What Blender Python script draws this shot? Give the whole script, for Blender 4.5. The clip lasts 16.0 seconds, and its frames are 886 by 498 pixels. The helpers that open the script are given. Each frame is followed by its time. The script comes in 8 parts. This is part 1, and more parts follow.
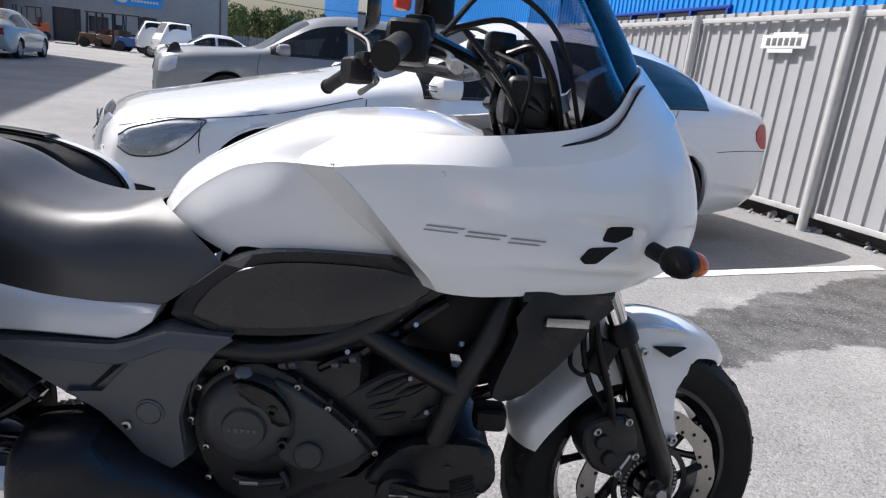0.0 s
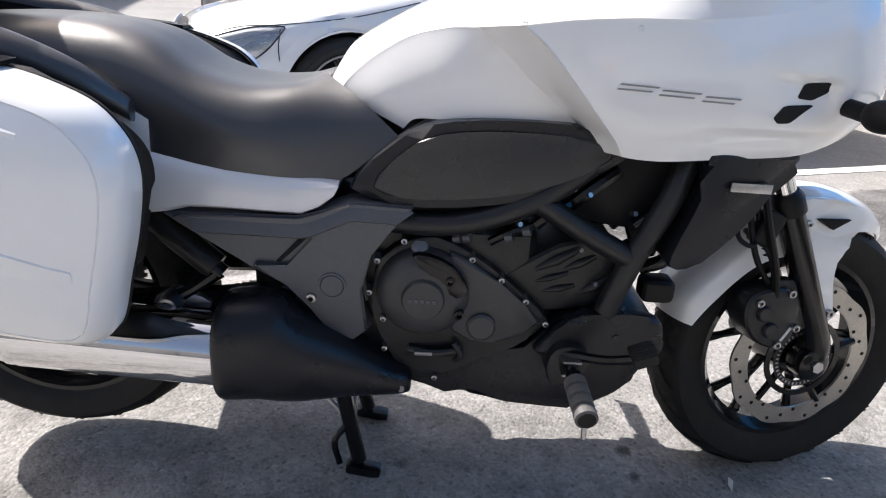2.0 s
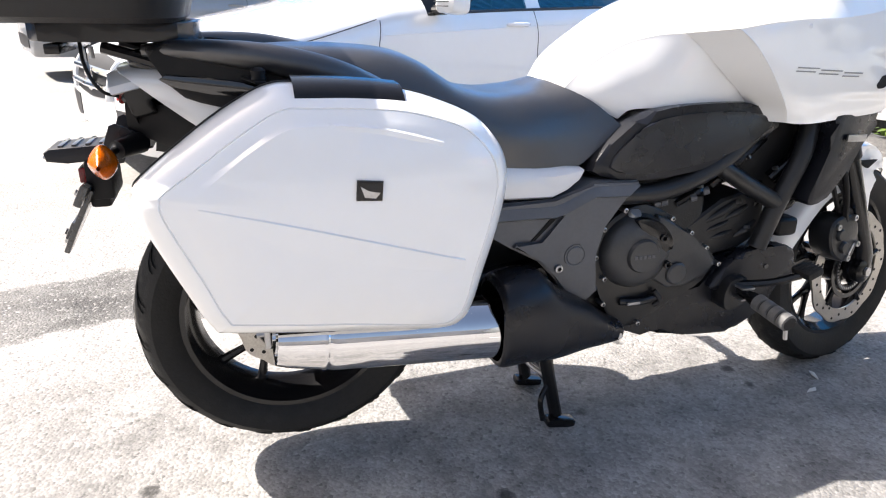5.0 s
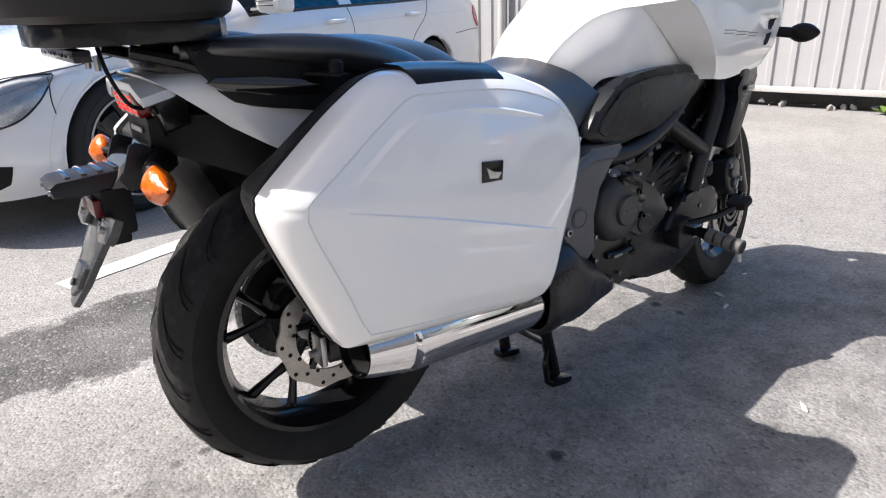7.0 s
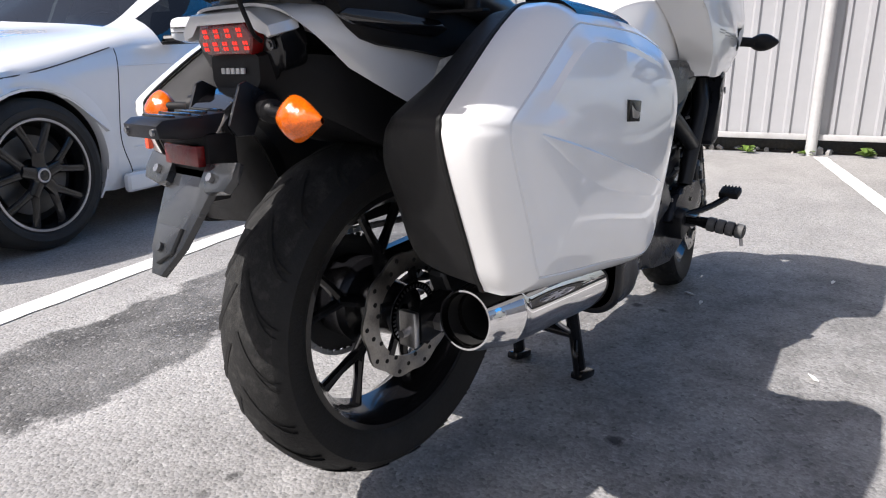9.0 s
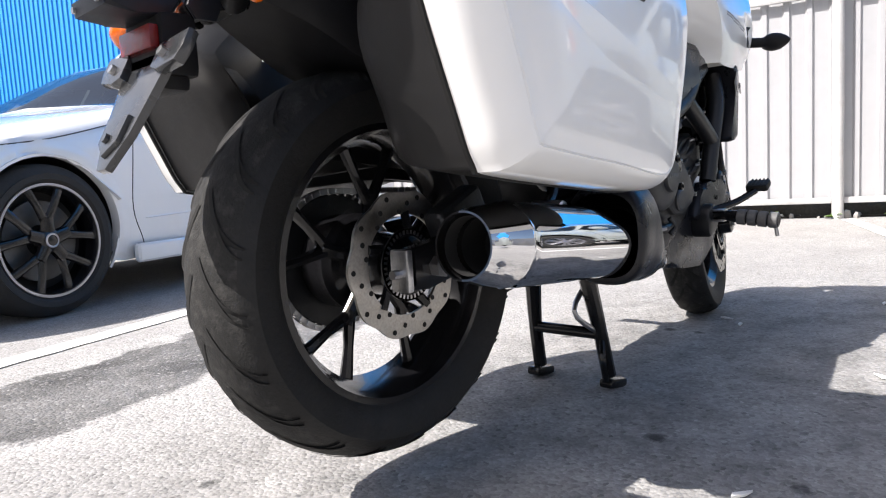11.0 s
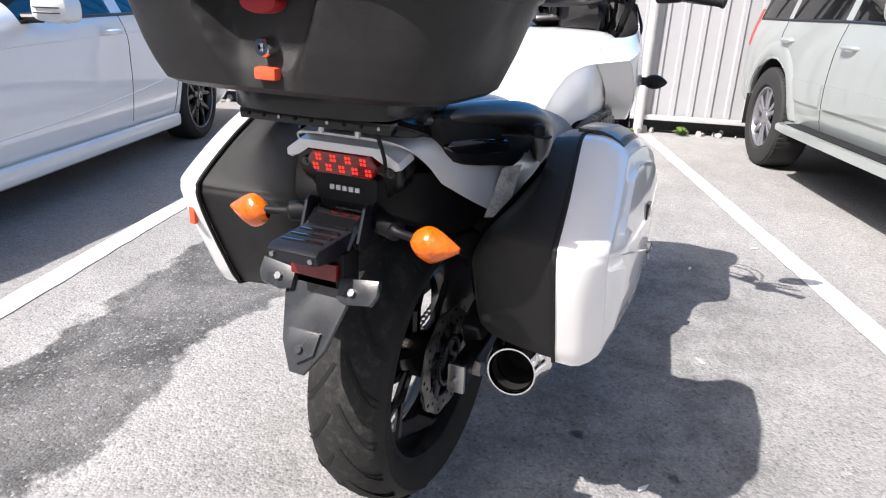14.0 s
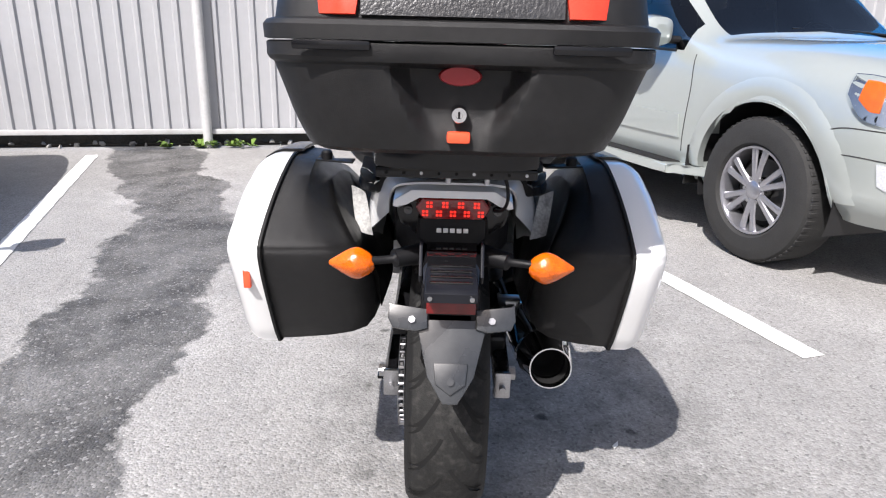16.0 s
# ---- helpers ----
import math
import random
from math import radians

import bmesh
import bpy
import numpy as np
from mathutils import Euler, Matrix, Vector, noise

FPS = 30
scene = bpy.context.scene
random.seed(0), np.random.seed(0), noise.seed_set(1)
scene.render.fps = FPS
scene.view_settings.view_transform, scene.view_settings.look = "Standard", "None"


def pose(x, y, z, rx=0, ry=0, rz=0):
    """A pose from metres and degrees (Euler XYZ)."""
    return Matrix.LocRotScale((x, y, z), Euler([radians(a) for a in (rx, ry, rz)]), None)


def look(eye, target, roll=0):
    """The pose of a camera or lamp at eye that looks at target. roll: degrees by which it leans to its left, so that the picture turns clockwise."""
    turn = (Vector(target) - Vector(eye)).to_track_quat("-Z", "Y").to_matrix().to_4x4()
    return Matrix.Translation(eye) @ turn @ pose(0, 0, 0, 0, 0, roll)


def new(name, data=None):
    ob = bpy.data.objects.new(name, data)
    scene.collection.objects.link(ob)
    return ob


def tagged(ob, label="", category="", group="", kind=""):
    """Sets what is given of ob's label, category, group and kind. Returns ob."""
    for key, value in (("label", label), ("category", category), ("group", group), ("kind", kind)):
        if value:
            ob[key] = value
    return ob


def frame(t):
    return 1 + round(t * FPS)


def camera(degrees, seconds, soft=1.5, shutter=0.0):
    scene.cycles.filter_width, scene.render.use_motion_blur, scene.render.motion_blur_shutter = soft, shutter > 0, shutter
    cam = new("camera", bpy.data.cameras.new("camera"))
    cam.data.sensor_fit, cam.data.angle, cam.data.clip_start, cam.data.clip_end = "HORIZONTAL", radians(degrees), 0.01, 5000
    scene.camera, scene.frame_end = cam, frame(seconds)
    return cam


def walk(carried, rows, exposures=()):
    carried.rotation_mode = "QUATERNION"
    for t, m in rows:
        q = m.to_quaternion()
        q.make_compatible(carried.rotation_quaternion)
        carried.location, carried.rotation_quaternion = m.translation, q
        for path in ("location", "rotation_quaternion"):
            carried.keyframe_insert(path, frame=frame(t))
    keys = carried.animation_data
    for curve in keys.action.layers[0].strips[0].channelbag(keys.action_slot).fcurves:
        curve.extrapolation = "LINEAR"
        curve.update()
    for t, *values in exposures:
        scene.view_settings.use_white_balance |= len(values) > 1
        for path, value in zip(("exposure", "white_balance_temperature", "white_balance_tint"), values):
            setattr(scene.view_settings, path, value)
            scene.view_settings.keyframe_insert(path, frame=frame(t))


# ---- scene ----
from mathutils.bvhtree import BVHTree

cam = camera(68.4, 16.0, soft=1.15)
PATH = [
    (0, (1.021, 0.323, 1.09), (1.172, 2.244, 0.554), 6.2),
    (0.5, (1.018, 0.309, 1.069), (1.121, 2.218, 0.484), 6.2),
    (1, (0.988, 0.28, 1.035), (1.003, 2.184, 0.423), 6.5),
    (1.5, (0.918, 0.301, 1.039), (0.87, 2.172, 0.334), 5.2),
    (2, (0.802, 0.306, 0.99), (0.846, 2.15, 0.217), 3.8),
    (2.5, (0.705, 0.296, 0.98), (0.734, 2.124, 0.17), 1.6),
    (3, (0.588, 0.251, 0.99), (0.716, 2.07, 0.168), 1.2),
    (3.5, (0.435, 0.14, 0.986), (0.758, 1.937, 0.169), 0.2),
    (4, (0.33, 0.112, 0.992), (0.719, 1.936, 0.269), 2.2),
    (4.2, (0.263, 0.13, 0.984), (0.623, 1.962, 0.269), 2.1),
    (6.3, (-0.306, 0.296, 0.951), (0.703, 1.88, 0.263), -0.8),
    (6.5, (-0.344, 0.322, 0.945), (0.684, 1.893, 0.257), -0.8),
    (7, (-0.435, 0.42, 0.938), (0.706, 1.904, 0.233), -1.8),
    (7.5, (-0.52, 0.506, 0.944), (0.734, 1.89, 0.226), -1.7),
    (8, (-0.618, 0.553, 0.94), (0.711, 1.858, 0.212), -0.7),
    (8.5, (-0.715, 0.621, 0.902), (0.763, 1.77, 0.199), 0.6),
    (9, (-0.709, 0.698, 0.776), (0.765, 1.937, 0.236), -0.5),
    (9.2, (-0.682, 0.724, 0.684), (0.803, 1.986, 0.238), -1.2),
    (11.3, (-0.63, 0.72, 0.482), (0.842, 2.06, 0.289), -2.8),
    (11.5, (-0.647, 0.722, 0.507), (0.811, 2.073, 0.285), -2.4),
    (12, (-0.713, 0.711, 0.679), (0.695, 2.051, 0.208), -1.8),
    (12.5, (-0.805, 0.698, 0.895), (0.584, 1.983, 0.249), 0.1),
    (13, (-0.89, 0.716, 1.008), (0.58, 1.895, 0.337), -1.4),
    (13.5, (-0.953, 0.813, 1.042), (0.657, 1.808, 0.396), -1.3),
    (14, (-1.023, 0.962, 1.035), (0.695, 1.726, 0.355), 2.6),
    (14.5, (-1.166, 1.098, 1.059), (0.664, 1.579, 0.41), 0.4),
    (15, (-1.216, 1.223, 1.069), (0.649, 1.542, 0.419), 0.3),
    (15.5, (-1.208, 1.369, 1.074), (0.692, 1.521, 0.467), 0.1),
    (16, (-1.263, 1.514, 1.084), (0.641, 1.525, 0.472), 1.5),
]
walk(cam, [(t, look(eye, target, roll)) for t, eye, target, roll in PATH],
     exposures=[(0, 0.65, 6250, 13), (1.0, 0.78, 6350, 13), (1.5, 0.88, 6450, 13), (2.0, 1.15, 6600, 13), (2.5, 1.42, 6700, 13), (3, 1.68, 6800, 13), (4, 1.82, 6850, 13), (6.5, 1.16, 6600, 13), (7.5, 0.88, 6550, 13), (9, 0.82, 6400, 14), (11.5, 1.36, 6500, 13), (12.5, 1.33, 6550, 14), (13.5, 1.08, 6450, 14), (14, 1.10, 6400, 14), (15, 0.96, 6350, 14), (16, 0.90, 6300, 14)])

# ---- light ----
SUN = Vector((0.77, -0.415, -1.0)).normalized()
world = bpy.data.worlds.new("sky")
scene.world = world
world.use_nodes = True
wn = world.node_tree
wn.nodes.clear()
sky = wn.nodes.new("ShaderNodeTexSky")
sky.sky_type, sky.sun_disc = "NISHITA", False
sky.dust_density = 4.0
sky.ozone_density = 0.7
sky.sun_elevation = math.asin(-SUN.z)
sky.sun_rotation = math.atan2(-SUN.x, -SUN.y)
bg = wn.nodes.new("ShaderNodeBackground")
bg.inputs["Strength"].default_value = 0.070
wo = wn.nodes.new("ShaderNodeOutputWorld")
wn.links.new(sky.outputs[0], bg.inputs[0])
wn.links.new(bg.outputs[0], wo.inputs[0])
sun = new("sun", bpy.data.lights.new("sun", "SUN"))
sun.data.energy, sun.data.angle, sun.data.color = 4.1, radians(0.5), (1.0, 0.96, 0.9)
sun.matrix_world = look((0, 0, 30), Vector((0, 0, 30)) + SUN)

# ---- modelling tools ----
def part(name, bm, material, parent=None, label="", angle=35, at=None):
    """Link a bmesh as one mesh object under its parent."""
    me = bpy.data.meshes.new(name)
    bmesh.ops.recalc_face_normals(bm, faces=bm.faces)
    for f in bm.faces:
        f.smooth = True
    bm.to_mesh(me)
    bm.free()
    me.set_sharp_from_angle(angle=radians(angle))
    mats = material if isinstance(material, (list, tuple)) else [material]
    for m in mats:
        me.materials.append(m)
    ob = new(name, me)
    ob.parent = parent
    if at is not None:
        ob.matrix_basis = at
    return tagged(ob, label) if label else ob


def thing(name, m, label, category, group="", kind=""):
    ob = new(name)
    ob.empty_display_size = 0.1
    ob.matrix_world = m
    return tagged(ob, label, category, group, kind)


def crom(P, n):
    """Catmull-Rom through the rows of P, n steps a span."""
    P = np.asarray(P, float)
    Q = np.concatenate([[2 * P[0] - P[1]], P, [2 * P[-1] - P[-2]]])
    out = []
    for i in range(len(P) - 1):
        a, b, c, d = Q[i:i + 4]
        for k in range(n):
            t = k / n
            out.append(0.5 * (2 * b + (c - a) * t + (2 * a - 5 * b + 4 * c - d) * t * t + (3 * b - a - 3 * c + d) * t ** 3))
    out.append(P[-1])
    return np.array(out)


def surface(ctrl, nu=4, nv=4):
    """A smooth grid of points through a net of control points."""
    A = np.asarray(ctrl, float)
    A = crom(A, nu)
    return np.swapaxes(crom(np.swapaxes(A, 0, 1), nv), 0, 1)


def grid_faces(bm, G, closed=False, keep=None, mat=0):
    """Faces over a grid of points; keep(i, j, centre) picks cells."""
    nu, nv = len(G), len(G[0])
    V = {}

    def v(i, j):
        j = j % nv if closed else j
        if (i, j) not in V:
            V[i, j] = bm.verts.new(G[i][j])
        return V[i, j]
    for i in range(nu - 1):
        for j in range(nv if closed else nv - 1):
            j2 = (j + 1) % nv
            if keep is not None:
                c = (np.array(G[i][j]) + G[i + 1][j] + G[i + 1][j2] + G[i][j2]) / 4
                if not keep(i, j, c):
                    continue
            q = [v(i, j), v(i + 1, j), v(i + 1, j + 1), v(i, j + 1)]
            q = list(dict.fromkeys(q))
            if len(q) > 2:
                f = bm.faces.new(q)
                f.material_index = mat
    return V


def mirror_y(bm):
    g = bmesh.ops.duplicate(bm, geom=bm.verts[:] + bm.edges[:] + bm.faces[:])["geom"]
    vs = [e for e in g if isinstance(e, bmesh.types.BMVert)]
    for q in vs:
        q.co.y = -q.co.y
    bmesh.ops.reverse_faces(bm, faces=[e for e in g if isinstance(e, bmesh.types.BMFace)])
    return bm


def weld(bm, d=0.0008):
    bmesh.ops.remove_doubles(bm, verts=bm.verts, dist=d)
    return bm


def shell(bm, t):
    """Thickness for a sheet, towards its inner side."""
    bmesh.ops.recalc_face_normals(bm, faces=bm.faces)
    bmesh.ops.solidify(bm, geom=bm.faces[:], thickness=t)
    return bm


def box(bm, c, s, bevel=0.0, seg=2, turn=None):
    m = Matrix.Translation(c)
    if turn is not None:
        m = m @ turn
    r = bmesh.ops.create_cube(bm, size=1, matrix=m @ Matrix.Diagonal((*s, 1)))
    if bevel:
        es = list({e for v in r["verts"] for e in v.link_edges})
        bmesh.ops.bevel(bm, geom=es, offset=bevel, segments=seg, affect="EDGES", profile=0.6)
    return bm


def tube(bm, pts, r, n=10, steps=4, cap=True):
    """A round tube along a smooth line; r is one radius or one for each point."""
    P = crom(pts, steps) if len(pts) > 2 and steps > 1 else np.asarray(pts, float)
    R = np.full(len(P), float(r)) if np.isscalar(r) else np.interp(np.linspace(0, 1, len(P)), np.linspace(0, 1, len(r)), r)
    G, up = [], None
    for i, p in enumerate(P):
        d = Vector(P[min(i + 1, len(P) - 1)] - P[max(i - 1, 0)]).normalized()
        if up is None:
            up = d.orthogonal().normalized()
        up = (up - d * up.dot(d)).normalized()
        w = d.cross(up)
        G.append([tuple(Vector(p) + (up * math.cos(a) + w * math.sin(a)) * float(R[i])) for a in np.linspace(0, math.tau, n, endpoint=False)])
    V = grid_faces(bm, G, closed=True)
    if cap:
        for i in (0, len(G) - 1):
            bm.faces.new([V[i, j] for j in range(n)])
    return bm


def lathe(bm, prof, n=48, axis="Y", at=(0, 0, 0), a0=0.0, a1=math.tau):
    """Turn a profile of (radius, along) round an axis."""
    full = abs(a1 - a0 - math.tau) < 1e-6
    G = []
    for r, h in prof:
        row = []
        for a in np.linspace(a0, a1, n, endpoint=not full):
            c, s = r * math.cos(a), r * math.sin(a)
            p = {"X": (h, c, s), "Y": (c, h, s), "Z": (c, s, h)}[axis]
            row.append((p[0] + at[0], p[1] + at[1], p[2] + at[2]))
        G.append(row)
    grid_faces(bm, G, closed=full)
    return bm


def plate(bm, outline, y0, y1, bevel=0.004, axis="Y", seg=2):
    """An outline of (x, z) given depth from y0 to y1, its edges rounded. axis X: the outline is (y, z)."""
    def P(a, b, h):
        return (a, h, b) if axis == "Y" else ((h, a, b) if axis == "X" else (a, b, h))
    lo = [bm.verts.new(P(a, b, y0)) for a, b in outline]
    hi = [bm.verts.new(P(a, b, y1)) for a, b in outline]
    n = len(lo)
    f = [bm.faces.new(lo), bm.faces.new(hi[::-1])]
    for i in range(n):
        f.append(bm.faces.new([lo[i], hi[i], hi[(i + 1) % n], lo[(i + 1) % n]]))
    if bevel:
        es = list({e for q in f[:2] for e in q.edges})
        bmesh.ops.bevel(bm, geom=es, offset=bevel, segments=seg, affect="EDGES", profile=0.6)
    return bm


def smooth_outline(pts, n=3):
    P = np.asarray(list(pts) + [pts[0]], float)
    Q = np.concatenate([[P[-2]], P, [P[1]]])
    out = []
    for i in range(len(P) - 1):
        a, b, c, d = Q[i:i + 4]
        for k in range(n):
            t = k / n
            out.append(tuple(0.5 * (2 * b + (c - a) * t + (2 * a - 5 * b + 4 * c - d) * t * t + (3 * b - a - 3 * c + d) * t ** 3)))
    return out


def place(bm, m):
    bmesh.ops.transform(bm, matrix=m, verts=bm.verts)
    return bm


def cyl(bm, a, b, r, n=16):
    return tube(bm, [a, b], r, n, 1)


def ball(bm, c, r, seg=12, scale=(1, 1, 1)):
    bmesh.ops.create_uvsphere(bm, u_segments=seg, v_segments=seg // 2 + 1, radius=r, matrix=Matrix.Translation(c) @ Matrix.Diagonal((*scale, 1)))
    return bm


B = bmesh.new
# ---- materials ----
def mat(name, color, rough=0.5, metal=0.0, var=0.12, scale=8.0, bump=0.0, bump_scale=60.0, coat=0.0, spec=0.5, dirt=None, emit=None, trans=0.0, rvar=0.0, each=0.0):
    """A node material: base colour varied at two scales, fine relief and gloss that varies."""
    m = bpy.data.materials.new(name)
    m.use_nodes = True
    nt = m.node_tree
    b = nt.nodes["Principled BSDF"]
    L = nt.links.new
    tc = nt.nodes.new("ShaderNodeTexCoord")
    n1 = nt.nodes.new("ShaderNodeTexNoise")
    n1.inputs["Scale"].default_value, n1.inputs["Detail"].default_value = scale, 6
    L(tc.outputs["Object"], n1.inputs["Vector"])
    n2 = nt.nodes.new("ShaderNodeTexNoise")
    n2.inputs["Scale"].default_value, n2.inputs["Detail"].default_value = scale * 9, 4
    L(tc.outputs["Object"], n2.inputs["Vector"])
    add = nt.nodes.new("ShaderNodeMath")
    add.operation = "ADD"
    L(n1.outputs[0], add.inputs[0])
    L(n2.outputs[0], add.inputs[1])
    mr = nt.nodes.new("ShaderNodeMapRange")
    mr.inputs[1].default_value, mr.inputs[2].default_value = 0.6, 1.4
    mr.inputs[3].default_value, mr.inputs[4].default_value = 1 - var, 1 + var
    L(add.outputs[0], mr.inputs[0])
    mix = nt.nodes.new("ShaderNodeMix")
    mix.data_type, mix.blend_type = "RGBA", "MULTIPLY"
    mix.inputs[0].default_value = 1.0
    mix.inputs[6].default_value = (*color, 1)
    L(mr.outputs[0], mix.inputs[7])
    out = mix.outputs[2]
    if each:
        oi = nt.nodes.new("ShaderNodeObjectInfo")
        r2 = nt.nodes.new("ShaderNodeMapRange")
        r2.inputs[3].default_value, r2.inputs[4].default_value = 1 - each, 1 + each
        L(oi.outputs["Random"], r2.inputs[0])
        mx = nt.nodes.new("ShaderNodeMix")
        mx.data_type, mx.blend_type = "RGBA", "MULTIPLY"
        mx.inputs[0].default_value = 1.0
        L(out, mx.inputs[6])
        L(r2.outputs[0], mx.inputs[7])
        out = mx.outputs[2]
    if dirt:
        nd = nt.nodes.new("ShaderNodeTexNoise")
        nd.inputs["Scale"].default_value, nd.inputs["Detail"].default_value = dirt[2], 8
        L(tc.outputs["Object"], nd.inputs["Vector"])
        rd = nt.nodes.new("ShaderNodeMapRange")
        rd.inputs[1].default_value, rd.inputs[2].default_value = 0.5, 0.75
        rd.inputs[4].default_value = dirt[1]
        L(nd.outputs[0], rd.inputs[0])
        md = nt.nodes.new("ShaderNodeMix")
        md.data_type = "RGBA"
        L(rd.outputs[0], md.inputs[0])
        L(out, md.inputs[6])
        md.inputs[7].default_value = (*dirt[0], 1)
        out = md.outputs[2]
    L(out, b.inputs["Base Color"])
    b.inputs["Roughness"].default_value = rough
    if rvar:
        rr = nt.nodes.new("ShaderNodeMapRange")
        rr.inputs[1].default_value, rr.inputs[2].default_value = 0.35, 0.65
        rr.inputs[3].default_value, rr.inputs[4].default_value = max(rough - rvar, 0.02), min(rough + rvar, 1)
        L(n1.outputs[0], rr.inputs[0])
        L(rr.outputs[0], b.inputs["Roughness"])
    b.inputs["Metallic"].default_value = metal
    b.inputs["Specular IOR Level"].default_value = spec
    b.inputs["Coat Weight"].default_value = coat
    b.inputs["Coat Roughness"].default_value = 0.04
    b.inputs["Transmission Weight"].default_value = trans
    if bump:
        nb = nt.nodes.new("ShaderNodeTexNoise")
        nb.inputs["Scale"].default_value, nb.inputs["Detail"].default_value = bump_scale, 3
        L(tc.outputs["Object"], nb.inputs["Vector"])
        bp = nt.nodes.new("ShaderNodeBump")
        bp.inputs["Strength"].default_value, bp.inputs["Distance"].default_value = bump, 0.002
        L(nb.outputs[0], bp.inputs["Height"])
        L(bp.outputs[0], b.inputs["Normal"])
    if emit:
        b.inputs["Emission Color"].default_value = (*emit[0], 1)
        b.inputs["Emission Strength"].default_value = emit[1]
    return m


M_white = mat("pearl white paint", (0.82, 0.82, 0.81), 0.28, 0, 0.015, 3, coat=1.0, bump=0.02, bump_scale=400)
M_silver = mat("pearl silver paint", (0.72, 0.73, 0.745), 0.3, 0.12, 0.02, 4, coat=0.8)
M_black = mat("textured black plastic", (0.007, 0.007, 0.008), 0.48, 0, 0.2, 12, bump=0.2, bump_scale=900, rvar=0.1, spec=0.22)
M_case = mat("grained black case plastic", (0.013, 0.0128, 0.0132), 0.44, 0, 0.3, 9, bump=0.45, bump_scale=1100, rvar=0.12, spec=0.34)
M_gloss = mat("gloss black paint", (0.006, 0.006, 0.007), 0.22, 0, 0.1, 8, coat=0.2, spec=0.3)
M_dgrey = mat("dark grey panel", (0.088, 0.093, 0.104), 0.38, 0.15, 0.1, 14, bump=0.1, bump_scale=700, rvar=0.08)
M_shell = mat("satin black moulding", (0.009, 0.010, 0.014), 0.32, 0, 0.2, 12, bump=0.15, bump_scale=900, rvar=0.1, spec=0.35)
M_panel = mat("sheeny black moulding", (0.0075, 0.009, 0.013), 0.26, 0, 0.2, 12, bump=0.12, bump_scale=900, rvar=0.08, spec=0.6)
M_cover_grey = mat("grey cast cover", (0.050, 0.051, 0.053), 0.42, 0.25, 0.15, 20, bump=0.15, bump_scale=600, rvar=0.1)
M_inlay = mat("polished black plastic", (0.006, 0.006, 0.007), 0.10, 0, 0.1, 8, coat=1.0)
M_cap = mat("pale grey cap", (0.30, 0.31, 0.33), 0.35, 0.3)
M_engine = mat("matt black engine", (0.011, 0.0115, 0.013), 0.40, 0.0, 0.3, 20, bump=0.3, bump_scale=250, rvar=0.12, spec=0.45)
M_seat = mat("black vinyl", (0.021, 0.022, 0.026), 0.36, 0, 0.15, 10, bump=0.25, bump_scale=1400, spec=0.8, rvar=0.05, coat=0.7)
M_seat.node_tree.nodes["Principled BSDF"].inputs["Coat Roughness"].default_value = 0.28
M_rubber = mat("tyre rubber", (0.009, 0.009, 0.009), 0.62, 0, 0.3, 14, bump=0.4, bump_scale=180, dirt=((0.08, 0.076, 0.072), 0.06, 30), spec=0.3)
M_tread = mat("dusty tread rubber", (0.016, 0.016, 0.0155), 0.8, 0, 0.35, 25, bump=0.5, bump_scale=320, dirt=((0.10, 0.096, 0.09), 0.28, 60), spec=0.3)
M_pegrubber = mat("worn grey rubber", (0.10, 0.10, 0.10), 0.6, 0, 0.3, 30, bump=0.3, bump_scale=300)
M_groove = mat("tread groove", (0.004, 0.004, 0.004), 0.9)
M_chrome = mat("chrome", (0.72, 0.72, 0.73), 0.035, 1.0, 0.04, 5)
M_steel = mat("bare steel", (0.45, 0.45, 0.46), 0.32, 1.0, 0.2, 30, bump=0.1, bump_scale=200)
M_disc = mat("brake disc steel", (0.42, 0.40, 0.37), 0.38, 1.0, 0.25, 30, rvar=0.1)
M_rim = mat("black wheel paint", (0.006, 0.006, 0.007), 0.22, 0.0, 0.2, 12, coat=0.3, spec=0.35)
M_amber = mat("amber lens", (0.66, 0.118, 0.002), 0.10, 0, 0.4, 45, bump=0.8, bump_scale=150, coat=0.5)
M_red = mat("red lens", (0.42, 0.010, 0.007), 0.12, 0, 0.5, 60, bump=0.6, bump_scale=200, coat=0.2, spec=0.3)
M_dred = mat("dark red reflector", (0.15, 0.006, 0.006), 0.15, 0, 0.3, 80, bump=0.4, bump_scale=500, coat=0.3)
M_redglow = mat("red reflector", (0.75, 0.06, 0.03), 0.2, 0, 0.2, 50)
M_refl = mat("orange reflector", (0.8, 0.1, 0.04), 0.2, 0, 0.15, 80, bump=0.3, bump_scale=600)
M_bar = mat("pale lettering", (0.6, 0.6, 0.6), 0.4, 0.3)
M_greybar = mat("grey lettering", (0.3, 0.3, 0.31), 0.35, 0.6)
M_bracket = mat("plate bracket plastic", (0.030, 0.032, 0.035), 0.30, 0.0, 0.25, 14, bump=0.12, bump_scale=500, rvar=0.12, coat=0.6)
M_carw = mat("white car paint", (0.8, 0.81, 0.82), 0.25, 0, 0.012, 2, coat=1.0)
M_lex = mat("pale silver car paint", (0.40, 0.435, 0.42), 0.3, 0.35, 0.02, 3, coat=1.0, dirt=((0.4, 0.4, 0.37), 0.12, 3))
M_grey = mat("grey car paint", (0.23, 0.24, 0.25), 0.38, 0.12, 0.03, 3, coat=0.8, dirt=((0.30, 0.29, 0.27), 0.2, 4))
M_silvercar = mat("silver green car paint", (0.35, 0.38, 0.36), 0.35, 0.3, 0.03, 3, coat=0.8)
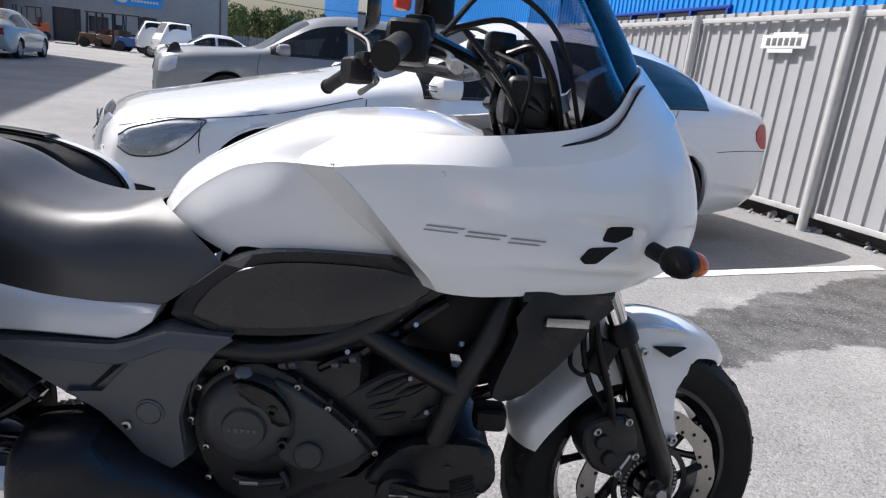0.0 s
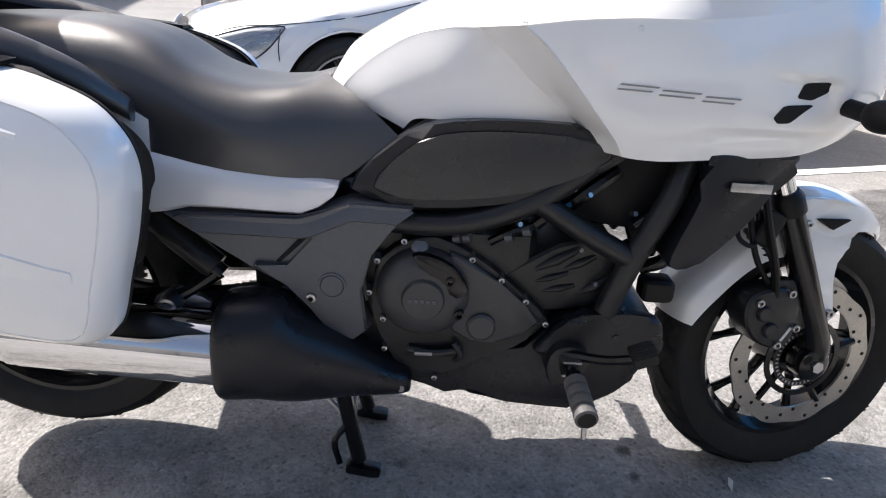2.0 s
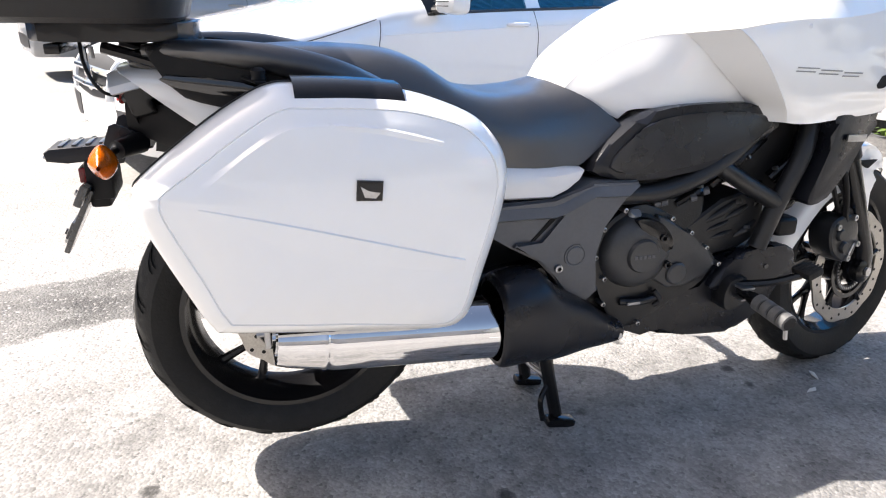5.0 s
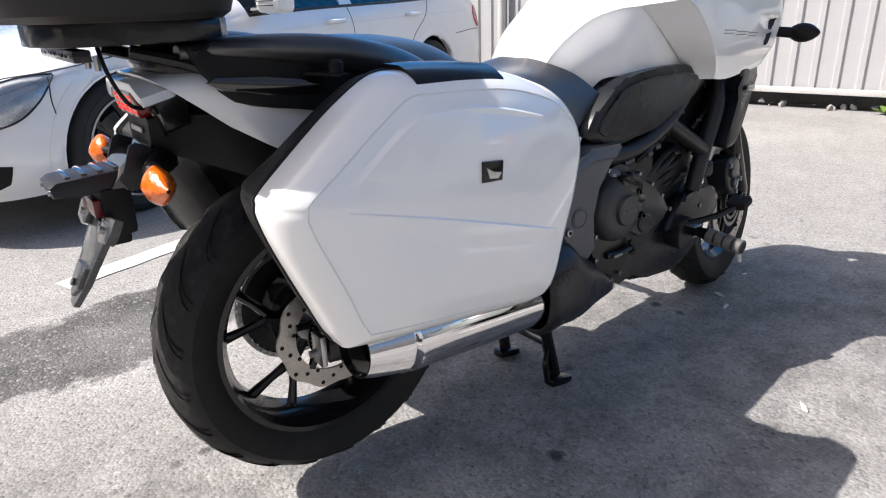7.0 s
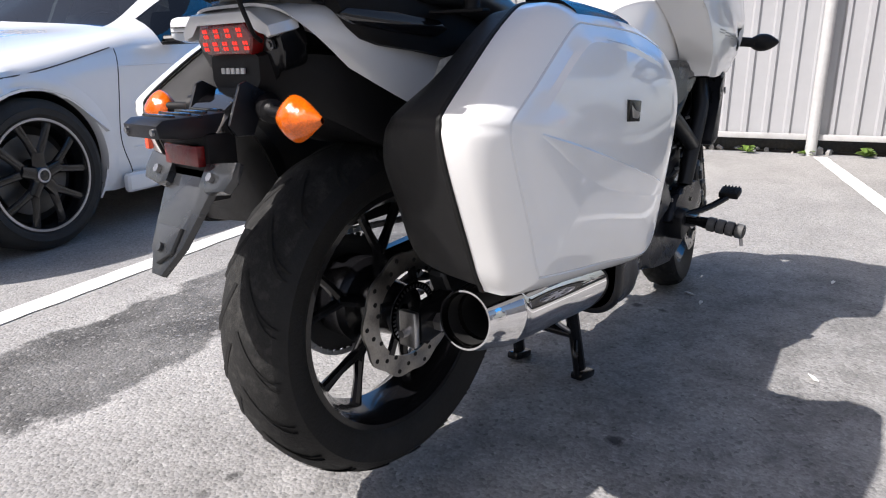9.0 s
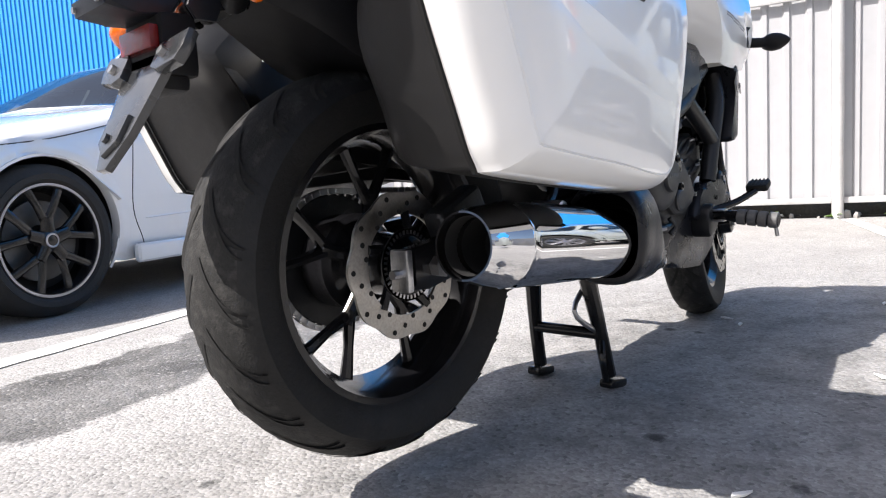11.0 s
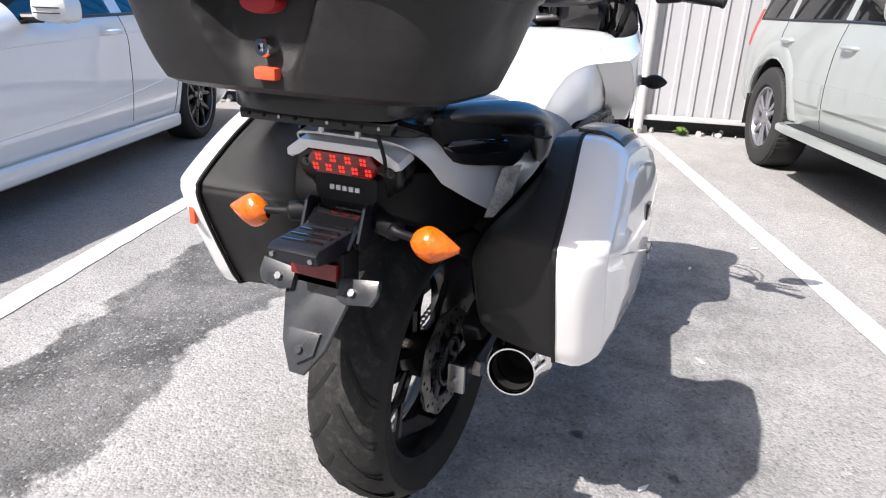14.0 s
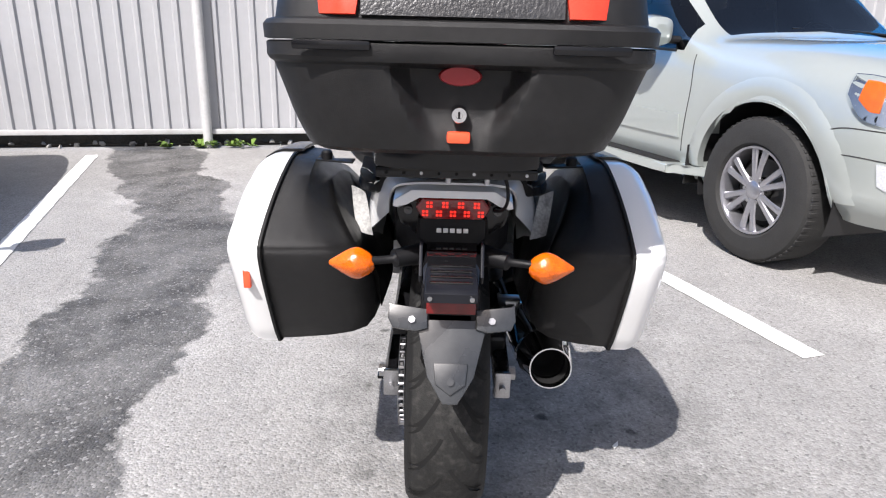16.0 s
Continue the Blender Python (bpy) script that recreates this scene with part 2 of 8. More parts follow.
M_alloy = mat("alloy wheel", (0.40, 0.40, 0.43), 0.28, 0.85, 0.1, 12)
M_cartyre = mat("car tyre rubber", (0.02, 0.02, 0.02), 0.8, 0, 0.3, 14, bump=0.4, bump_scale=120)
M_dark = mat("dark gap", (0.004, 0.004, 0.004), 0.9)
M_lens = mat("clear lamp lens", (0.5, 0.52, 0.55), 0.05, 0.0, 0.3, 14, coat=1.0)
M_concrete = mat("concrete kerb", (0.32, 0.31, 0.29), 0.9, 0, 0.25, 12, bump=0.6, bump_scale=80)


def glass_mat(name, color, rough=0.02, ior=1.5):
    m = bpy.data.materials.new(name)
    m.use_nodes = True
    nt = m.node_tree
    b = nt.nodes["Principled BSDF"]
    tr = nt.nodes.new("ShaderNodeBsdfTransparent")
    tr.inputs[0].default_value = (*color, 1)
    gl = nt.nodes.new("ShaderNodeBsdfGlossy")
    gl.inputs["Roughness"].default_value = rough
    fr = nt.nodes.new("ShaderNodeFresnel")
    fr.inputs[0].default_value = ior
    mx = nt.nodes.new("ShaderNodeMixShader")
    nt.links.new(fr.outputs[0], mx.inputs[0])
    nt.links.new(tr.outputs[0], mx.inputs[1])
    nt.links.new(gl.outputs[0], mx.inputs[2])
    nt.links.new(mx.outputs[0], nt.nodes["Material Output"].inputs[0])
    nt.nodes.remove(b)
    return m


M_screen = glass_mat("smoked windscreen", (0.74, 0.73, 0.76), 0.03, 1.33)
M_glass = glass_mat("car glass", (0.22, 0.25, 0.26), 0.02, 1.75)
M_wind = glass_mat("windscreen glass", (0.45, 0.50, 0.51), 0.02, 2.2)
M_cover = glass_mat("clear lamp cover", (0.9, 0.92, 0.94))
M_bowl = mat("lamp bowl", (0.62, 0.63, 0.64), 0.22, 0.6, 0.3, 9, bump=0.3, bump_scale=30)


def asphalt_mat():
    m = bpy.data.materials.new("worn asphalt")
    m.use_nodes = True
    nt = m.node_tree
    N, L = nt.nodes.new, nt.links.new
    b = nt.nodes["Principled BSDF"]
    geo = N("ShaderNodeNewGeometry")
    pos = geo.outputs["Position"]

    def noise_tex(scale, detail=6, rough=0.6):
        n = N("ShaderNodeTexNoise")
        n.inputs["Scale"].default_value, n.inputs["Detail"].default_value, n.inputs["Roughness"].default_value = scale, detail, rough
        L(pos, n.inputs["Vector"])
        return n.outputs[0]

    def ramp(x, a, b_, lo, hi):
        r = N("ShaderNodeMapRange")
        r.inputs[1].default_value, r.inputs[2].default_value, r.inputs[3].default_value, r.inputs[4].default_value = a, b_, lo, hi
        L(x, r.inputs[0])
        return r.outputs[0]

    def op(kind, x, y=None):
        q = N("ShaderNodeMath")
        q.operation = kind
        for k, v in enumerate((x, y)):
            if v is None:
                continue
            if isinstance(v, (int, float)):
                q.inputs[k].default_value = v
            else:
                L(v, q.inputs[k])
        return q.outputs[0]
    vor = N("ShaderNodeTexVoronoi")
    vor.inputs["Scale"].default_value = 130
    L(pos, vor.inputs["Vector"])
    vs = N("ShaderNodeSeparateColor")
    L(vor.outputs["Color"], vs.inputs[0])
    stone = ramp(vs.outputs[0], 0.0, 1.0, 0.82, 1.18)
    big = ramp(noise_tex(0.55, 5), 0.35, 0.65, 0.88, 1.1)
    mid = ramp(noise_tex(4.5, 8, 0.7), 0.3, 0.7, 0.90, 1.09)
    fine = ramp(noise_tex(240, 2), 0.3, 0.7, 0.9, 1.1)
    v = op("MULTIPLY", op("MULTIPLY", stone, big), op("MULTIPLY", mid, fine))
    # the damp, oily streak that runs down the slope beside the parking line
    sx = N("ShaderNodeSeparateXYZ")
    L(pos, sx.inputs[0])
    X, Y = sx.outputs[0], sx.outputs[1]
    wob = op("MULTIPLY", op("SUBTRACT", noise_tex(1.6, 7, 0.65), 0.5), 0.75)
    mid_y = op("ADD", op("ADD", op("MULTIPLY", X, 0.20), 2.55), op("MULTIPLY", op("MAXIMUM", op("SUBTRACT", X, 2.3), 0.0), 0.30))
    off = op("ABSOLUTE", op("ADD", op("SUBTRACT", Y, mid_y), wob))
    half = op("ADD", op("MULTIPLY", op("MAXIMUM", X, -1.0), 0.04), 0.24)
    inside = op("SUBTRACT", half, off)
    wet = ramp(inside, -0.015, 0.02, 0.0, 1.0)
    span = op("MULTIPLY", ramp(X, -4.0, -2.5, 0, 1), ramp(X, 5.2, 5.6, 1, 0))
    wet = op("MULTIPLY", wet, span)
    patch = ramp(noise_tex(2.3, 6, 0.7), 0.36, 0.62, 0.50, 1.0)
    wetf = op("MULTIPLY", wet, patch)
    # small oil drips below the engine
    spot = N("ShaderNodeTexVoronoi")
    spot.inputs["Scale"].default_value = 6.5
    L(pos, spot.inputs["Vector"])
    near = op("MULTIPLY", ramp(op("ABSOLUTE", op("SUBTRACT", X, 0.7)), 1.2, 1.7, 1, 0), ramp(op("ABSOLUTE", op("SUBTRACT", Y, 1.30)), 0.45, 0.70, 1, 0))
    drip = op("MULTIPLY", ramp(op("ADD", spot.outputs["Distance"], op("MULTIPLY", noise_tex(22, 6, 0.7), 0.42)), 0.27, 0.36, 1, 0), op("MULTIPLY", near, ramp(noise_tex(2.7, 3), 0.42, 0.58, 0.25, 1.0)))
    # patchy stains, deepened in colour to stand in for shade under the machine
    stain_shade = op("MULTIPLY", ramp(noise_tex(6.0, 7, 0.7), 0.40, 0.62, 0.0, 0.36), near)
    v = op("MULTIPLY", v, op("SUBTRACT", 1.0, stain_shade))
    dark = op("SUBTRACT", 1.0, op("MULTIPLY", op("MAXIMUM", op("MULTIPLY", wetf, 0.80), op("MULTIPLY", drip, 0.72)), 1.0))
    v = op("MULTIPLY", v, dark)
    pits = ramp(vs.outputs[2], 0.0, 0.12, 0.66, 1.0)
    glint = ramp(vs.outputs[1], 0.95, 1.0, 1.0, 1.25)
    v = op("MULTIPLY", v, op("MULTIPLY", pits, glint))
    # pale dry sediment along the edges of the streak
    rim = op("MULTIPLY", op("MULTIPLY", ramp(inside, -0.16, -0.02, 0.0, 1.0), ramp(inside, -0.015, 0.01, 1.0, 0.0)), op("MULTIPLY", span, ramp(noise_tex(3.1, 6, 0.7), 0.45, 0.62, 0.0, 0.22)))
    v = op("MULTIPLY", v, op("ADD", 1.0, rim))
    chips = op("MULTIPLY", op("MULTIPLY", ramp(vs.outputs[1], 0.88, 0.95, 0.0, 1.0), wetf), 0.55)
    v = op("ADD", v, chips)
    col = N("ShaderNodeMix")
    col.data_type, col.blend_type = "RGBA", "MULTIPLY"
    col.inputs[0].default_value = 1.0
    col.inputs[6].default_value = (0.288, 0.283, 0.275, 1)
    L(v, col.inputs[7])
    L(col.outputs[2], b.inputs["Base Color"])
    L(ramp(wet, 0, 1, 0.9, 0.62), b.inputs["Roughness"])
    b.inputs["Specular IOR Level"].default_value = 0.3
    bp = N("ShaderNodeBump")
    bp.inputs["Strength"].default_value, bp.inputs["Distance"].default_value = 0.5, 0.005
    L(op("ADD", op("MULTIPLY", vor.outputs["Distance"], -1.0), op("MULTIPLY", noise_tex(35, 5), 0.9)), bp.inputs["Height"])
    L(bp.outputs[0], b.inputs["Normal"])
    return m


M_asphalt = asphalt_mat()


def clad_mat(name, color, rough, streak):
    m = mat(name, color, rough, 0.1, 0.05, 1.2, bump=0.05, bump_scale=30, dirt=(streak, 0.3, 1.5))
    return m


M_fence = clad_mat("grey steel sheet", (0.405, 0.41, 0.425), 0.45, (0.39, 0.385, 0.38))
M_post = mat("grey painted post", (0.50, 0.50, 0.50), 0.5, 0.1, 0.1, 4, dirt=((0.3, 0.28, 0.25), 0.3, 6))
M_blue = clad_mat("blue steel cladding", (0.015, 0.27, 0.72), 0.4, (0.025, 0.31, 0.68))
M_line = mat("worn white road paint", (0.72, 0.72, 0.70), 0.8, 0, 0.14, 6, bump=0.6, bump_scale=150, dirt=((0.30, 0.29, 0.28), 0.55, 14))
M_sheetgrey = mat("grey building panel", (0.31, 0.32, 0.33), 0.7, 0, 0.12, 0.6)
M_leaf = mat("foliage", (0.11, 0.14, 0.035), 0.7, 0, 0.5, 3, each=0.3)
M_wood = mat("bark", (0.1, 0.08, 0.06), 0.9, 0, 0.3, 6)

M_plinth = mat("dark plinth", (0.055, 0.05, 0.042), 0.95, 0, 0.5, 5, bump=1.0, bump_scale=40)
# ---- ground and large structure ----
FENCE_A, FENCE_DIR = Vector((5.96, 1.244)), Vector((-0.2430, 0.9700)).normalized()
YC = 1.505                    # the motorcycle's middle plane

bm = B()
rings = [0, 2, 5, 9, 15, 25, 45, 90, 200, 500, 1500]
gx = sorted({s * r for r in rings for s in (-1, 1)})
for i in range(len(gx) - 1):
    for j in range(len(gx) - 1):
        bm.faces.new([bm.verts.new((gx[a] + 1, gx[b] + 2, 0)) for a, b in ((i, j), (i + 1, j), (i + 1, j + 1), (i, j + 1))])
weld(bm, 0.001)
tagged(part("ground", bm, M_asphalt), "worn light grey asphalt of a car park", "ground", kind="structure")


def stripe(name, a, b, width=0.105):
    """A painted line with ragged edges and thickness."""
    a, b = Vector(a), Vector(b)
    d = (b - a).normalized()
    n = Vector((-d.y, d.x))
    bm = B()
    L = (b - a).length
    k = int(L / 0.04)
    lo, hi = [], []
    for i in range(k + 1):
        p = a + d * (L * i / k)
        w0 = width / 2 + 0.006 * noise.noise((p.x * 9, p.y * 9, 1))
        w1 = width / 2 + 0.006 * noise.noise((p.x * 9, p.y * 9, 7))
        lo.append((p - n * w0).to_3d() + Vector((0, 0, 0.004)))
        hi.append((p + n * w1).to_3d() + Vector((0, 0, 0.004)))
    grid_faces(bm, [lo, hi])
    return tagged(part(name, bm, M_line), "worn white painted parking line on asphalt", "road marking", "parking lines", "structure")


stripe("parking_line", (-0.20, 3.035), (4.60, 4.76))
stripe("parking_line", (0.925, 0.148), (5.62, 1.81))
stripe("parking_line", (-1.3, 6.3), (4.3, 8.2))
stripe("parking_line", (1.95, -3.0), (6.5, -1.5))

# fence of profiled sheet on posts and rails
fence = thing("sheet_fence", Matrix.Identity(4), "grey profiled steel sheet fence on round posts", "fence", kind="structure")


def fence_frame(s):
    p = FENCE_A + FENCE_DIR * s
    return Matrix.Translation((p.x, p.y, 0)) @ Matrix.Rotation(math.atan2(FENCE_DIR.y, FENCE_DIR.x), 4, "Z")


POST_GAP = 2.07
# dark box added for the dark gap below the sheets; hides the blue wall
bm = B()
box(bm, (46, -0.22, 0.06), (96, 0.26, 0.16), 0.03)
tagged(part("fence_footing", bm, M_plinth, at=fence_frame(-2.07 * 9 + 0.70)), "dark plinth added to fill the gap under the sheet fence", "soil bank", kind="structure")
PITCH = POST_GAP / 12
FENCE_H = 1.95
sheet = B()
prof = []
for k in range(7):                       # one sheet: six ribs
    x = k * PITCH
    prof += [(x, 0.0), (x + 0.015, 0.022), (x + 0.05, 0.022), (x + 0.065, 0.0)] if k < 6 else [(x + 0.01, 0.0)]
G = [[(x, y, z) for x, y in prof] for z in (0.13, FENCE_H)]
grid_faces(sheet, G)
shell(sheet, 0.0015)
first = -2.07 * 9 + 0.70
for k in range(44):
    s0 = first + k * POST_GAP
    m = fence_frame(s0)
    if k == 0:
        post = B()
        tube(post, [(0, 0, 0), (0, 0, FENCE_H - 0.02)], 0.045, 14, 1)
        post_ob = part("fence_post", post, M_post, fence, at=m @ Matrix.Translation((0, 0.095, 0)))
        rail = B()
        for z in (0.155, FENCE_H - 0.075):
            box(rail, (POST_GAP / 2, 0.055, z), (POST_GAP - 0.09, 0.035, 0.05), 0.006)
        rail_ob = part("fence_rail", rail, M_post, fence, at=m)
        sheet_ob = part("fence_sheet", sheet, M_fence, fence, at=m, angle=25)
    else:
        for src, mm in ((post_ob, m @ Matrix.Translation((0, 0.095, 0))), (rail_ob, m), (sheet_ob, m)):
            o = src.copy()
            scene.collection.objects.link(o)
            o.matrix_basis = mm
    o = sheet_ob.copy()
    scene.collection.objects.link(o)
    o.matrix_basis = m @ Matrix.Translation((PITCH * 6, -0.003, 0))

# rubble and dark earth in the gap below the sheets
bm = B()
rnd = random.Random(4)
for k in range(420):
    s = rnd.uniform(-6, 8)
    p = FENCE_A + FENCE_DIR * s + Vector((0.9735, 0.2288)) * rnd.uniform(-0.06, 0.3)
    r = rnd.uniform(0.012, 0.05)
    bmesh.ops.create_icosphere(bm, subdivisions=1, radius=r, matrix=Matrix.Translation((p.x, p.y, r * 0.3)) @ Euler((rnd.random() * 3, rnd.random() * 3, 0)).to_matrix().to_4x4() @ Matrix.Diagonal((1.4, 0.9, 0.6, 1)))
tagged(part("rubble", bm, M_concrete), "broken stones and grit below the fence", "rubble", kind="stuff")
bm = B()
c = FENCE_A + FENCE_DIR * 20 + Vector((0.9735, 0.2288)) * 0.55
box(bm, (c.x, c.y, 0.008), (80, 1.0, 0.02), 0.004, turn=Matrix.Rotation(math.atan2(FENCE_DIR.y, FENCE_DIR.x), 4, "Z"))
M_earth = mat("dark earth", (0.035, 0.03, 0.024), 0.95, 0, 0.4, 12, bump=0.8, bump_scale=60)
tagged(part("verge", bm, M_earth), "strip of dark earth behind the fence", "verge", kind="structure")

# long blue building beyond the fence
blue = thing("blue_building", Matrix.Identity(4), "long building clad in bright blue profiled sheet", "building", kind="structure")
BO = FENCE_A + Vector((0.9735, 0.2288)) * 7.0 + FENCE_DIR * -30
bm_m = Matrix.Translation((BO.x, BO.y, 0)) @ Matrix.Rotation(math.atan2(FENCE_DIR.y, FENCE_DIR.x), 4, "Z")
LEN = 133.0
bm = B()
box(bm, (LEN / 2, -6.2, 6.0), (LEN, 12, 12))
part("core", bm, M_blue, blue, at=bm_m)
bm = B()
prof = []
x = 0.0
while x < LEN:
    prof += [(x, 0), (x + 0.03, 0.04), (x + 0.12, 0.04), (x + 0.15, 0)]
    x += 0.25
holes = [(31.5 + 14 * k, 37.5 + 14 * k) for k in range(7)]
for z0, z1, gaps in ((0, 2.35, []), (2.35, 3.35, holes), (3.35, 12.1, [])):
    G = [[(x, y - 0.18, z) for x, y in prof] for z in (z0, z1)]
    grid_faces(bm, G, keep=lambda i, j, c: not any(a < c[0] < b for a, b in gaps))
part("cladding", bm, M_blue, blue, at=bm_m, angle=20)
for a, b in holes:
    w = B()
    box(w, ((a + b) / 2, -0.185, 2.85), (b - a, 0.02, 1.0))
    win = part("window", w, mat("strip window glass", (0.05, 0.055, 0.06), 0.1) if a == holes[0][0] else bpy.data.materials["strip window glass"], blue, "dark strip window", at=bm_m)
    fr = B()
    for z in (2.37, 3.35):
        box(fr, ((a + b) / 2, -0.12, z), (b - a + 0.2, 0.12, 0.09), 0.01)
    for k in range(5):
        box(fr, (a + (b - a) * k / 4, -0.12, 2.85), (0.08, 0.12, 0.98), 0.01)
    part("window_frame", fr, mat("dark blue trim", (0.008, 0.05, 0.3), 0.4) if a == holes[0][0] else bpy.data.materials["dark blue trim"], win, "dark blue window frame")
# ---- the motorcycle ----
bike = thing("motorcycle", Matrix.Translation((0, YC, 0)), "pearl white faired motorcycle with two side cases on its centre stand", "motorcycle")
RX, RZ, RR = 0.072, 0.362, 0.303      # rear axle and tyre radius
FX, FZ, FR = 1.584, 0.294, 0.294      # front axle and tyre radius


def sheet(name, ctrl, m, label="", nu=5, nv=4, t=0.004, both=True, parent=bike):
    bm = B()
    grid_faces(bm, surface(ctrl, nu, nv))
    if both:
        mirror_y(bm)
    weld(bm)
    if t:
        shell(bm, t)
    return part(name, bm, m, parent, label, 40)


# tank cover, with a firm shoulder along its sides
tank = [
    [(0.612, 0, 0.815), (0.616, 0.045, 0.812), (0.635, 0.080, 0.800), (0.690, 0.108, 0.775), (0.748, 0.122, 0.750)],
    [(0.650, 0, 0.872), (0.655, 0.055, 0.866), (0.675, 0.090, 0.845), (0.715, 0.118, 0.805), (0.765, 0.132, 0.768)],
    [(0.725, 0, 0.922), (0.730, 0.070, 0.916), (0.745, 0.108, 0.893), (0.768, 0.132, 0.835), (0.795, 0.142, 0.773)],
    [(0.800, 0, 0.962), (0.800, 0.090, 0.953), (0.808, 0.130, 0.914), (0.818, 0.147, 0.850), (0.835, 0.153, 0.773)],
    [(0.870, 0, 0.990), (0.870, 0.110, 0.978), (0.860, 0.148, 0.920), (0.870, 0.155, 0.860), (0.890, 0.158, 0.773)],
    [(0.950, 0, 1.005), (0.950, 0.125, 0.992), (0.930, 0.165, 0.930), (0.940, 0.160, 0.860), (0.950, 0.160, 0.773)],
    [(1.030, 0, 1.010), (1.030, 0.130, 1.000), (1.010, 0.175, 0.950), (1.010, 0.160, 0.860), (1.010, 0.156, 0.773)],
    [(1.100, 0, 1.004), (1.090, 0.130, 0.998), (1.080, 0.175, 0.960), (1.070, 0.160, 0.860), (1.060, 0.150, 0.773)],
    [(1.165, 0, 0.985), (1.150, 0.120, 0.982), (1.115, 0.165, 0.945), (1.100, 0.158, 0.860), (1.085, 0.145, 0.773)],
]


def lean(bm):
    """The machine stands a little askew: its middle drifts to the left towards the front."""
    for v in bm.verts:
        v.co.y += (0.008 + 0.016 * v.co.x) * (1 + v.co.y / 0.22)
    return bm


def shoulder(row):
    """The row with its third point doubled, so that the surface bends firmly there."""
    a, b, c = (Vector(row[k]) for k in (1, 2, 3))
    return [row[0], row[1], tuple(b.lerp(a, 0.10)), tuple(b.lerp(c, 0.10)), row[3], row[4]]


bm = B()
grid_faces(bm, surface([shoulder(r) for r in tank], 6, 5))
lean(weld(mirror_y(bm)))
shell(bm, 0.004)
part("tank_cover", bm, M_white, bike, "", 35)


class Skin:
    """A ray caster onto a built surface."""

    def __init__(self, bm):
        self.tree = BVHTree.FromBMesh(bm)

    def side(self, x, z, s):
        hit = self.tree.ray_cast(Vector((x, s * 2, z)), Vector((0, -s, 0)))[0]
        return hit.y if hit else s * 0.2


# side fairing and nose; a bevelled rear edge, and a hollow under the fold above the vents
fair = [
    [(0.866, 0.146, 0.934), (0.859, 0.153, 0.921), (0.901, 0.160, 0.889), (0.945, 0.166, 0.849), (0.996, 0.163, 0.810), (1.034, 0.156, 0.778), (1.056, 0.160, 0.744)],
    [(0.925, 0.160, 0.972), (0.915, 0.2170, 0.932), (0.951, 0.2235, 0.904), (0.996, 0.2255, 0.857), (1.040, 0.2200, 0.808), (1.072, 0.2100, 0.774), (1.090, 0.2000, 0.746)],
    [(0.940, 0.162, 0.978), (0.926, 0.2240, 0.934), (0.963, 0.2300, 0.904), (1.007, 0.2320, 0.857), (1.051, 0.2260, 0.808), (1.083, 0.2150, 0.772), (1.100, 0.2050, 0.745)],
    [(1.000, 0.168, 0.988), (0.995, 0.2280, 0.945), (1.020, 0.2310, 0.905), (1.055, 0.2320, 0.855), (1.090, 0.2250, 0.806), (1.112, 0.2140, 0.772), (1.128, 0.2040, 0.742)],
    [(1.080, 0.183, 0.990), (1.080, 0.2240, 0.952), (1.092, 0.2270, 0.908), (1.120, 0.2280, 0.855), (1.145, 0.2200, 0.803), (1.160, 0.2110, 0.772), (1.175, 0.2020, 0.742)],
    [(1.200, 0.195, 1.004), (1.205, 0.2120, 0.958), (1.212, 0.2170, 0.912), (1.232, 0.2190, 0.860), (1.250, 0.2100, 0.803), (1.260, 0.2000, 0.772), (1.270, 0.1900, 0.748)],
    [(1.325, 0.178, 1.034), (1.338, 0.1900, 0.980), (1.350, 0.1980, 0.925), (1.362, 0.2010, 0.865), (1.373, 0.1920, 0.805), (1.380, 0.1830, 0.775), (1.385, 0.1720, 0.755)],
    [(1.378, 0.145, 1.098), (1.415, 0.1650, 1.020), (1.440, 0.1760, 0.950), (1.457, 0.1790, 0.878), (1.463, 0.1680, 0.820), (1.462, 0.1580, 0.793), (1.460, 0.1450, 0.773)],
    [(1.412, 0.078, 1.122), (1.475, 0.1020, 1.045), (1.517, 0.1150, 0.960), (1.539, 0.1170, 0.885), (1.545, 0.1050, 0.832), (1.537, 0.0980, 0.808), (1.525, 0.0900, 0.788)],
    [(1.426, 0.000, 1.130), (1.500, 0.0000, 1.055), (1.555, 0.0000, 0.968), (1.583, 0.0000, 0.892), (1.585, 0.0000, 0.838), (1.575, 0.0000, 0.812), (1.560, 0.0000, 0.793)],
]


def ridge(row):
    """The row with its second point doubled: a firm ridge along the top of the flank."""
    a, b, c = (Vector(row[k]) for k in (0, 1, 2))
    return [row[0], tuple(b.lerp(a, 0.08)), tuple(b.lerp(c, 0.12))] + row[2:]


def ease(a, b, x):
    t = min(1.0, max(0.0, (x - a) / (b - a)))
    return t * t * (3 - 2 * t)


def hollow(x, z):
    """Depth of the hollow under the fold that runs into the vents, and of the softer one below it."""
    fold = 0.900 - 0.12 * (x - 1.245)
    d = 0.0
    if z < fold:
        d += 0.011 * ease(1.245, 1.380, x) * ease(0.0, 0.014, fold - z) * (1 - ease(0.014, 0.075, fold - z)) * (1 - ease(1.402, 1.425, x))
    low = 0.806 - 0.03 * (x - 1.2)
    if z < low:
        d += 0.004 * ease(1.15, 1.30, x) * ease(0.0, 0.014, low - z) * (1 - ease(0.014, 0.05, low - z)) * (1 - ease(1.40, 1.46, x))
    return d


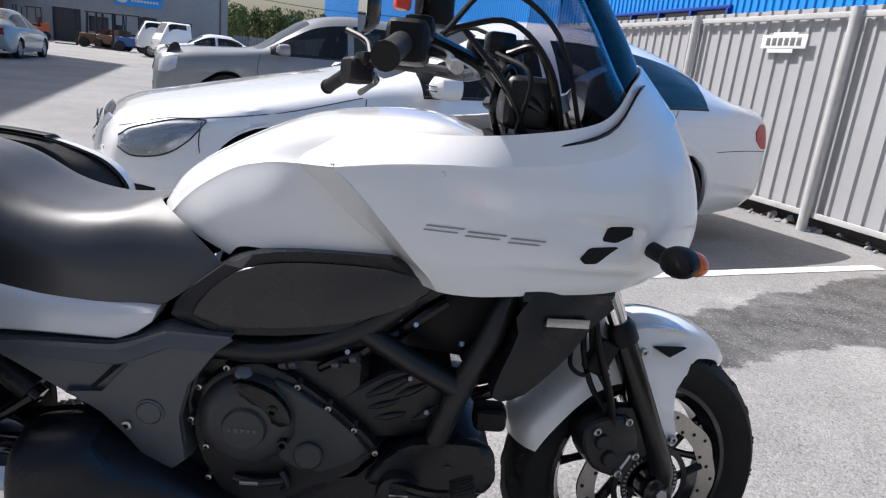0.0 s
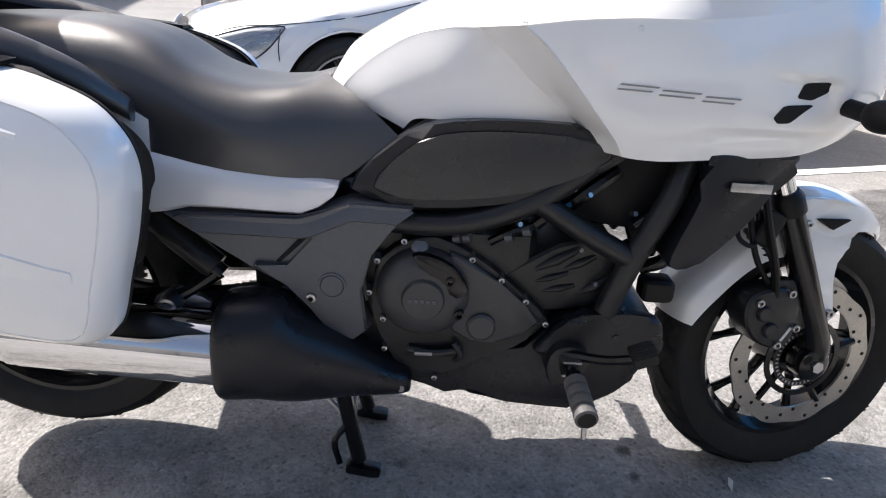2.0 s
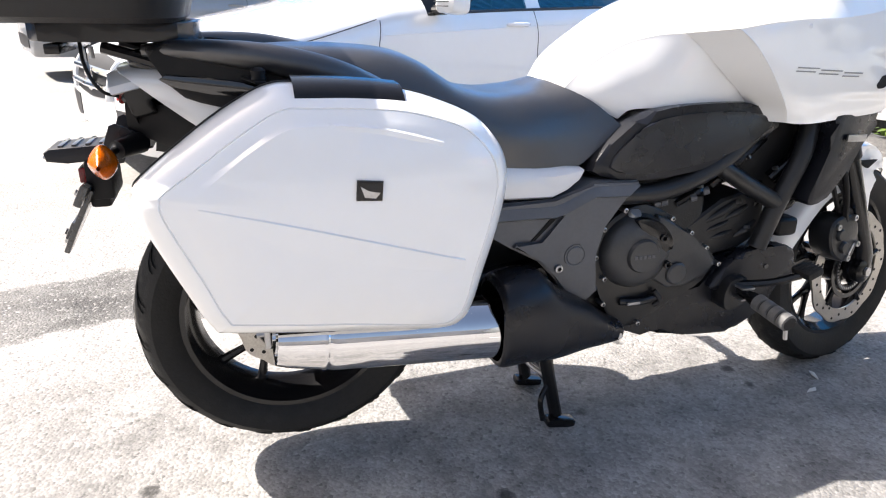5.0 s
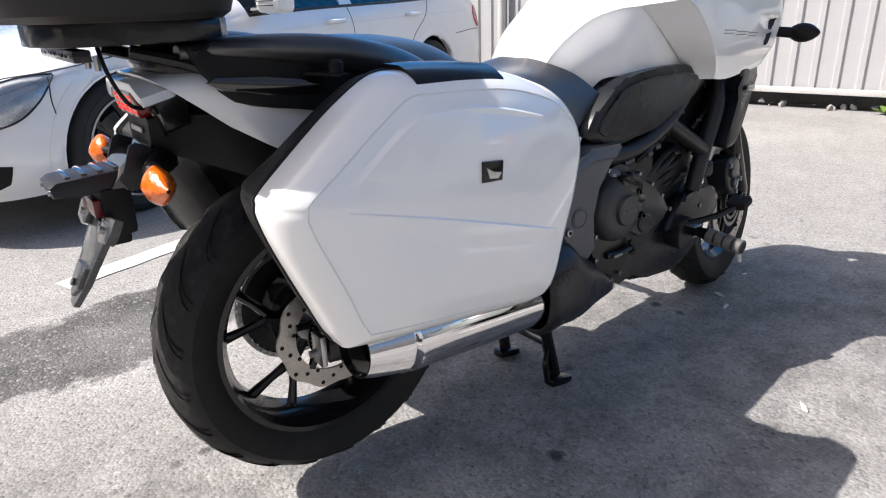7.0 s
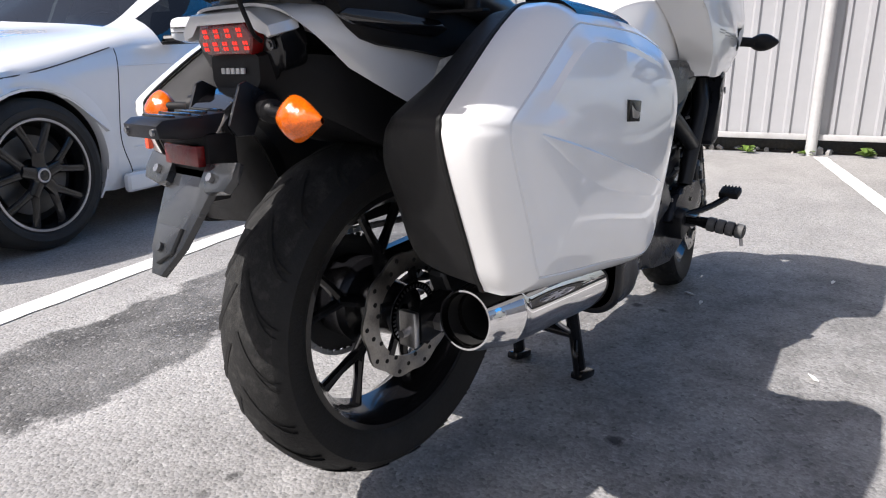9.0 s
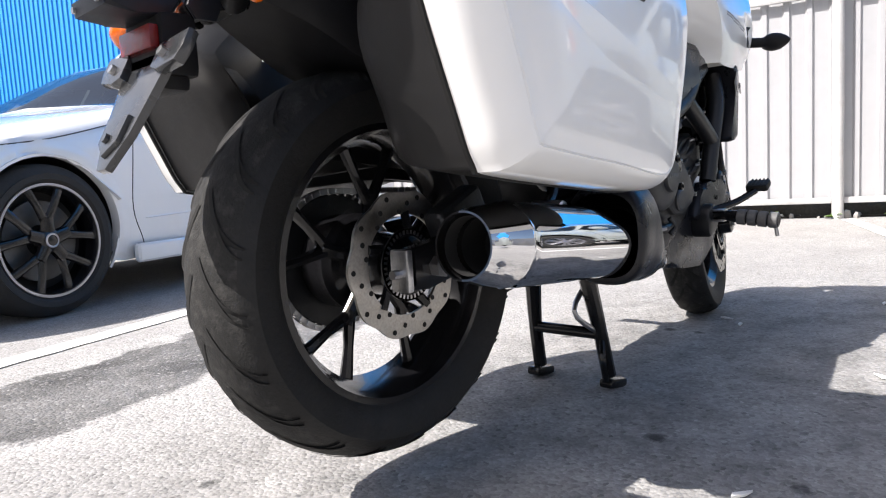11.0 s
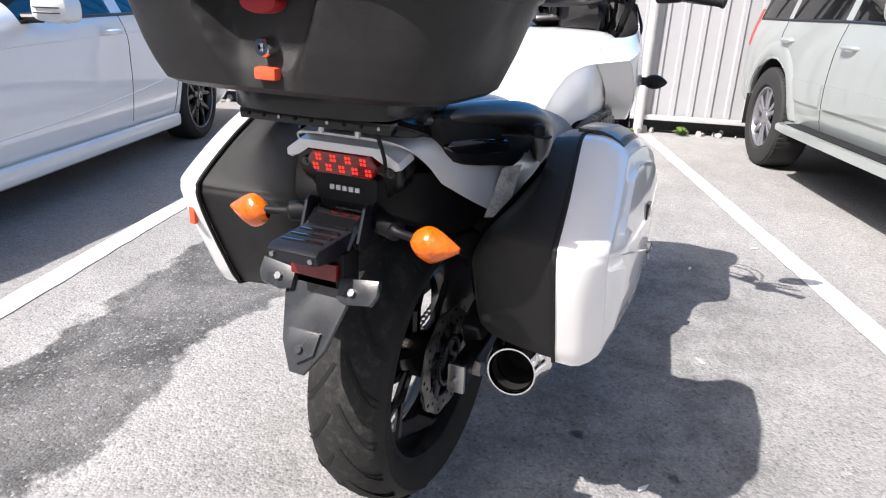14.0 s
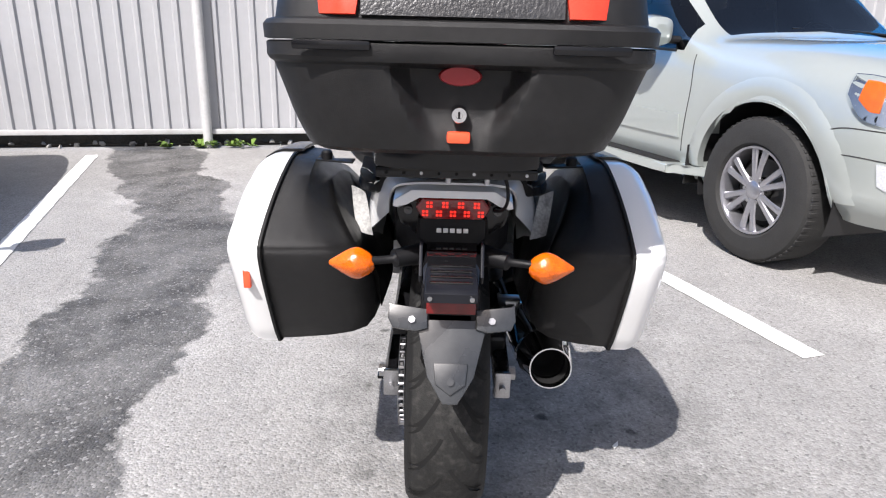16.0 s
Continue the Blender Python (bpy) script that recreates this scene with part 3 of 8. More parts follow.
bm = B()
G = surface([ridge(r) for r in fair], 10, 8)
for row in G:
    for p in row:
        if p[1] > 0.05:
            p[1] -= hollow(p[0], p[2])
grid_faces(bm, G)
lean(weld(mirror_y(bm)))
skin = Skin(bm)
shell(bm, 0.004)
fairing = part("fairing", bm, M_white, bike, "", 28)
# vents in the fairing sides
for s in (-1, 1):
    for o in ([(1.350, 0.850), (1.358, 0.872), (1.400, 0.876), (1.403, 0.860), (1.376, 0.847)], [(1.316, 0.820), (1.330, 0.839), (1.383, 0.841), (1.364, 0.828), (1.346, 0.812), (1.326, 0.811)]):
        bm = B()
        O = [tuple(Vector(o[i]).lerp(Vector(o[(i + 1) % len(o)]), f)) for i in range(len(o)) for f in (0.12, 0.5, 0.88)]
        V = [[bm.verts.new((x, skin.side(x, z, s) + s * d, z)) for x, z in O] for d in (-0.008, 0.0015)]
        n = len(O)
        mx, mz = (sum(q[k] for q in O) / n for k in (0, 1))
        mid = bm.verts.new((mx, skin.side(mx, mz, s) + s * 0.0015, mz))
        for i in range(n):
            bm.faces.new([V[0][i], V[1][i], V[1][(i + 1) % n], V[0][(i + 1) % n]])
            bm.faces.new([V[1][i], mid, V[1][(i + 1) % n]])
        bm.faces.new(V[0])
        part("vent", bm, M_dark, fairing, "black air vent")
    # small fastener on the upper ridge
    bm = B()
    p = (1.085, skin.side(1.085, 0.938, s), 0.938)
    ball(bm, p, 0.0045, 10, (1, 0.35, 1))
    part("fastener", bm, M_silver, fairing)
    # the grey model emblem as plain slanted shapes
    for x0, x1, z0 in ((1.064, 1.122, 0.857), (1.128, 1.188, 0.851), (1.196, 1.252, 0.845)):
        for a, b, h0, h1 in ((0.0, 1.0, 0.0022, 0.0046), (0.04, 0.94, -0.0044, -0.0022),):
            bm = B()
            xa, xb = x0 + (x1 - x0) * a, x0 + (x1 - x0) * b
            rows = []
            for x in np.linspace(xa, xb, 5):
                zc = z0 - 0.045 * (x - x0)
                rows.append([(x + 0.9 * h, skin.side(x + 0.9 * h, zc + h, s) + s * 0.0014, zc + h) for h in (h0, h1)])
            grid_faces(bm, rows)
            shell(bm, 0.0012)
            part("emblem_bar", bm, M_greybar, fairing)
# seat
seat = [
    [(-0.070, 0, 0.875), (-0.070, 0.070, 0.870), (-0.070, 0.110, 0.845), (-0.060, 0.120, 0.805)],
    [(0.080, 0, 0.892), (0.080, 0.090, 0.885), (0.080, 0.132, 0.850), (0.090, 0.140, 0.790)],
    [(0.230, 0, 0.890), (0.230, 0.090, 0.882), (0.230, 0.135, 0.840), (0.240, 0.150, 0.750)],
    [(0.320, 0, 0.872), (0.325, 0.100, 0.860), (0.330, 0.145, 0.800), (0.340, 0.155, 0.692)],
    [(0.400, 0, 0.823), (0.405, 0.110, 0.815), (0.425, 0.155, 0.760), (0.440, 0.160, 0.675)],
    [(0.480, 0, 0.800), (0.485, 0.110, 0.796), (0.510, 0.155, 0.740), (0.540, 0.160, 0.667)],
    [(0.560, 0, 0.803), (0.565, 0.095, 0.802), (0.605, 0.135, 0.755), (0.640, 0.152, 0.662)],
    [(0.612, 0, 0.822), (0.618, 0.055, 0.820), (0.680, 0.112, 0.790), (0.742, 0.140, 0.742)],
]
sheet("seat", seat, M_seat, t=0.006, nu=6, nv=5)
# black cover below the tank
for s in (-1, 1):
    bm = B()
    plate(bm, smooth_outline([(0.665, 0.655), (0.735, 0.735), (0.80, 0.772), (0.92, 0.785), (1.06, 0.778), (1.115, 0.730), (0.97, 0.658), (0.79, 0.632)], 3), s * 0.10, s * 0.172, 0.018)
    side_cover = part("side_cover", bm, M_shell, bike, "black moulded side cover")
    bm = B()
    plate(bm, smooth_outline([(0.705, 0.664), (0.755, 0.727), (0.812, 0.757), (0.92, 0.768), (1.05, 0.762), (1.085, 0.730), (0.96, 0.670), (0.79, 0.647)], 3), s * 0.163, s * 0.1768, 0.0045, seg=3)
    part("inner_panel", bm, M_panel, side_cover, "sheeny inner panel")
    bm = B()
    rows = []
    for x, zt, zb in ((0.325, 0.700, 0.594), (0.36, 0.694, 0.598), (0.40, 0.687, 0.609), (0.46, 0.678, 0.609), (0.54, 0.671, 0.607), (0.585, 0.668, 0.606), (0.615, 0.667, 0.620), (0.640, 0.665, 0.641), (0.648, 0.664, 0.658)):
        h = zt - zb
        rows.append([(x, s * y, zt - h * f) for y, f in ((0.12, 0.0), (0.152, 0.0), (0.164, 0.10), (0.172, 0.28), (0.1745, 0.60), (0.1735, 0.93), (0.168, 1.0), (0.12, 1.0))])
    V = grid_faces(bm, rows)
    bm.faces.new([V[len(rows) - 1, q] for q in range(8)])
    part("side_strip", bm, M_silver, bike, "silver white side strip", 28)
    bm = B()
    plate(bm, [(0.355, 0.597), (0.387, 0.602), (0.584, 0.601), (0.666, 0.638), (0.776, 0.635), (0.735, 0.585), (0.699, 0.543), (0.684, 0.478), (0.690, 0.43), (0.706, 0.400), (0.676, 0.375), (0.628, 0.395), (0.595, 0.44), (0.563, 0.481), (0.499, 0.509), (0.384, 0.580)], s * 0.13, s * 0.176, 0.006)
    cov = part("frame_cover", bm, M_dgrey, bike, "dark grey frame cover")
    bm = B()
    plate(bm, [(0.372, 0.593), (0.389, 0.6005), (0.585, 0.5995), (0.667, 0.636), (0.772, 0.633), (0.733, 0.585), (0.697, 0.543), (0.682, 0.478), (0.688, 0.43), (0.702, 0.401), (0.676, 0.378), (0.630, 0.398), (0.597, 0.443), (0.565, 0.484), (0.502, 0.512), (0.508, 0.520), (0.566, 0.514), (0.615, 0.573), (0.600, 0.580), (0.408, 0.585)], s * 0.170, s * 0.186, 0.005)
    part("raised_panel", bm, M_dgrey, cov)
    bm = B()
    rows = [[(x, s * 0.180, z), (x + 0.006, s * 0.1865, z - 0.006), (x + q, s * 0.1925, z - 0.026), (x + q, s * 0.184, z - 0.031)] for x, z, q in ((0.392, 0.600, 0.022), (0.470, 0.5995, 0.016), (0.575, 0.599, 0.014), (0.600, 0.606, 0.012), (0.664, 0.635, 0.008), (0.700, 0.634, 0.0), (0.768, 0.6325, -0.020))]
    grid_faces(bm, rows)
    part("ledge", bm, M_dgrey, cov, angle=25)
    bm = B()
    plate(bm, [(0.541, 0.521), (0.550, 0.521), (0.594, 0.565), (0.583, 0.567)], s * 0.172, s * 0.178, 0.001)
    part("slot", bm, M_dark, cov)
    bm = B()
    lathe(bm, [(0, 0.1885), (0.0185, 0.1885), (0.020, 0.187), (0.0215, 0.1885), (0.0245, 0.1885), (0.0255, 0.182)], 32, at=(0.639, 0, 0.485))
    if s < 0:
        bmesh.ops.scale(bm, verts=bm.verts, vec=(1, -1, 1))
    part("pivot_cap", bm, M_dgrey, cov)
    bm = B()
    lathe(bm, [(0, 0.186), (0.0035, 0.186), (0.0045, 0.193), (0.0085, 0.192), (0.009, 0.18)], 16, at=(0.603, 0, 0.460))
    if s < 0:
        bmesh.ops.scale(bm, verts=bm.verts, vec=(1, -1, 1))
    part("pivot_bolt", bm, M_steel, cov)
    bm = B()
    plate(bm, smooth_outline([(1.236, 0.758), (1.310, 0.762), (1.385, 0.761), (1.406, 0.752), (1.402, 0.736), (1.388, 0.722), (1.340, 0.645), (1.290, 0.592), (1.240, 0.555), (1.212, 0.556), (1.208, 0.580), (1.230, 0.650), (1.242, 0.710)], 2), s * 0.10, s * 0.196, 0.012)
    for q in bm.verts:
        q.co.y -= s * 0.28 * max(0.0, q.co.x - 1.25) * (1.0 if abs(q.co.y) > 0.15 else 0.0)
    part("radiator_cover", bm, M_shell, bike)
    bm = B()
    plate(bm, [(1.282, 0.697), (1.361, 0.690), (1.361, 0.706), (1.282, 0.712)], s * 0.180, s * 0.1845, 0.001)
    for q in bm.verts:
        q.co.y -= s * 0.28 * (q.co.x - 1.318)
    part("emblem_plate", bm, M_steel, bike, "steel emblem plate")


# wheels
def bike_wheel(name, x, z, r, half, disc_y, label):
    w = new(name)
    w.parent = bike
    w.matrix_basis = Matrix.Translation((x, 0, z))
    rim_r = r - 0.088 if r < 0.305 else r - 0.096
    tyre = B()
    prof = []
    for a in np.linspace(-1.25, 1.25, 15):
        prof.append((r - half * 0.62 * (1 - math.cos(a)) * 1.1, half * math.sin(a) / math.sin(1.25)))
    prof = [(rim_r, -half * 0.72), (rim_r + 0.02, -half * 0.93)] + prof + [(rim_r + 0.02, half * 0.93), (rim_r, half * 0.72)]
    lathe(tyre, prof, 72)
    for q in tyre.faces:
        q.material_index = 1 if abs(q.calc_center_median().y) < half * 0.80 else 0
    part("tyre", tyre, [M_rubber, M_tread], w, "black tyre with a dusty tread")
    rim = B()
    h = half * 0.74
    lathe(rim, [(rim_r + 0.006, -h), (rim_r - 0.008, -h), (rim_r - 0.014, -h * 0.8), (rim_r - 0.026, -h * 0.5), (rim_r - 0.028, h * 0.5), (rim_r - 0.014, h * 0.8), (rim_r - 0.008, h), (rim_r + 0.006, h)], 72)
    for k in range(5):
        a = math.tau * k / 5 + 0.3
        def at(rad, off, y):
            return (rad * math.cos(a + off), y, rad * math.sin(a + off))
        tube(rim, [at(0.04, 0, 0), at(0.11, 0, 0)], 0.012, 8, 1)
        for o in (-0.26, 0.26):
            tube(rim, [at(0.095, 0, 0), at(0.14, o * 0.7, 0), at(rim_r - 0.022, o, 0)], [0.011, 0.008, 0.011], 8, 3)
    lathe(rim, [(0.012, -0.06), (0.045, -0.06), (0.05, -0.03), (0.05, 0.03), (0.045, 0.06), (0.012, 0.06)], 24)
    part("rim", rim, M_rim, w, "gloss black Y-spoke wheel")
    return w


def brake_disc(w, y, r0, r1):
    d = B()
    n = 80
    G = []
    for yy in (y - 0.0025, y + 0.0025):
        ro = [r1 + 0.0055 * math.copysign(abs(math.cos(5 * a)) ** 0.6, math.cos(5 * a)) * math.cos(5 * a) for a in np.linspace(0, math.tau, n, endpoint=False)]
        A = np.linspace(0, math.tau, n, endpoint=False)
        G.append([[(r0 * math.cos(a), yy, r0 * math.sin(a)) for a in A], [(q * math.cos(a), yy, q * math.sin(a)) for q, a in zip(ro, A)]])
    grid_faces(d, [G[0][0], G[0][1], G[1][1], G[1][0], G[0][0]], closed=True)
    weld(d)
    disc = part("brake_disc", d, M_disc, w, "drilled steel brake disc", 30)
    rm = (r0 + r1) / 2
    hole = None
    for k in range(30):
        a = math.tau * k / 30
        q = rm + (0.012, 0.0, -0.012)[k % 3]
        m = Matrix.Translation((q * math.cos(a), y, q * math.sin(a)))
        if hole is None:
            hb = B()
            cyl(hb, (0, -0.0032, 0), (0, 0.0032, 0), 0.0042, 8)
            hole = part("disc_hole", hb, M_dark, disc, at=m)
        else:
            o = hole.copy()
            scene.collection.objects.link(o)
            o.matrix_basis = m
    c = B()
    for k in range(5):
        a = math.tau * k / 5
        tube(c, [(0.045 * math.cos(a), y, 0.045 * math.sin(a)), (r0 * 1.04 * math.cos(a + 0.25), y, r0 * 1.04 * math.sin(a + 0.25))], 0.008, 6, 1)
    lathe(c, [(r0 * 0.72, y - 0.009), (r0 * 0.62, y - 0.009), (r0 * 0.62, y - 0.006), (r0 * 0.72, y - 0.006)], 40)
    part("disc_carrier", c, M_gloss, disc)
    return disc


front = bike_wheel("front_wheel", FX, FZ, FR, 0.060, -0.07, "")
rear = bike_wheel("rear_wheel", RX, RZ, RR, 0.080, -0.09, "")
front_disc = brake_disc(front, -0.075, 0.122, 0.157)
rear_disc = brake_disc(rear, -0.074, 0.078, 0.110)
for disc, y, r in ((front_disc, -0.084, 0.060), (rear_disc, -0.083, 0.050)):
    bm = B()
    lathe(bm, [(r - 0.006, y), (r + 0.006, y), (r + 0.006, y + 0.003), (r - 0.006, y + 0.003), (r - 0.006, y)], 40)
    ring_ob = part("sensor_ring", bm, M_engine, disc)
    bm = B()
    for k in range(40):
        a = math.tau * k / 40
        box(bm, (r * math.cos(a), y - 0.0006, r * math.sin(a)), (0.006, 0.0012, 0.0036), 0, 1, Matrix.Rotation(-a, 4, "Y"))
    tagged(part("sensor_slot", bm, M_steel, ring_ob), kind="stuff")
# fork
def fork_x(z):
    return 1.453 + (0.635 - z) * 0.474


for s in (-1, 1):
    bm = B()
    tube(bm, [(FX + 0.004, s * 0.10, FZ - 0.022), (fork_x(0.33) - 0.004, s * 0.10, 0.33), (fork_x(0.42), s * 0.10, 0.42), (fork_x(0.63), s * 0.10, 0.63)], [0.020, 0.027, 0.026, 0.026], 18, 3)
    lathe(bm, [(0.0, -0.024), (0.024, -0.024), (0.034, -0.018), (0.036, 0.02), (0.0, 0.02)], 20, "Y", (FX, s * 0.10, FZ))
    leg = part("fork_leg", bm, M_gloss, bike)
    bm = B()
    tube(bm, [(fork_x(0.652), s * 0.10, 0.652), (fork_x(0.640), s * 0.10, 0.640), (fork_x(0.612), s * 0.10, 0.612)], [0.024, 0.031, 0.031], 18, 1)
    part("dust_seal", bm, M_black, leg)
    bm = B()
    cyl(bm, (fork_x(0.61), s * 0.10, 0.61), (fork_x(1.03), s * 0.10, 1.03), 0.0205, 20)
    part("fork_tube", bm, M_chrome, bike, "bright fork tube")
    bm = B()
    cyl(bm, (FX, s * 0.118, FZ), (FX, s * 0.130, FZ), 0.013, 6)
    part("axle_bolt", bm, M_steel, leg)
# front brake caliper on the right leg
bm = B()
plate(bm, smooth_outline([(1.402, 0.452), (1.396, 0.405), (1.425, 0.358), (1.485, 0.338), (1.512, 0.372), (1.510, 0.440), (1.462, 0.468)], 3), -0.128, -0.062, 0.012, seg=3)
plate(bm, smooth_outline([(1.455, 0.470), (1.500, 0.478), (1.545, 0.430), (1.560, 0.380), (1.520, 0.372), (1.495, 0.430)], 2), -0.110, -0.080, 0.006)
caliper = part("brake_caliper", bm, M_engine, bike, "black brake caliper")
for x, z in ((1.432, 0.418), (1.452, 0.382)):
    bm = B()
    lathe(bm, [(0, -0.136), (0.013, -0.136), (0.016, -0.132), (0.017, -0.12)], 20, at=(x, 0, z))
    part("piston_cap", bm, M_engine, caliper)
for x, z in ((1.483, 0.458), (1.508, 0.385), (1.418, 0.440), (1.474, 0.350)):
    bm = B()
    lathe(bm, [(0, -0.128), (0.003, -0.128), (0.004, -0.135), (0.008, -0.134), (0.0085, -0.10)], 12, at=(x, 0, z))
    part("bolt", bm, M_steel, caliper)
bm = B()
box(bm, (1.490, -0.1285, 0.372), (0.034, 0.002, 0.006), 0.0006, 1, Matrix.Rotation(radians(-58), 4, "Y"))
part("maker_bar", bm, M_bar, caliper)
for pts, r in (([(1.45, -0.12, 0.455), (1.43, -0.125, 0.52), (1.40, -0.11, 0.58), (1.39, -0.09, 0.68)], 0.005), ([(1.385, -0.105, 0.70), (1.398, -0.128, 0.61), (1.432, -0.130, 0.52), (1.456, -0.122, 0.45)], 0.007), ([(1.395, -0.085, 0.70), (1.372, -0.112, 0.62), (1.395, -0.118, 0.535), (1.440, -0.110, 0.475)], 0.006), ([(1.36, -0.10, 0.62), (1.345, -0.125, 0.575), (1.372, -0.13, 0.555), (1.40, -0.11, 0.565)], 0.0045)):
    bm = B()
    tube(bm, pts, r, 8)
    part("brake_hose", bm, M_black, bike)
bm = B()
box(bm, (1.412, -0.112, 0.585), (0.045, 0.030, 0.070), 0.010, 3, Matrix.Rotation(radians(24), 4, "Y"))
part("hose_bracket", bm, M_black, bike)
for k in range(4):
    bm = B()
    lathe(bm, [(0.0, -0.006), (0.024, -0.006), (0.028, 0.0), (0.024, 0.006), (0.0, 0.006)], 20, "Z", (1.440 + 0.004 * k, -0.055, 0.560 - 0.013 * k))
    part("hose_bracket", bm, M_black, bike)
# front mudguard, with its side plates reaching down to the fork
A = np.radians([164, 156, 147, 138, 128, 118, 108, 97, 85, 73, 62, 55])
RAD = (0.306, 0.322, 0.316, 0.311, 0.312, 0.328, 0.350, 0.360, 0.354, 0.343, 0.330, 0.319)
DROP = (0.022, 0.056, 0.056, 0.054, 0.058, 0.080, 0.112, 0.110, 0.090, 0.062, 0.038, 0.012)
WID = (0.066, 0.074, 0.078, 0.080, 0.080, 0.080, 0.080, 0.079, 0.075, 0.066, 0.048, 0.028)
mud = []
for a, r, drop, w in zip(A, RAD, DROP, WID):
    def mp(rad, y):
        return (FX + rad * math.cos(a), y, FZ + rad * math.sin(a))
    mud.append([mp(r, 0), mp(r - 0.004, w * 0.5), mp(r - 0.016, w * 0.86), mp(r - 0.030, w * 0.98), mp(r - max(drop, 0.034) * 0.9, w * 1.01), mp(r - max(drop, 0.036), w * 1.02)])
guard = sheet("front_mudguard", mud, M_white, nu=5, nv=3)
for s in (-1, 1):
    bm = B()
    plate(bm, smooth_outline([(1.478, 0.622), (1.500, 0.594), (1.517, 0.569), (1.543, 0.523), (1.584, 0.437), (1.614, 0.381), (1.630, 0.382), (1.627, 0.400), (1.611, 0.465), (1.613, 0.520), (1.636, 0.546), (1.685, 0.553), (1.720, 0.562), (1.695, 0.590), (1.630, 0.620), (1.545, 0.638)], 3), s * 0.074, s * 0.0865, 0.005, seg=3)
    for q in bm.verts:
        q.co.y -= s * 0.55 * max(0.0, q.co.x - 1.610) * (1 if q.co.z > 0.54 else 0)
    part("mudguard_stay", bm, M_white, guard)
    bm = B()
    plate(bm, [(1.540, 0.595), (1.618, 0.593), (1.581, 0.573)], s * 0.078, s * 0.0885, 0.001)
    part("mudguard_vent", bm, M_dark, guard, "dark vent")
    bm = B()
    tube(bm, [(1.528, s * 0.0868, 0.552), (1.565, s * 0.0872, 0.470), (1.598, s * 0.0868, 0.400)], [0.001, 0.004, 0.001], 8, 6)
    part("stay_crease", bm, M_white, guard)
    for x, z in ((1.520, 0.585), (1.617, 0.396)):
        bm = B()
        lathe(bm, [(0, 0.090), (0.003, 0.090), (0.0038, 0.096), (0.0085, 0.095), (0.0095, 0.085)], 14, at=(x, 0, z))
        if s < 0:
            bmesh.ops.scale(bm, verts=bm.verts, vec=(1, -1, 1))
        part("bolt", bm, M_steel, guard)
# engine
bm = B()
box(bm, (0.83, 0, 0.44), (0.34, 0.26, 0.30), 0.04, 3)
engine = part("engine", bm, M_engine, bike, "matt black engine block")
bm = B()
plate(bm, [(0.935, 0.500), (1.030, 0.563), (1.085, 0.578), (1.150, 0.548), (1.160, 0.477), (1.10, 0.44), (1.011, 0.425)], -0.132, 0.132, 0.014, seg=3)
head = part("cylinder_block", bm, M_engine, engine)
for a, b, r in (((0.995, -0.128, 0.513), (1.068, -0.130, 0.556), 0.010), ((1.045, -0.128, 0.515), (1.10, -0.130, 0.545), 0.008), ((0.995, -0.128, 0.489), (1.055, -0.131, 0.510), 0.006), ((1.01, -0.128, 0.470), (1.070, -0.130, 0.486), 0.0065), ((1.08, -0.128, 0.47), (1.13, -0.130, 0.505), 0.009)):
    bm = B()
    tube(bm, [a, tuple((Vector(a) + Vector(b)) / 2 + Vector((0, -0.005, 0))), b], [r * 0.5, r, r * 0.7], 10, 3)
    part("cylinder_rib", bm, M_engine, head)
bm = B()
box(bm, (1.0, 0, 0.34), (0.42, 0.22, 0.16), 0.04, 3)
part("sump", bm, M_engine, engine)
bm = B()
box(bm, (0.62, 0, 0.50), (0.30, 0.16, 0.22), 0.03, 2)
part("gearbox", bm, M_engine, engine)
bm = B()
box(bm, (0.90, 0, 0.66), (0.36, 0.20, 0.14), 0.02, 2)
part("air_box", bm, M_engine, engine)
bm = B()
plate(bm, smooth_outline([(0.766, 0.563), (0.815, 0.575), (0.871, 0.550), (0.934, 0.507), (0.981, 0.467), (1.024, 0.424), (0.991, 0.381), (0.944, 0.352), (0.870, 0.322), (0.82, 0.285), (0.766, 0.296), (0.733, 0.355), (0.712, 0.405), (0.704, 0.461), (0.718, 0.528)], 2), -0.11, -0.156, 0.008)
cover = part("crankcase_cover", bm, M_engine, engine)
bm = B()
plate(bm, [(0.840, 0.552), (0.873, 0.540), (0.934, 0.498), (0.981, 0.457), (1.012, 0.423), (0.985, 0.403), (0.955, 0.385), (0.925, 0.375), (0.885, 0.378), (0.85, 0.40)], -0.15, -0.170, 0.009, seg=3)
part("side_casing", bm, M_cover_grey, cover, "grey cast side casing")
bm = B()
lathe(bm, [(0, -0.202), (0.0345, -0.202), (0.0365, -0.199), (0.038, -0.1935), (0.041, -0.1935), (0.060, -0.190), (0.073, -0.183), (0.081, -0.172), (0.084, -0.160), (0.086, -0.14)], 56, at=(0.797, 0, 0.472))
clutch = part("clutch_cover", bm, M_cover_grey, engine, "dark grey round clutch cover")
bm = B()
plate(bm, smooth_outline([(0.774, 0.551), (0.806, 0.553), (0.845, 0.536), (0.870, 0.505), (0.872, 0.478), (0.838, 0.474), (0.828, 0.495), (0.802, 0.510)], 2), -0.170, -0.1925, 0.010)
part("cover_panel", bm, M_gloss, clutch, "black panel of the clutch cover")
for k in range(5):
    bm = B()
    box(bm, (0.775 + 0.0105 * k, -0.2025, 0.472), (0.0075, 0.002, 0.008), 0.0007, 1)
    part("cover_emblem", bm, M_dgrey, clutch)
bm = B()
lathe(bm, [(0, -0.178), (0.022, -0.178), (0.026, -0.175), (0.028, -0.15)], 28, at=(0.904, 0, 0.412))
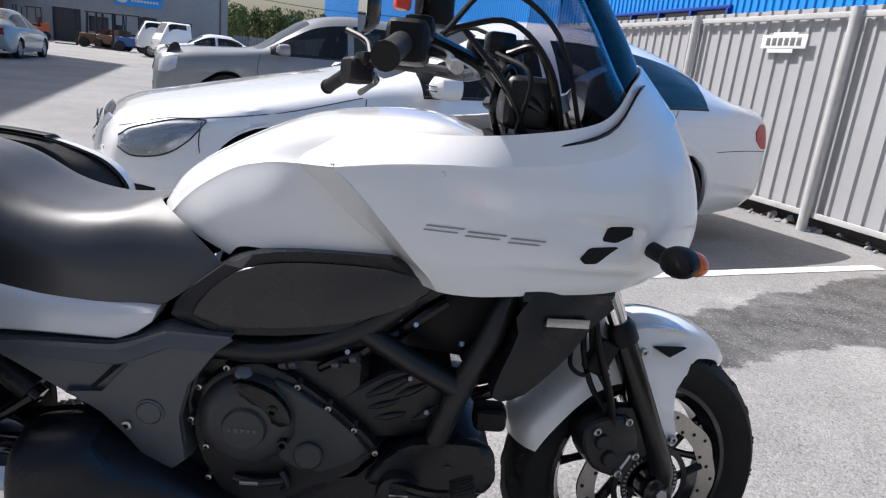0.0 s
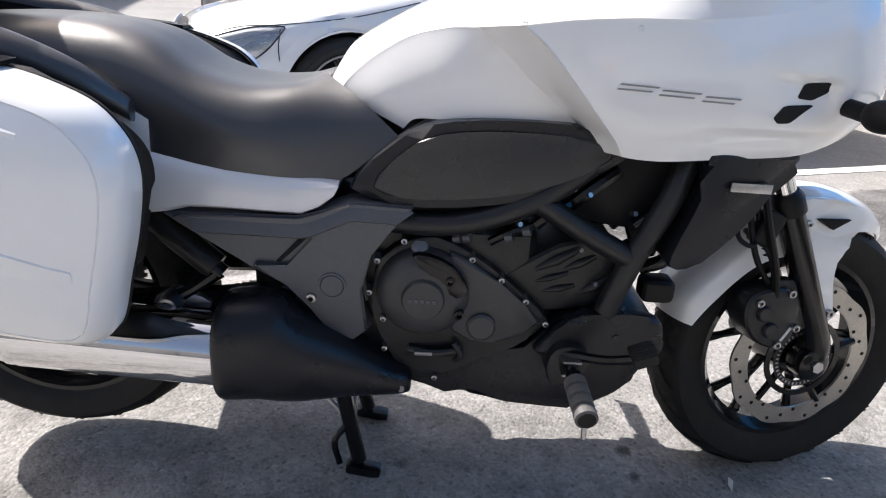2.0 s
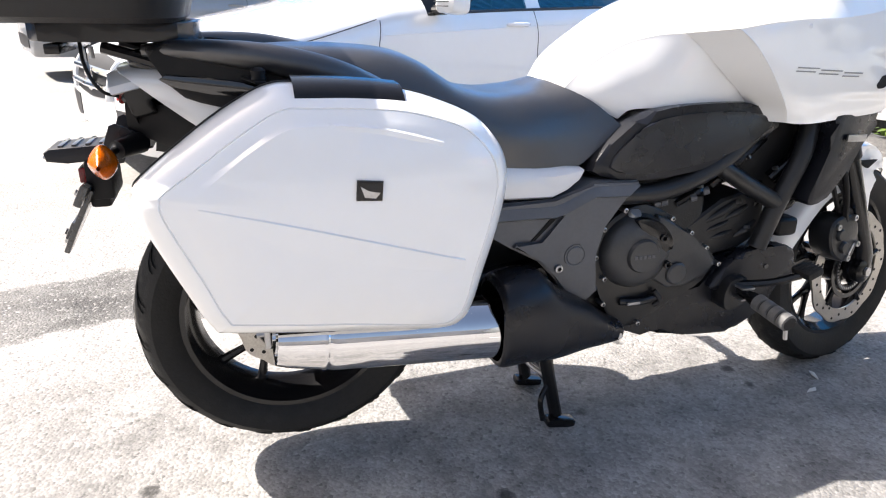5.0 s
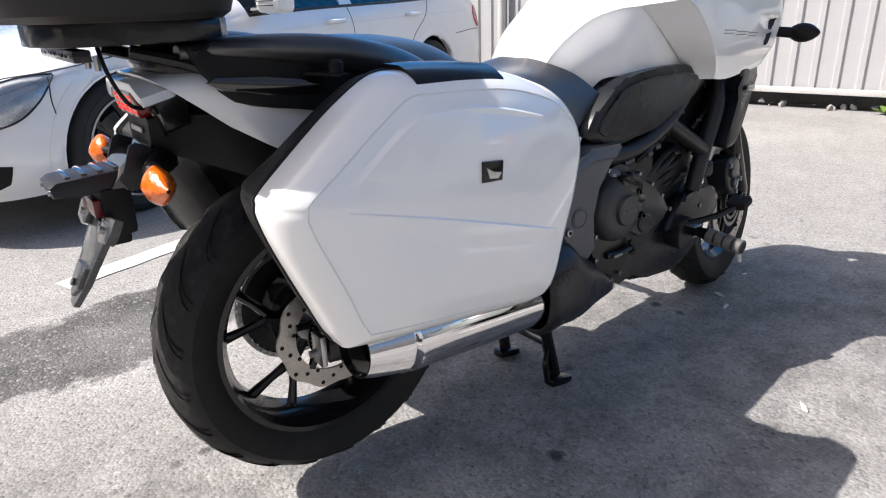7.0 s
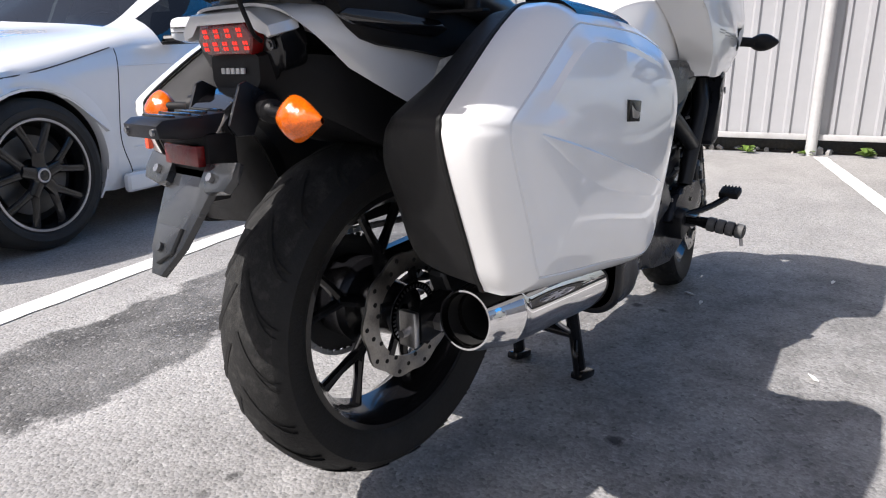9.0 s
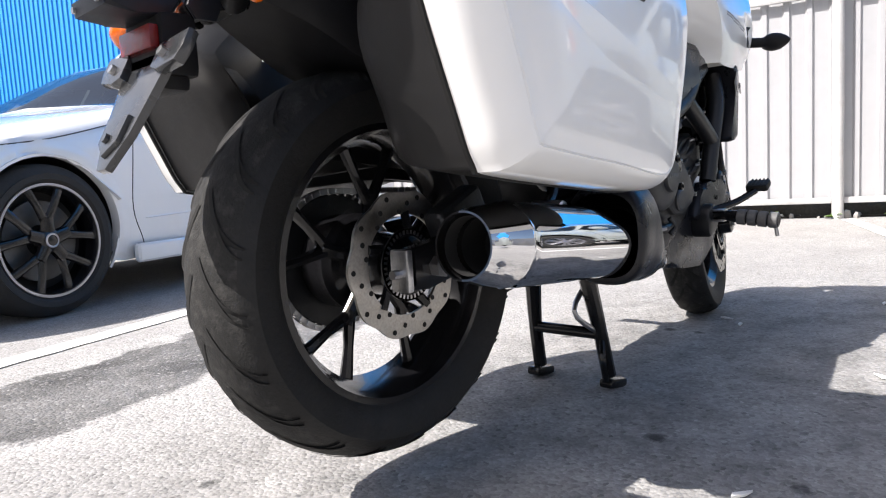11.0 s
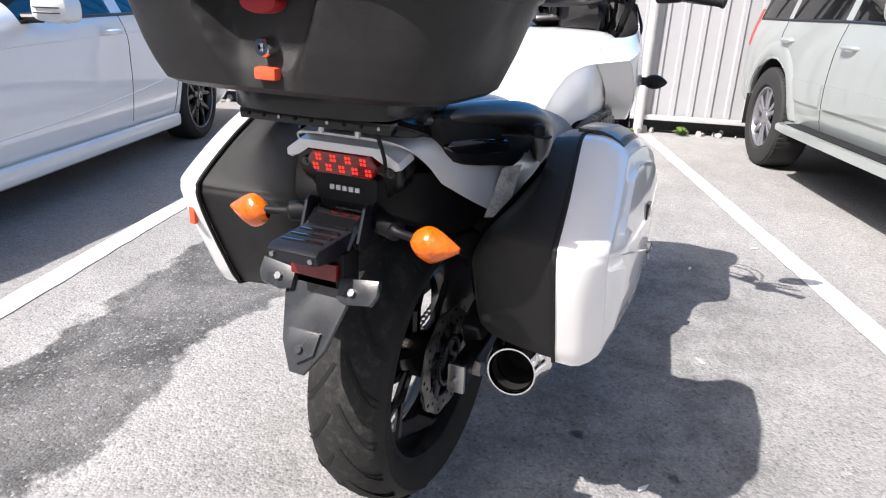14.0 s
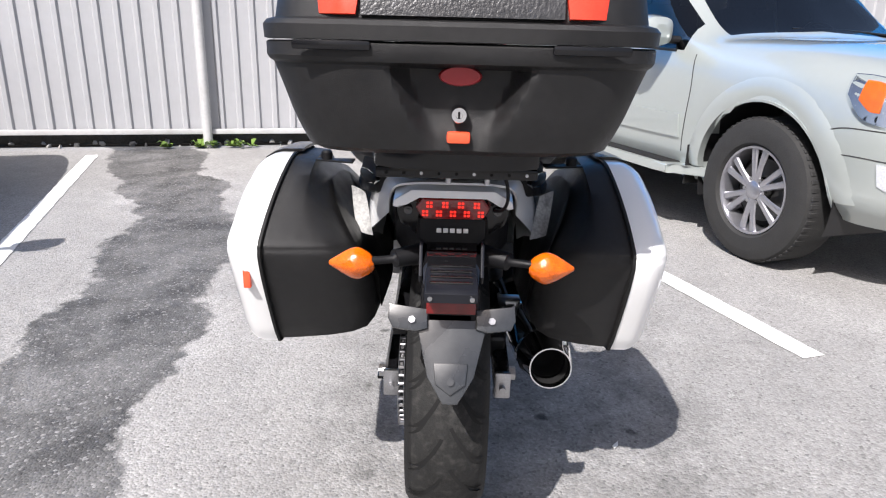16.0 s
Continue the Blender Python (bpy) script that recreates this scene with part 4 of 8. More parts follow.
part("inspection_cap", bm, M_cover_grey, cover)
for x, z in ((0.760, 0.567), (0.714, 0.528), (0.701, 0.466), (0.727, 0.414), (0.731, 0.353), (0.767, 0.301), (0.826, 0.295), (0.879, 0.540), (0.933, 0.503), (0.980, 0.464), (1.020, 0.421)):
    bm = B()
    lathe(bm, [(0, -0.162), (0.0022, -0.162), (0.0028, -0.169), (0.0055, -0.168), (0.006, -0.14)], 10, at=(x, 0, z))
    part("bolt", bm, M_steel, cover)
for x, z in ((0.843, 0.508), (0.862, 0.445)):
    bm = B()
    lathe(bm, [(0, -0.190), (0.004, -0.190), (0.005, -0.197), (0.0085, -0.196), (0.009, -0.17)], 14, at=(x, 0, z))
    part("bolt", bm, M_gloss, clutch)
bm = B()
tube(bm, [(0.787, -0.152, 0.540), (0.787, -0.160, 0.556), (0.787, -0.163, 0.561)], [0.016, 0.015, 0.012], 18, 1)
part("oil_filler_cap", bm, M_cap, engine, "pale oil filler cap")
for pts, r in (([(0.775, -0.16, 0.352), (0.82, -0.168, 0.350), (0.862, -0.165, 0.355)], 0.008), ([(0.858, -0.165, 0.372), (0.872, -0.172, 0.350), (0.862, -0.165, 0.335)], 0.006)):
    bm = B()
    tube(bm, pts, r, 10)
    part("oil_pipe", bm, M_engine, engine)
bm = B()
box(bm, (0.803, -0.174, 0.351), (0.032, 0.004, 0.007), 0.001)
part("pipe_tag", bm, M_greybar, engine)
# injector rail, hoses and bright fittings over the cylinder
for a, b, r in (((0.83, -0.13, 0.572), (0.90, -0.14, 0.588), 0.007), ((0.88, -0.12, 0.575), (0.99, -0.13, 0.615), 0.007), ((0.91, -0.128, 0.560), (0.985, -0.132, 0.598), 0.008), ((0.985, -0.135, 0.60), (1.05, -0.12, 0.64), 0.011), ((1.03, -0.12, 0.62), (1.12, -0.12, 0.70), 0.012), ((1.10, -0.11, 0.52), (1.16, -0.12, 0.57), 0.010), ((0.93, -0.11, 0.61), (1.02, -0.12, 0.66), 0.012)):
    bm = B()
    mid = (Vector(a) + Vector(b)) / 2 + Vector((0, -0.010, 0.008))
    tube(bm, [a, tuple(mid), b], r, 8)
    part("hose", bm, M_gloss, engine)
for x, z in ((0.845, 0.567), (0.862, 0.570), (0.935, 0.575), (0.965, 0.588)):
    bm = B()
    cyl(bm, (x, -0.140, z), (x + 0.012, -0.144, z + 0.004), 0.0095, 10)
    part("connector", bm, M_dgrey, engine)
for x, z in ((0.916, 0.628), (0.948, 0.640), (1.068, 0.659), (1.067, 0.557), (1.102, 0.493), (0.955, 0.599), (1.04, 0.668), (1.02, 0.612), (1.15, 0.63)):
    bm = B()
    cyl(bm, (x, -0.136, z), (x + 0.003, -0.146, z + 0.004), 0.0045, 8)
    part("fitting", bm, M_steel, engine, "bright steel fitting")
bm = B()
plate(bm, smooth_outline([(0.735, 0.320), (0.768, 0.272), (0.852, 0.270), (0.899, 0.247), (1.039, 0.233), (1.125, 0.235), (1.172, 0.272), (1.225, 0.335), (1.235, 0.40), (1.212, 0.440), (1.153, 0.446), (1.055, 0.425), (0.990, 0.361), (0.935, 0.328), (0.803, 0.325)], 2), -0.150, 0.150, 0.016, seg=3)
pan = part("belly_pan", bm, M_shell, bike, "black plastic belly pan")
for s in (-1, 1):
    bm = B()
    plate(bm, smooth_outline([(1.005, 0.365), (1.06, 0.432), (1.10, 0.448), (1.18, 0.452), (1.226, 0.440), (1.238, 0.40), (1.225, 0.352), (1.15, 0.345), (1.07, 0.350)], 3), s * 0.14, s * 0.172, 0.015, seg=3)
    part("belly_lobe", bm, M_shell, pan)
    bm = B()
    cyl(bm, (1.150, s * 0.17, 0.405), (1.150, s * 0.1745, 0.405), 0.006, 10)
    part("bolt", bm, M_gloss, pan)
for s in (-1, 1):
    for pts, r in (([(0.72, s * 0.150, 0.598), (0.85, s * 0.158, 0.603), (0.97, s * 0.158, 0.648), (1.06, s * 0.15, 0.715), (1.14, s * 0.13, 0.78)], 0.0215), ([(0.975, s * 0.158, 0.655), (1.06, s * 0.162, 0.605), (1.155, s * 0.160, 0.555)], 0.020), ([(1.225, s * 0.14, 0.73), (1.20, s * 0.158, 0.66), (1.155, s * 0.160, 0.55), (1.125, s * 0.158, 0.45)], 0.021)):
        bm = B()
        tube(bm, pts, r, 12)
        part("frame_tube", bm, M_engine, bike)
bm = B()
box(bm, (1.262, 0, 0.635), (0.05, 0.22, 0.20), 0.008, 2, Matrix.Rotation(radians(-12), 4, "Y"))
part("radiator", bm, M_engine, bike)
bm = B()
box(bm, (1.222, -0.12, 0.485), (0.06, 0.05, 0.045), 0.014, 3)
part("horn", bm, M_black, bike)
for s in (-1, 1):
    bm = B()
    plate(bm, [(1.06, 0.60), (1.16, 0.60), (1.18, 0.53), (1.215, 0.54), (1.245, 0.64), (1.30, 0.77), (1.06, 0.79)], s * 0.075, s * 0.105, 0.006)
    part("inner_panel", bm, M_black, bike)
    for a, b, r in (((1.17, s * 0.11, 0.60), (1.235, s * 0.115, 0.70), 0.017), ((1.19, s * 0.11, 0.52), (1.232, s * 0.118, 0.56), 0.013)):
        bm = B()
        tube(bm, [a, tuple((Vector(a) + Vector(b)) / 2 + Vector((0.01, s * 0.012, 0))), b], r, 12)
        part("coolant_hose", bm, M_gloss, bike)
# silencer
ax = Vector((0.50, -0.203, 0.354)) - Vector((0.030, -0.228, 0.398))
turn = Vector((1, 0, 0)).rotation_difference(ax).to_matrix().to_4x4()
sil_at = Matrix.Translation((0.030, -0.228, 0.398)) @ turn
bm = B()
lathe(bm, [(0.040, 0.05), (0.0445, 0.0), (0.0475, 0.0), (0.053, 0.02), (0.0605, 0.078), (0.0625, 0.080), (0.0625, 0.086), (0.0615, 0.088), (0.064, 0.10), (0.0645, 0.47)], 56, "X")
sil = part("silencer", bm, M_chrome, bike, "polished chrome silencer", 50, sil_at)
bm = B()
lathe(bm, [(0.0, 0.12), (0.041, 0.11), (0.041, 0.012)], 32, "X")
part("tailpipe_bore", bm, M_dark, sil)
bm = B()
G = []
for x, cy, cz, ry, rz in ((0.452, -0.207, 0.370, 0.070, 0.078), (0.455, -0.207, 0.371, 0.076, 0.090), (0.470, -0.207, 0.373, 0.080, 0.096), (0.52, -0.200, 0.374, 0.080, 0.098), (0.555, -0.195, 0.367, 0.079, 0.097), (0.60, -0.185, 0.345, 0.075, 0.078), (0.67, -0.170, 0.324, 0.062, 0.057), (0.74, -0.158, 0.296, 0.046, 0.032), (0.778, -0.152, 0.286, 0.035, 0.022), (0.784, -0.152, 0.286, 0.02, 0.010)):
    G.append([(x, cy + ry * math.copysign(abs(math.cos(a)) ** 0.75, math.cos(a)), cz + rz * math.copysign(abs(math.sin(a)) ** 0.75, math.sin(a))) for a in np.linspace(0, math.tau, 40, endpoint=False)])
grid_faces(bm, surface(G, 3, 1).tolist(), closed=True)
shield = part("heat_shield", bm, M_shell, bike, "black exhaust shield")
bm = B()
cyl(bm, (0.765, -0.180, 0.285), (0.765, -0.194, 0.285), 0.007, 10)
part("bolt", bm, M_steel, shield)
# swing arm, chain and shock
for s in (-1, 1):
    bm = B()
    G = []
    for x, z, h, w in ((0.03, 0.362, 0.030, 0.016), (0.06, 0.363, 0.034, 0.017), (0.20, 0.385, 0.030, 0.017), (0.42, 0.40, 0.036, 0.02), (0.62, 0.42, 0.045, 0.025)):
        G.append([(x, s * 0.122 + w * a, z + h * b) for a, b in ((-1, -0.7), (-1, 0.7), (-0.6, 1), (0.6, 1), (1, 0.7), (1, -0.7), (0.6, -1), (-0.6, -1))])
    V = grid_faces(bm, G, closed=True)
    bm.faces.new([V[0, j] for j in range(8)])
    arm = part("swing_arm", bm, M_gloss, bike)
    bm = B()
    box(bm, (0.018, s * 0.122, 0.361), (0.012, 0.036, 0.062), 0.004)
    part("chain_adjuster", bm, M_steel, arm, "steel chain adjuster plate")
    bm = B()
    cyl(bm, (0.012, s * 0.122, 0.357), (-0.002, s * 0.122, 0.357), 0.007, 8)
    part("bolt", bm, M_steel, arm)
    bm = B()
    cyl(bm, (RX, s * 0.135, RZ), (RX, s * 0.155, RZ), 0.016, 6)
    part("axle_nut", bm, M_steel, arm)
bm = B()
box(bm, (RX + 0.085, -0.112, RZ + 0.065), (0.11, 0.045, 0.07), 0.014, 3, Matrix.Rotation(radians(-25), 4, "Y"))
part("rear_caliper", bm, M_engine, bike, "black rear brake caliper")
bm = B()
lathe(bm, [(0.055, 0.094), (0.112, 0.094), (0.112, 0.100), (0.055, 0.100), (0.055, 0.094)], 42, at=(RX, 0, RZ))
for k in range(42):
    a = math.tau * k / 42
    box(bm, (RX + 0.114 * math.cos(a), 0.097, RZ + 0.114 * math.sin(a)), (0.008, 0.006, 0.008), 0, 1, Matrix.Rotation(-a, 4, "Y"))
sprocket = part("rear_sprocket", bm, M_engine, bike, "dark steel rear sprocket")
bm = B()
lathe(bm, [(0.02, 0.092), (0.072, 0.092), (0.078, 0.086), (0.080, 0.030), (0.070, 0.018), (0.045, 0.012)], 40)
part("cush_drive", bm, M_gloss, rear, "gloss black hub carrier")
link = B()
box(link, (0, -0.006, 0), (0.017, 0.002, 0.010), 0.001, 1)
box(link, (0, 0.006, 0), (0.017, 0.002, 0.010), 0.001, 1)
cyl(link, (0.004, -0.007, 0), (0.004, 0.007, 0), 0.004, 8)
link_ob = None
for k in range(23):
    a = radians(90 + 180 * k / 22)
    spots = [(RX + 0.118 * math.cos(a), RZ + 0.118 * math.sin(a), a + math.pi / 2)]
    for x, z, b in spots:
        m = Matrix.Translation((x, 0.097, z)) @ Matrix.Rotation(-b, 4, "Y")
        if link_ob is None:
            link_ob = part("chain_link", link, M_steel, bike, at=m)
        else:
            o = link_ob.copy()
            scene.collection.objects.link(o)
            o.matrix_basis = m
for sgn in (1, -1):
    for k in range(1, 30):
        o = link_ob.copy()
        scene.collection.objects.link(o)
        o.matrix_basis = Matrix.Translation((RX + 0.0165 * k, 0.097, RZ + sgn * (0.118 - 0.0025 * k) + 0.002 * k)) @ Matrix.Rotation(0, 4, "Y")
bm = B()
plate(bm, [(-0.01, 0.50), (0.18, 0.52), (0.42, 0.49), (0.42, 0.475), (0.18, 0.50), (0.0, 0.485)], 0.082, 0.118, 0.003)
part("chain_guard", bm, M_black, bike)
bm = B()
tube(bm, [(0.30, -0.10, 0.575), (0.345, -0.115, 0.533), (0.432, -0.125, 0.466)], 0.017, 16, 1)
shock = part("shock_absorber", bm, M_gloss, bike)
bm = B()
tube(bm, [(0.30, -0.10, 0.572), (0.335, -0.11, 0.543), (0.42, -0.122, 0.478)], 0.026, 18, 1)
part("shock_sleeve", bm, M_engine, shock)
bm = B()
tube(bm, [(0.425, -0.124, 0.472), (0.385, -0.145, 0.445), (0.345, -0.155, 0.424)], [0.016, 0.011, 0.013], 10, 3)
part("shock_link", bm, M_gloss, bike)
bm = B()
lathe(bm, [(0, -0.188), (0.009, -0.188), (0.010, -0.185), (0.0125, -0.185), (0.0125, -0.19), (0.0175, -0.189), (0.019, -0.18), (0.019, -0.13)], 22, at=(0.350, 0, 0.424))
part("hanger_bush", bm, M_steel, bike, "steel hanger bush")
bm = B()
plate(bm, [(0.31, 0.412), (0.315, 0.424), (0.345, 0.442), (0.375, 0.436), (0.40, 0.430), (0.415, 0.420), (0.412, 0.408), (0.36, 0.405)], -0.13, -0.150, 0.003)
part("hanger_plate", bm, M_steel, bike)
# foot peg and brake pedal
for s in (-1, 1):
    bm = B()
    plate(bm, smooth_outline([(1.030, 0.372), (1.050, 0.392), (1.085, 0.390), (1.105, 0.360), (1.085, 0.325), (1.045, 0.310), (1.028, 0.335)], 2), s * 0.145, s * 0.196, 0.008)
    peg = part("peg_bracket", bm, M_engine, bike)
    for dz in (-0.013, 0.013):
        bm = B()
        box(bm, (1.066, s * 0.206, 0.364 + dz), (0.034, 0.035, 0.006), 0.003)
        part("clevis", bm, M_steel, peg)
    bm = B()
    tube(bm, [(1.065, s * 0.196, 0.364), (1.066, s * 0.225, 0.363), (1.067, s * 0.252, 0.360)], [0.011, 0.013, 0.016], 12, 2)
    part("peg_arm", bm, M_gloss, peg)
    for k in range(4):
        bm = B()
        p0, p1 = Vector((1.066, s * 0.252, 0.360)), Vector((1.070, s * 0.348, 0.349))
        tube(bm, [p0.lerp(p1, k / 4), p0.lerp(p1, (k + 0.07) / 4), p0.lerp(p1, (k + 0.80) / 4), p0.lerp(p1, (k + 0.87) / 4)], [0.0165, 0.0195, 0.0195, 0.0165], 16, 1)
        part("peg_rubber", bm, M_pegrubber, peg, "worn grey peg rubber")
    bm = B()
    tube(bm, [(1.066, s * 0.252, 0.360), (1.070, s * 0.346, 0.349)], 0.0155, 12, 1)
    part("peg_core", bm, M_black, peg)
    bm = B()
    cyl(bm, (1.069, s * 0.338, 0.338), (1.070, s * 0.342, 0.312), 0.0045, 8)
    part("peg_feeler", bm, M_steel, peg)
bm = B()
tube(bm, [(1.045, -0.185, 0.376), (1.075, -0.200, 0.380), (1.12, -0.235, 0.395), (1.155, -0.268, 0.420)], 0.009, 8)
pedal = part("brake_pedal", bm, M_gloss, bike, "black brake pedal")
bm = B()
box(bm, (1.166, -0.272, 0.432), (0.040, 0.052, 0.018), 0.005, 2, Matrix.Rotation(radians(-22), 4, "Y"))
part("pedal_pad", bm, M_rubber, pedal)
for k in range(5):
    bm = B()
    box(bm, (1.168, -0.290 + 0.009 * k, 0.4415), (0.036, 0.004, 0.004), 0.001, 1, Matrix.Rotation(radians(-22), 4, "Y"))
    part("pedal_rib", bm, M_tread, pedal)
# centre stand and side stand
bm = B()
for s in (-1, 1):
    tube(bm, [(0.63, s * 0.07, 0.27), (0.655, s * 0.085, 0.14), (0.68, s * 0.092, 0.03)], [0.020, 0.016, 0.016], 10, 3)
    box(bm, (0.69, s * 0.097, 0.012), (0.075, 0.034, 0.022), 0.008, 2, Matrix.Rotation(radians(10), 4, "Y"))
cyl(bm, (0.655, -0.09, 0.13), (0.655, 0.09, 0.13), 0.013)
tube(bm, [(0.655, -0.09, 0.12), (0.63, -0.105, 0.085), (0.64, -0.105, 0.03)], 0.007, 8)
part("centre_stand", bm, M_gloss, bike, "black steel centre stand")
bm = B()
tube(bm, [(0.70, -0.05, 0.26), (0.60, -0.055, 0.19), (0.655, -0.085, 0.13)], 0.006, 8)
part("stand_spring", bm, M_steel, bike)
bm = B()
tube(bm, [(0.80, 0.13, 0.27), (0.55, 0.15, 0.21), (0.38, 0.16, 0.20)], 0.013, 10)
box(bm, (0.37, 0.165, 0.195), (0.07, 0.05, 0.012), 0.004)
part("side_stand", bm, M_gloss, bike)


# side cases
def case(s):
    c = new("side_case")
    c.parent = bike
    c.matrix_basis = Matrix.Translation((0, 0.004 if s < 0 else 0.014, 0))
    out = [(-0.146, 0.694), (-0.146, 0.712), (-0.136, 0.731), (-0.052, 0.797), (0.006, 0.834), (0.046, 0.852), (0.085, 0.855), (0.160, 0.853), (0.240, 0.843), (0.298, 0.827), (0.350, 0.804), (0.385, 0.768), (0.400, 0.732), (0.401, 0.690), (0.389, 0.625), (0.369, 0.555), (0.353, 0.495), (0.335, 0.466), (0.298, 0.455), (0.184, 0.464), (-0.030, 0.487), (-0.064, 0.502), (-0.092, 0.558), (-0.130, 0.646)]
    O = np.array(smooth_outline(out, 4))
    cen = np.array([0.12, 0.685])

    def ring(inset, depth, fore=0.0):
        d = O - cen
        ln = np.linalg.norm(d, axis=1)[:, None]
        aft = 1.0 + 0.35 * np.clip((0.06 - O[:, :1]) / 0.16, 0, 1)
        aft = aft + fore * np.clip((O[:, :1] - 0.24) / 0.12, 0, 1)
        P = O - d / ln * inset * aft if inset < 0.2 else cen + d * (1 - inset)
        rows = []
        for x, z in P:
            k = (z - 0.70) / 0.17
            lean = 0.030 * k * k if k > 0 else 0.003 * k * k
            up = min(1.0, max(0.0, (z - 0.63) / 0.19))
            slim = (0.085 * up * up * (3 - 2 * up) - (0.028 * (1 - up) if s > 0 else -0.006)) * min(1.0, max(0.0, (0.28 - depth) / 0.10))
            rows.append((x, s * (depth + slim - lean * min(1, (depth - 0.15) / 0.2)), z))
        return rows
    bm = B()
    G = [ring(0.004, 0.334), ring(0.0, 0.338), ring(0.0, 0.366), ring(0.003, 0.378), ring(0.010, 0.390), ring(0.021, 0.401), ring(0.0275, 0.4045), ring(0.0290, 0.4030), ring(0.0305, 0.4050), ring(0.045, 0.4085), ring(0.30, 0.4150), ring(0.6, 0.4185), ring(0.9, 0.420)]
    V = grid_faces(bm, G, closed=True)
    bm.faces.new([V[len(G) - 1, j] for j in range(len(O))])
    lid_skin = Skin(bm)
    lid = part("lid", bm, M_white, c, "pearl white case lid", 30)
    # raised wedge across the lid, and a faint fold near its top
    bm = B()
    rows = []
    up = crom([(-0.060, 0.700), (0.083, 0.662), (0.300, 0.597), (0.322, 0.588)], 8)
    lo = crom([(-0.062, 0.697), (0.095, 0.606), (0.300, 0.568), (0.324, 0.578)], 8)
    for k, (p, q) in enumerate(zip(up, lo)):
        rise = 0.0022 * math.sin(math.pi * (k + 0.3) / (len(up) - 0.4)) ** 0.5
        row = []
        for f, h in ((-0.10, -0.001), (0.0, rise), (0.12, rise * 0.85), (0.6, rise * 0.35), (1.0, -0.0008)):
            x, z = p * (1 - f) + q * f if f >= 0 else p + (0, 0.0035)
            row.append((x, lid_skin.side(x, z, s) + s * h, z))
        rows.append(row)
    grid_faces(bm, rows)
    part("swage", bm, M_white, lid, angle=20)
    bm = B()
    rows = []
    for x, z in crom([(0.120, 0.806), (0.200, 0.797), (0.285, 0.776)], 6):
        rows.append([(x, lid_skin.side(x, z + d, s) + s * h, z + d) for d, h in ((0.004, -0.0008), (0.0, 0.0016), (-0.012, -0.0006))])
    grid_faces(bm, rows)
    part("swage", bm, M_white, lid, angle=20)
    bm = B()
    G = [ring(0.004, 0.337, 1.0), ring(0.005, 0.310, 2.5), ring(0.008, 0.270, 3.5), ring(0.012, 0.235, 3.0), ring(0.018, 0.205, 2.0), ring(0.028, 0.182, 1.0), ring(0.045, 0.168), ring(0.075, 0.161), ring(0.3, 0.156)]
    V = grid_faces(bm, G, closed=True)
    bm.faces.new([V[len(G) - 1, j] for j in range(len(O))])
    part("shell", bm, M_case, c, "black grained case shell", 55)
    bm = B()
    G = [ring(0.001, 0.3385), ring(-0.002, 0.3365), ring(-0.002, 0.3315), ring(0.001, 0.3295)]
    grid_faces(bm, G, closed=True)
    part("seal", bm, M_rubber, c)
    bm = B()
    n = 10
    rows = []
    for k in range(n + 1):
        t = k / n
        x, z = 0.078 + 0.157 * t, 0.8585 - 0.009 * t * t
        rows.append([(x, s * 0.298, z + 0.004), (x, s * 0.338, z + 0.003), (x, s * 0.356, z - 0.003), (x, s * 0.3735, z - 0.014), (x, s * 0.379, z - 0.025)])
    grid_faces(bm, rows)
    shell(bm, 0.006)
    part("handle", bm, M_gloss, c, "gloss black carrying handle")
    if s < 0:
        bm = B()
        plate(bm, [(0.152, 0.700), (0.190, 0.698), (0.192, 0.727), (0.154, 0.730)], -0.412, -0.4225, 0.0025)
        badge = part("emblem", bm, M_gloss, c, "small black square emblem with a silver shape")
        bm = B()
        plate(bm, [(0.158, 0.722), (0.164, 0.705), (0.180, 0.703), (0.187, 0.711), (0.170, 0.714)], -0.422, -0.4240, 0.0005)
        part("emblem_shape", bm, M_steel, badge)
    else:
        bm = B()
        box(bm, (-0.1335, 0.363, 0.655), (0.010, 0.014, 0.040), 0.003)
        part("reflector", bm, M_refl, c, "small orange reflector")
    bm = B()
    plate(bm, [(0.010, s * 0.185), (0.030, s * 0.262), (0.046, s * 0.262), (0.050, s * 0.185)], 0.846, 0.850, 0.0012, axis="Z")
    strap = part("strap", bm, M_black, c, "thin black mounting strap")
    bm = B()
    lathe(bm, [(0, 0.868), (0.007, 0.868), (0.011, 0.864), (0.011, 0.850), (0.0, 0.850)], 14, "Z", (0.036, s * 0.240, 0))
    part("knob", bm, M_black, strap, "black clamp knob")
    return c


case(-1)
case(1)
# tail cowl
tail = [
    [(-0.190, 0, 0.856), (-0.188, 0.060, 0.855), (-0.175, 0.098, 0.846), (-0.135, 0.114, 0.815), (-0.085, 0.118, 0.775)],
    [(-0.110, 0, 0.864), (-0.105, 0.075, 0.862), (-0.085, 0.126, 0.845), (-0.045, 0.146, 0.792), (-0.010, 0.154, 0.728)],
    [(0.020, 0, 0.860), (0.030, 0.09, 0.855), (0.050, 0.152, 0.820), (0.075, 0.174, 0.758), (0.090, 0.182, 0.682)],
    [(0.180, 0, 0.850), (0.185, 0.10, 0.842), (0.195, 0.154, 0.785), (0.205, 0.172, 0.720), (0.215, 0.176, 0.648)],
    [(0.340, 0, 0.840), (0.340, 0.10, 0.830), (0.340, 0.150, 0.755), (0.340, 0.160, 0.688), (0.340, 0.164, 0.596)],
]
bm = B()
plate(bm, smooth_outline([(-0.165, -0.075), (-0.165, 0.075), (-0.08, 0.112), (0.05, 0.125), (0.05, -0.125), (-0.08, -0.112)], 3), 0.850, 0.878, 0.008, axis="Z")
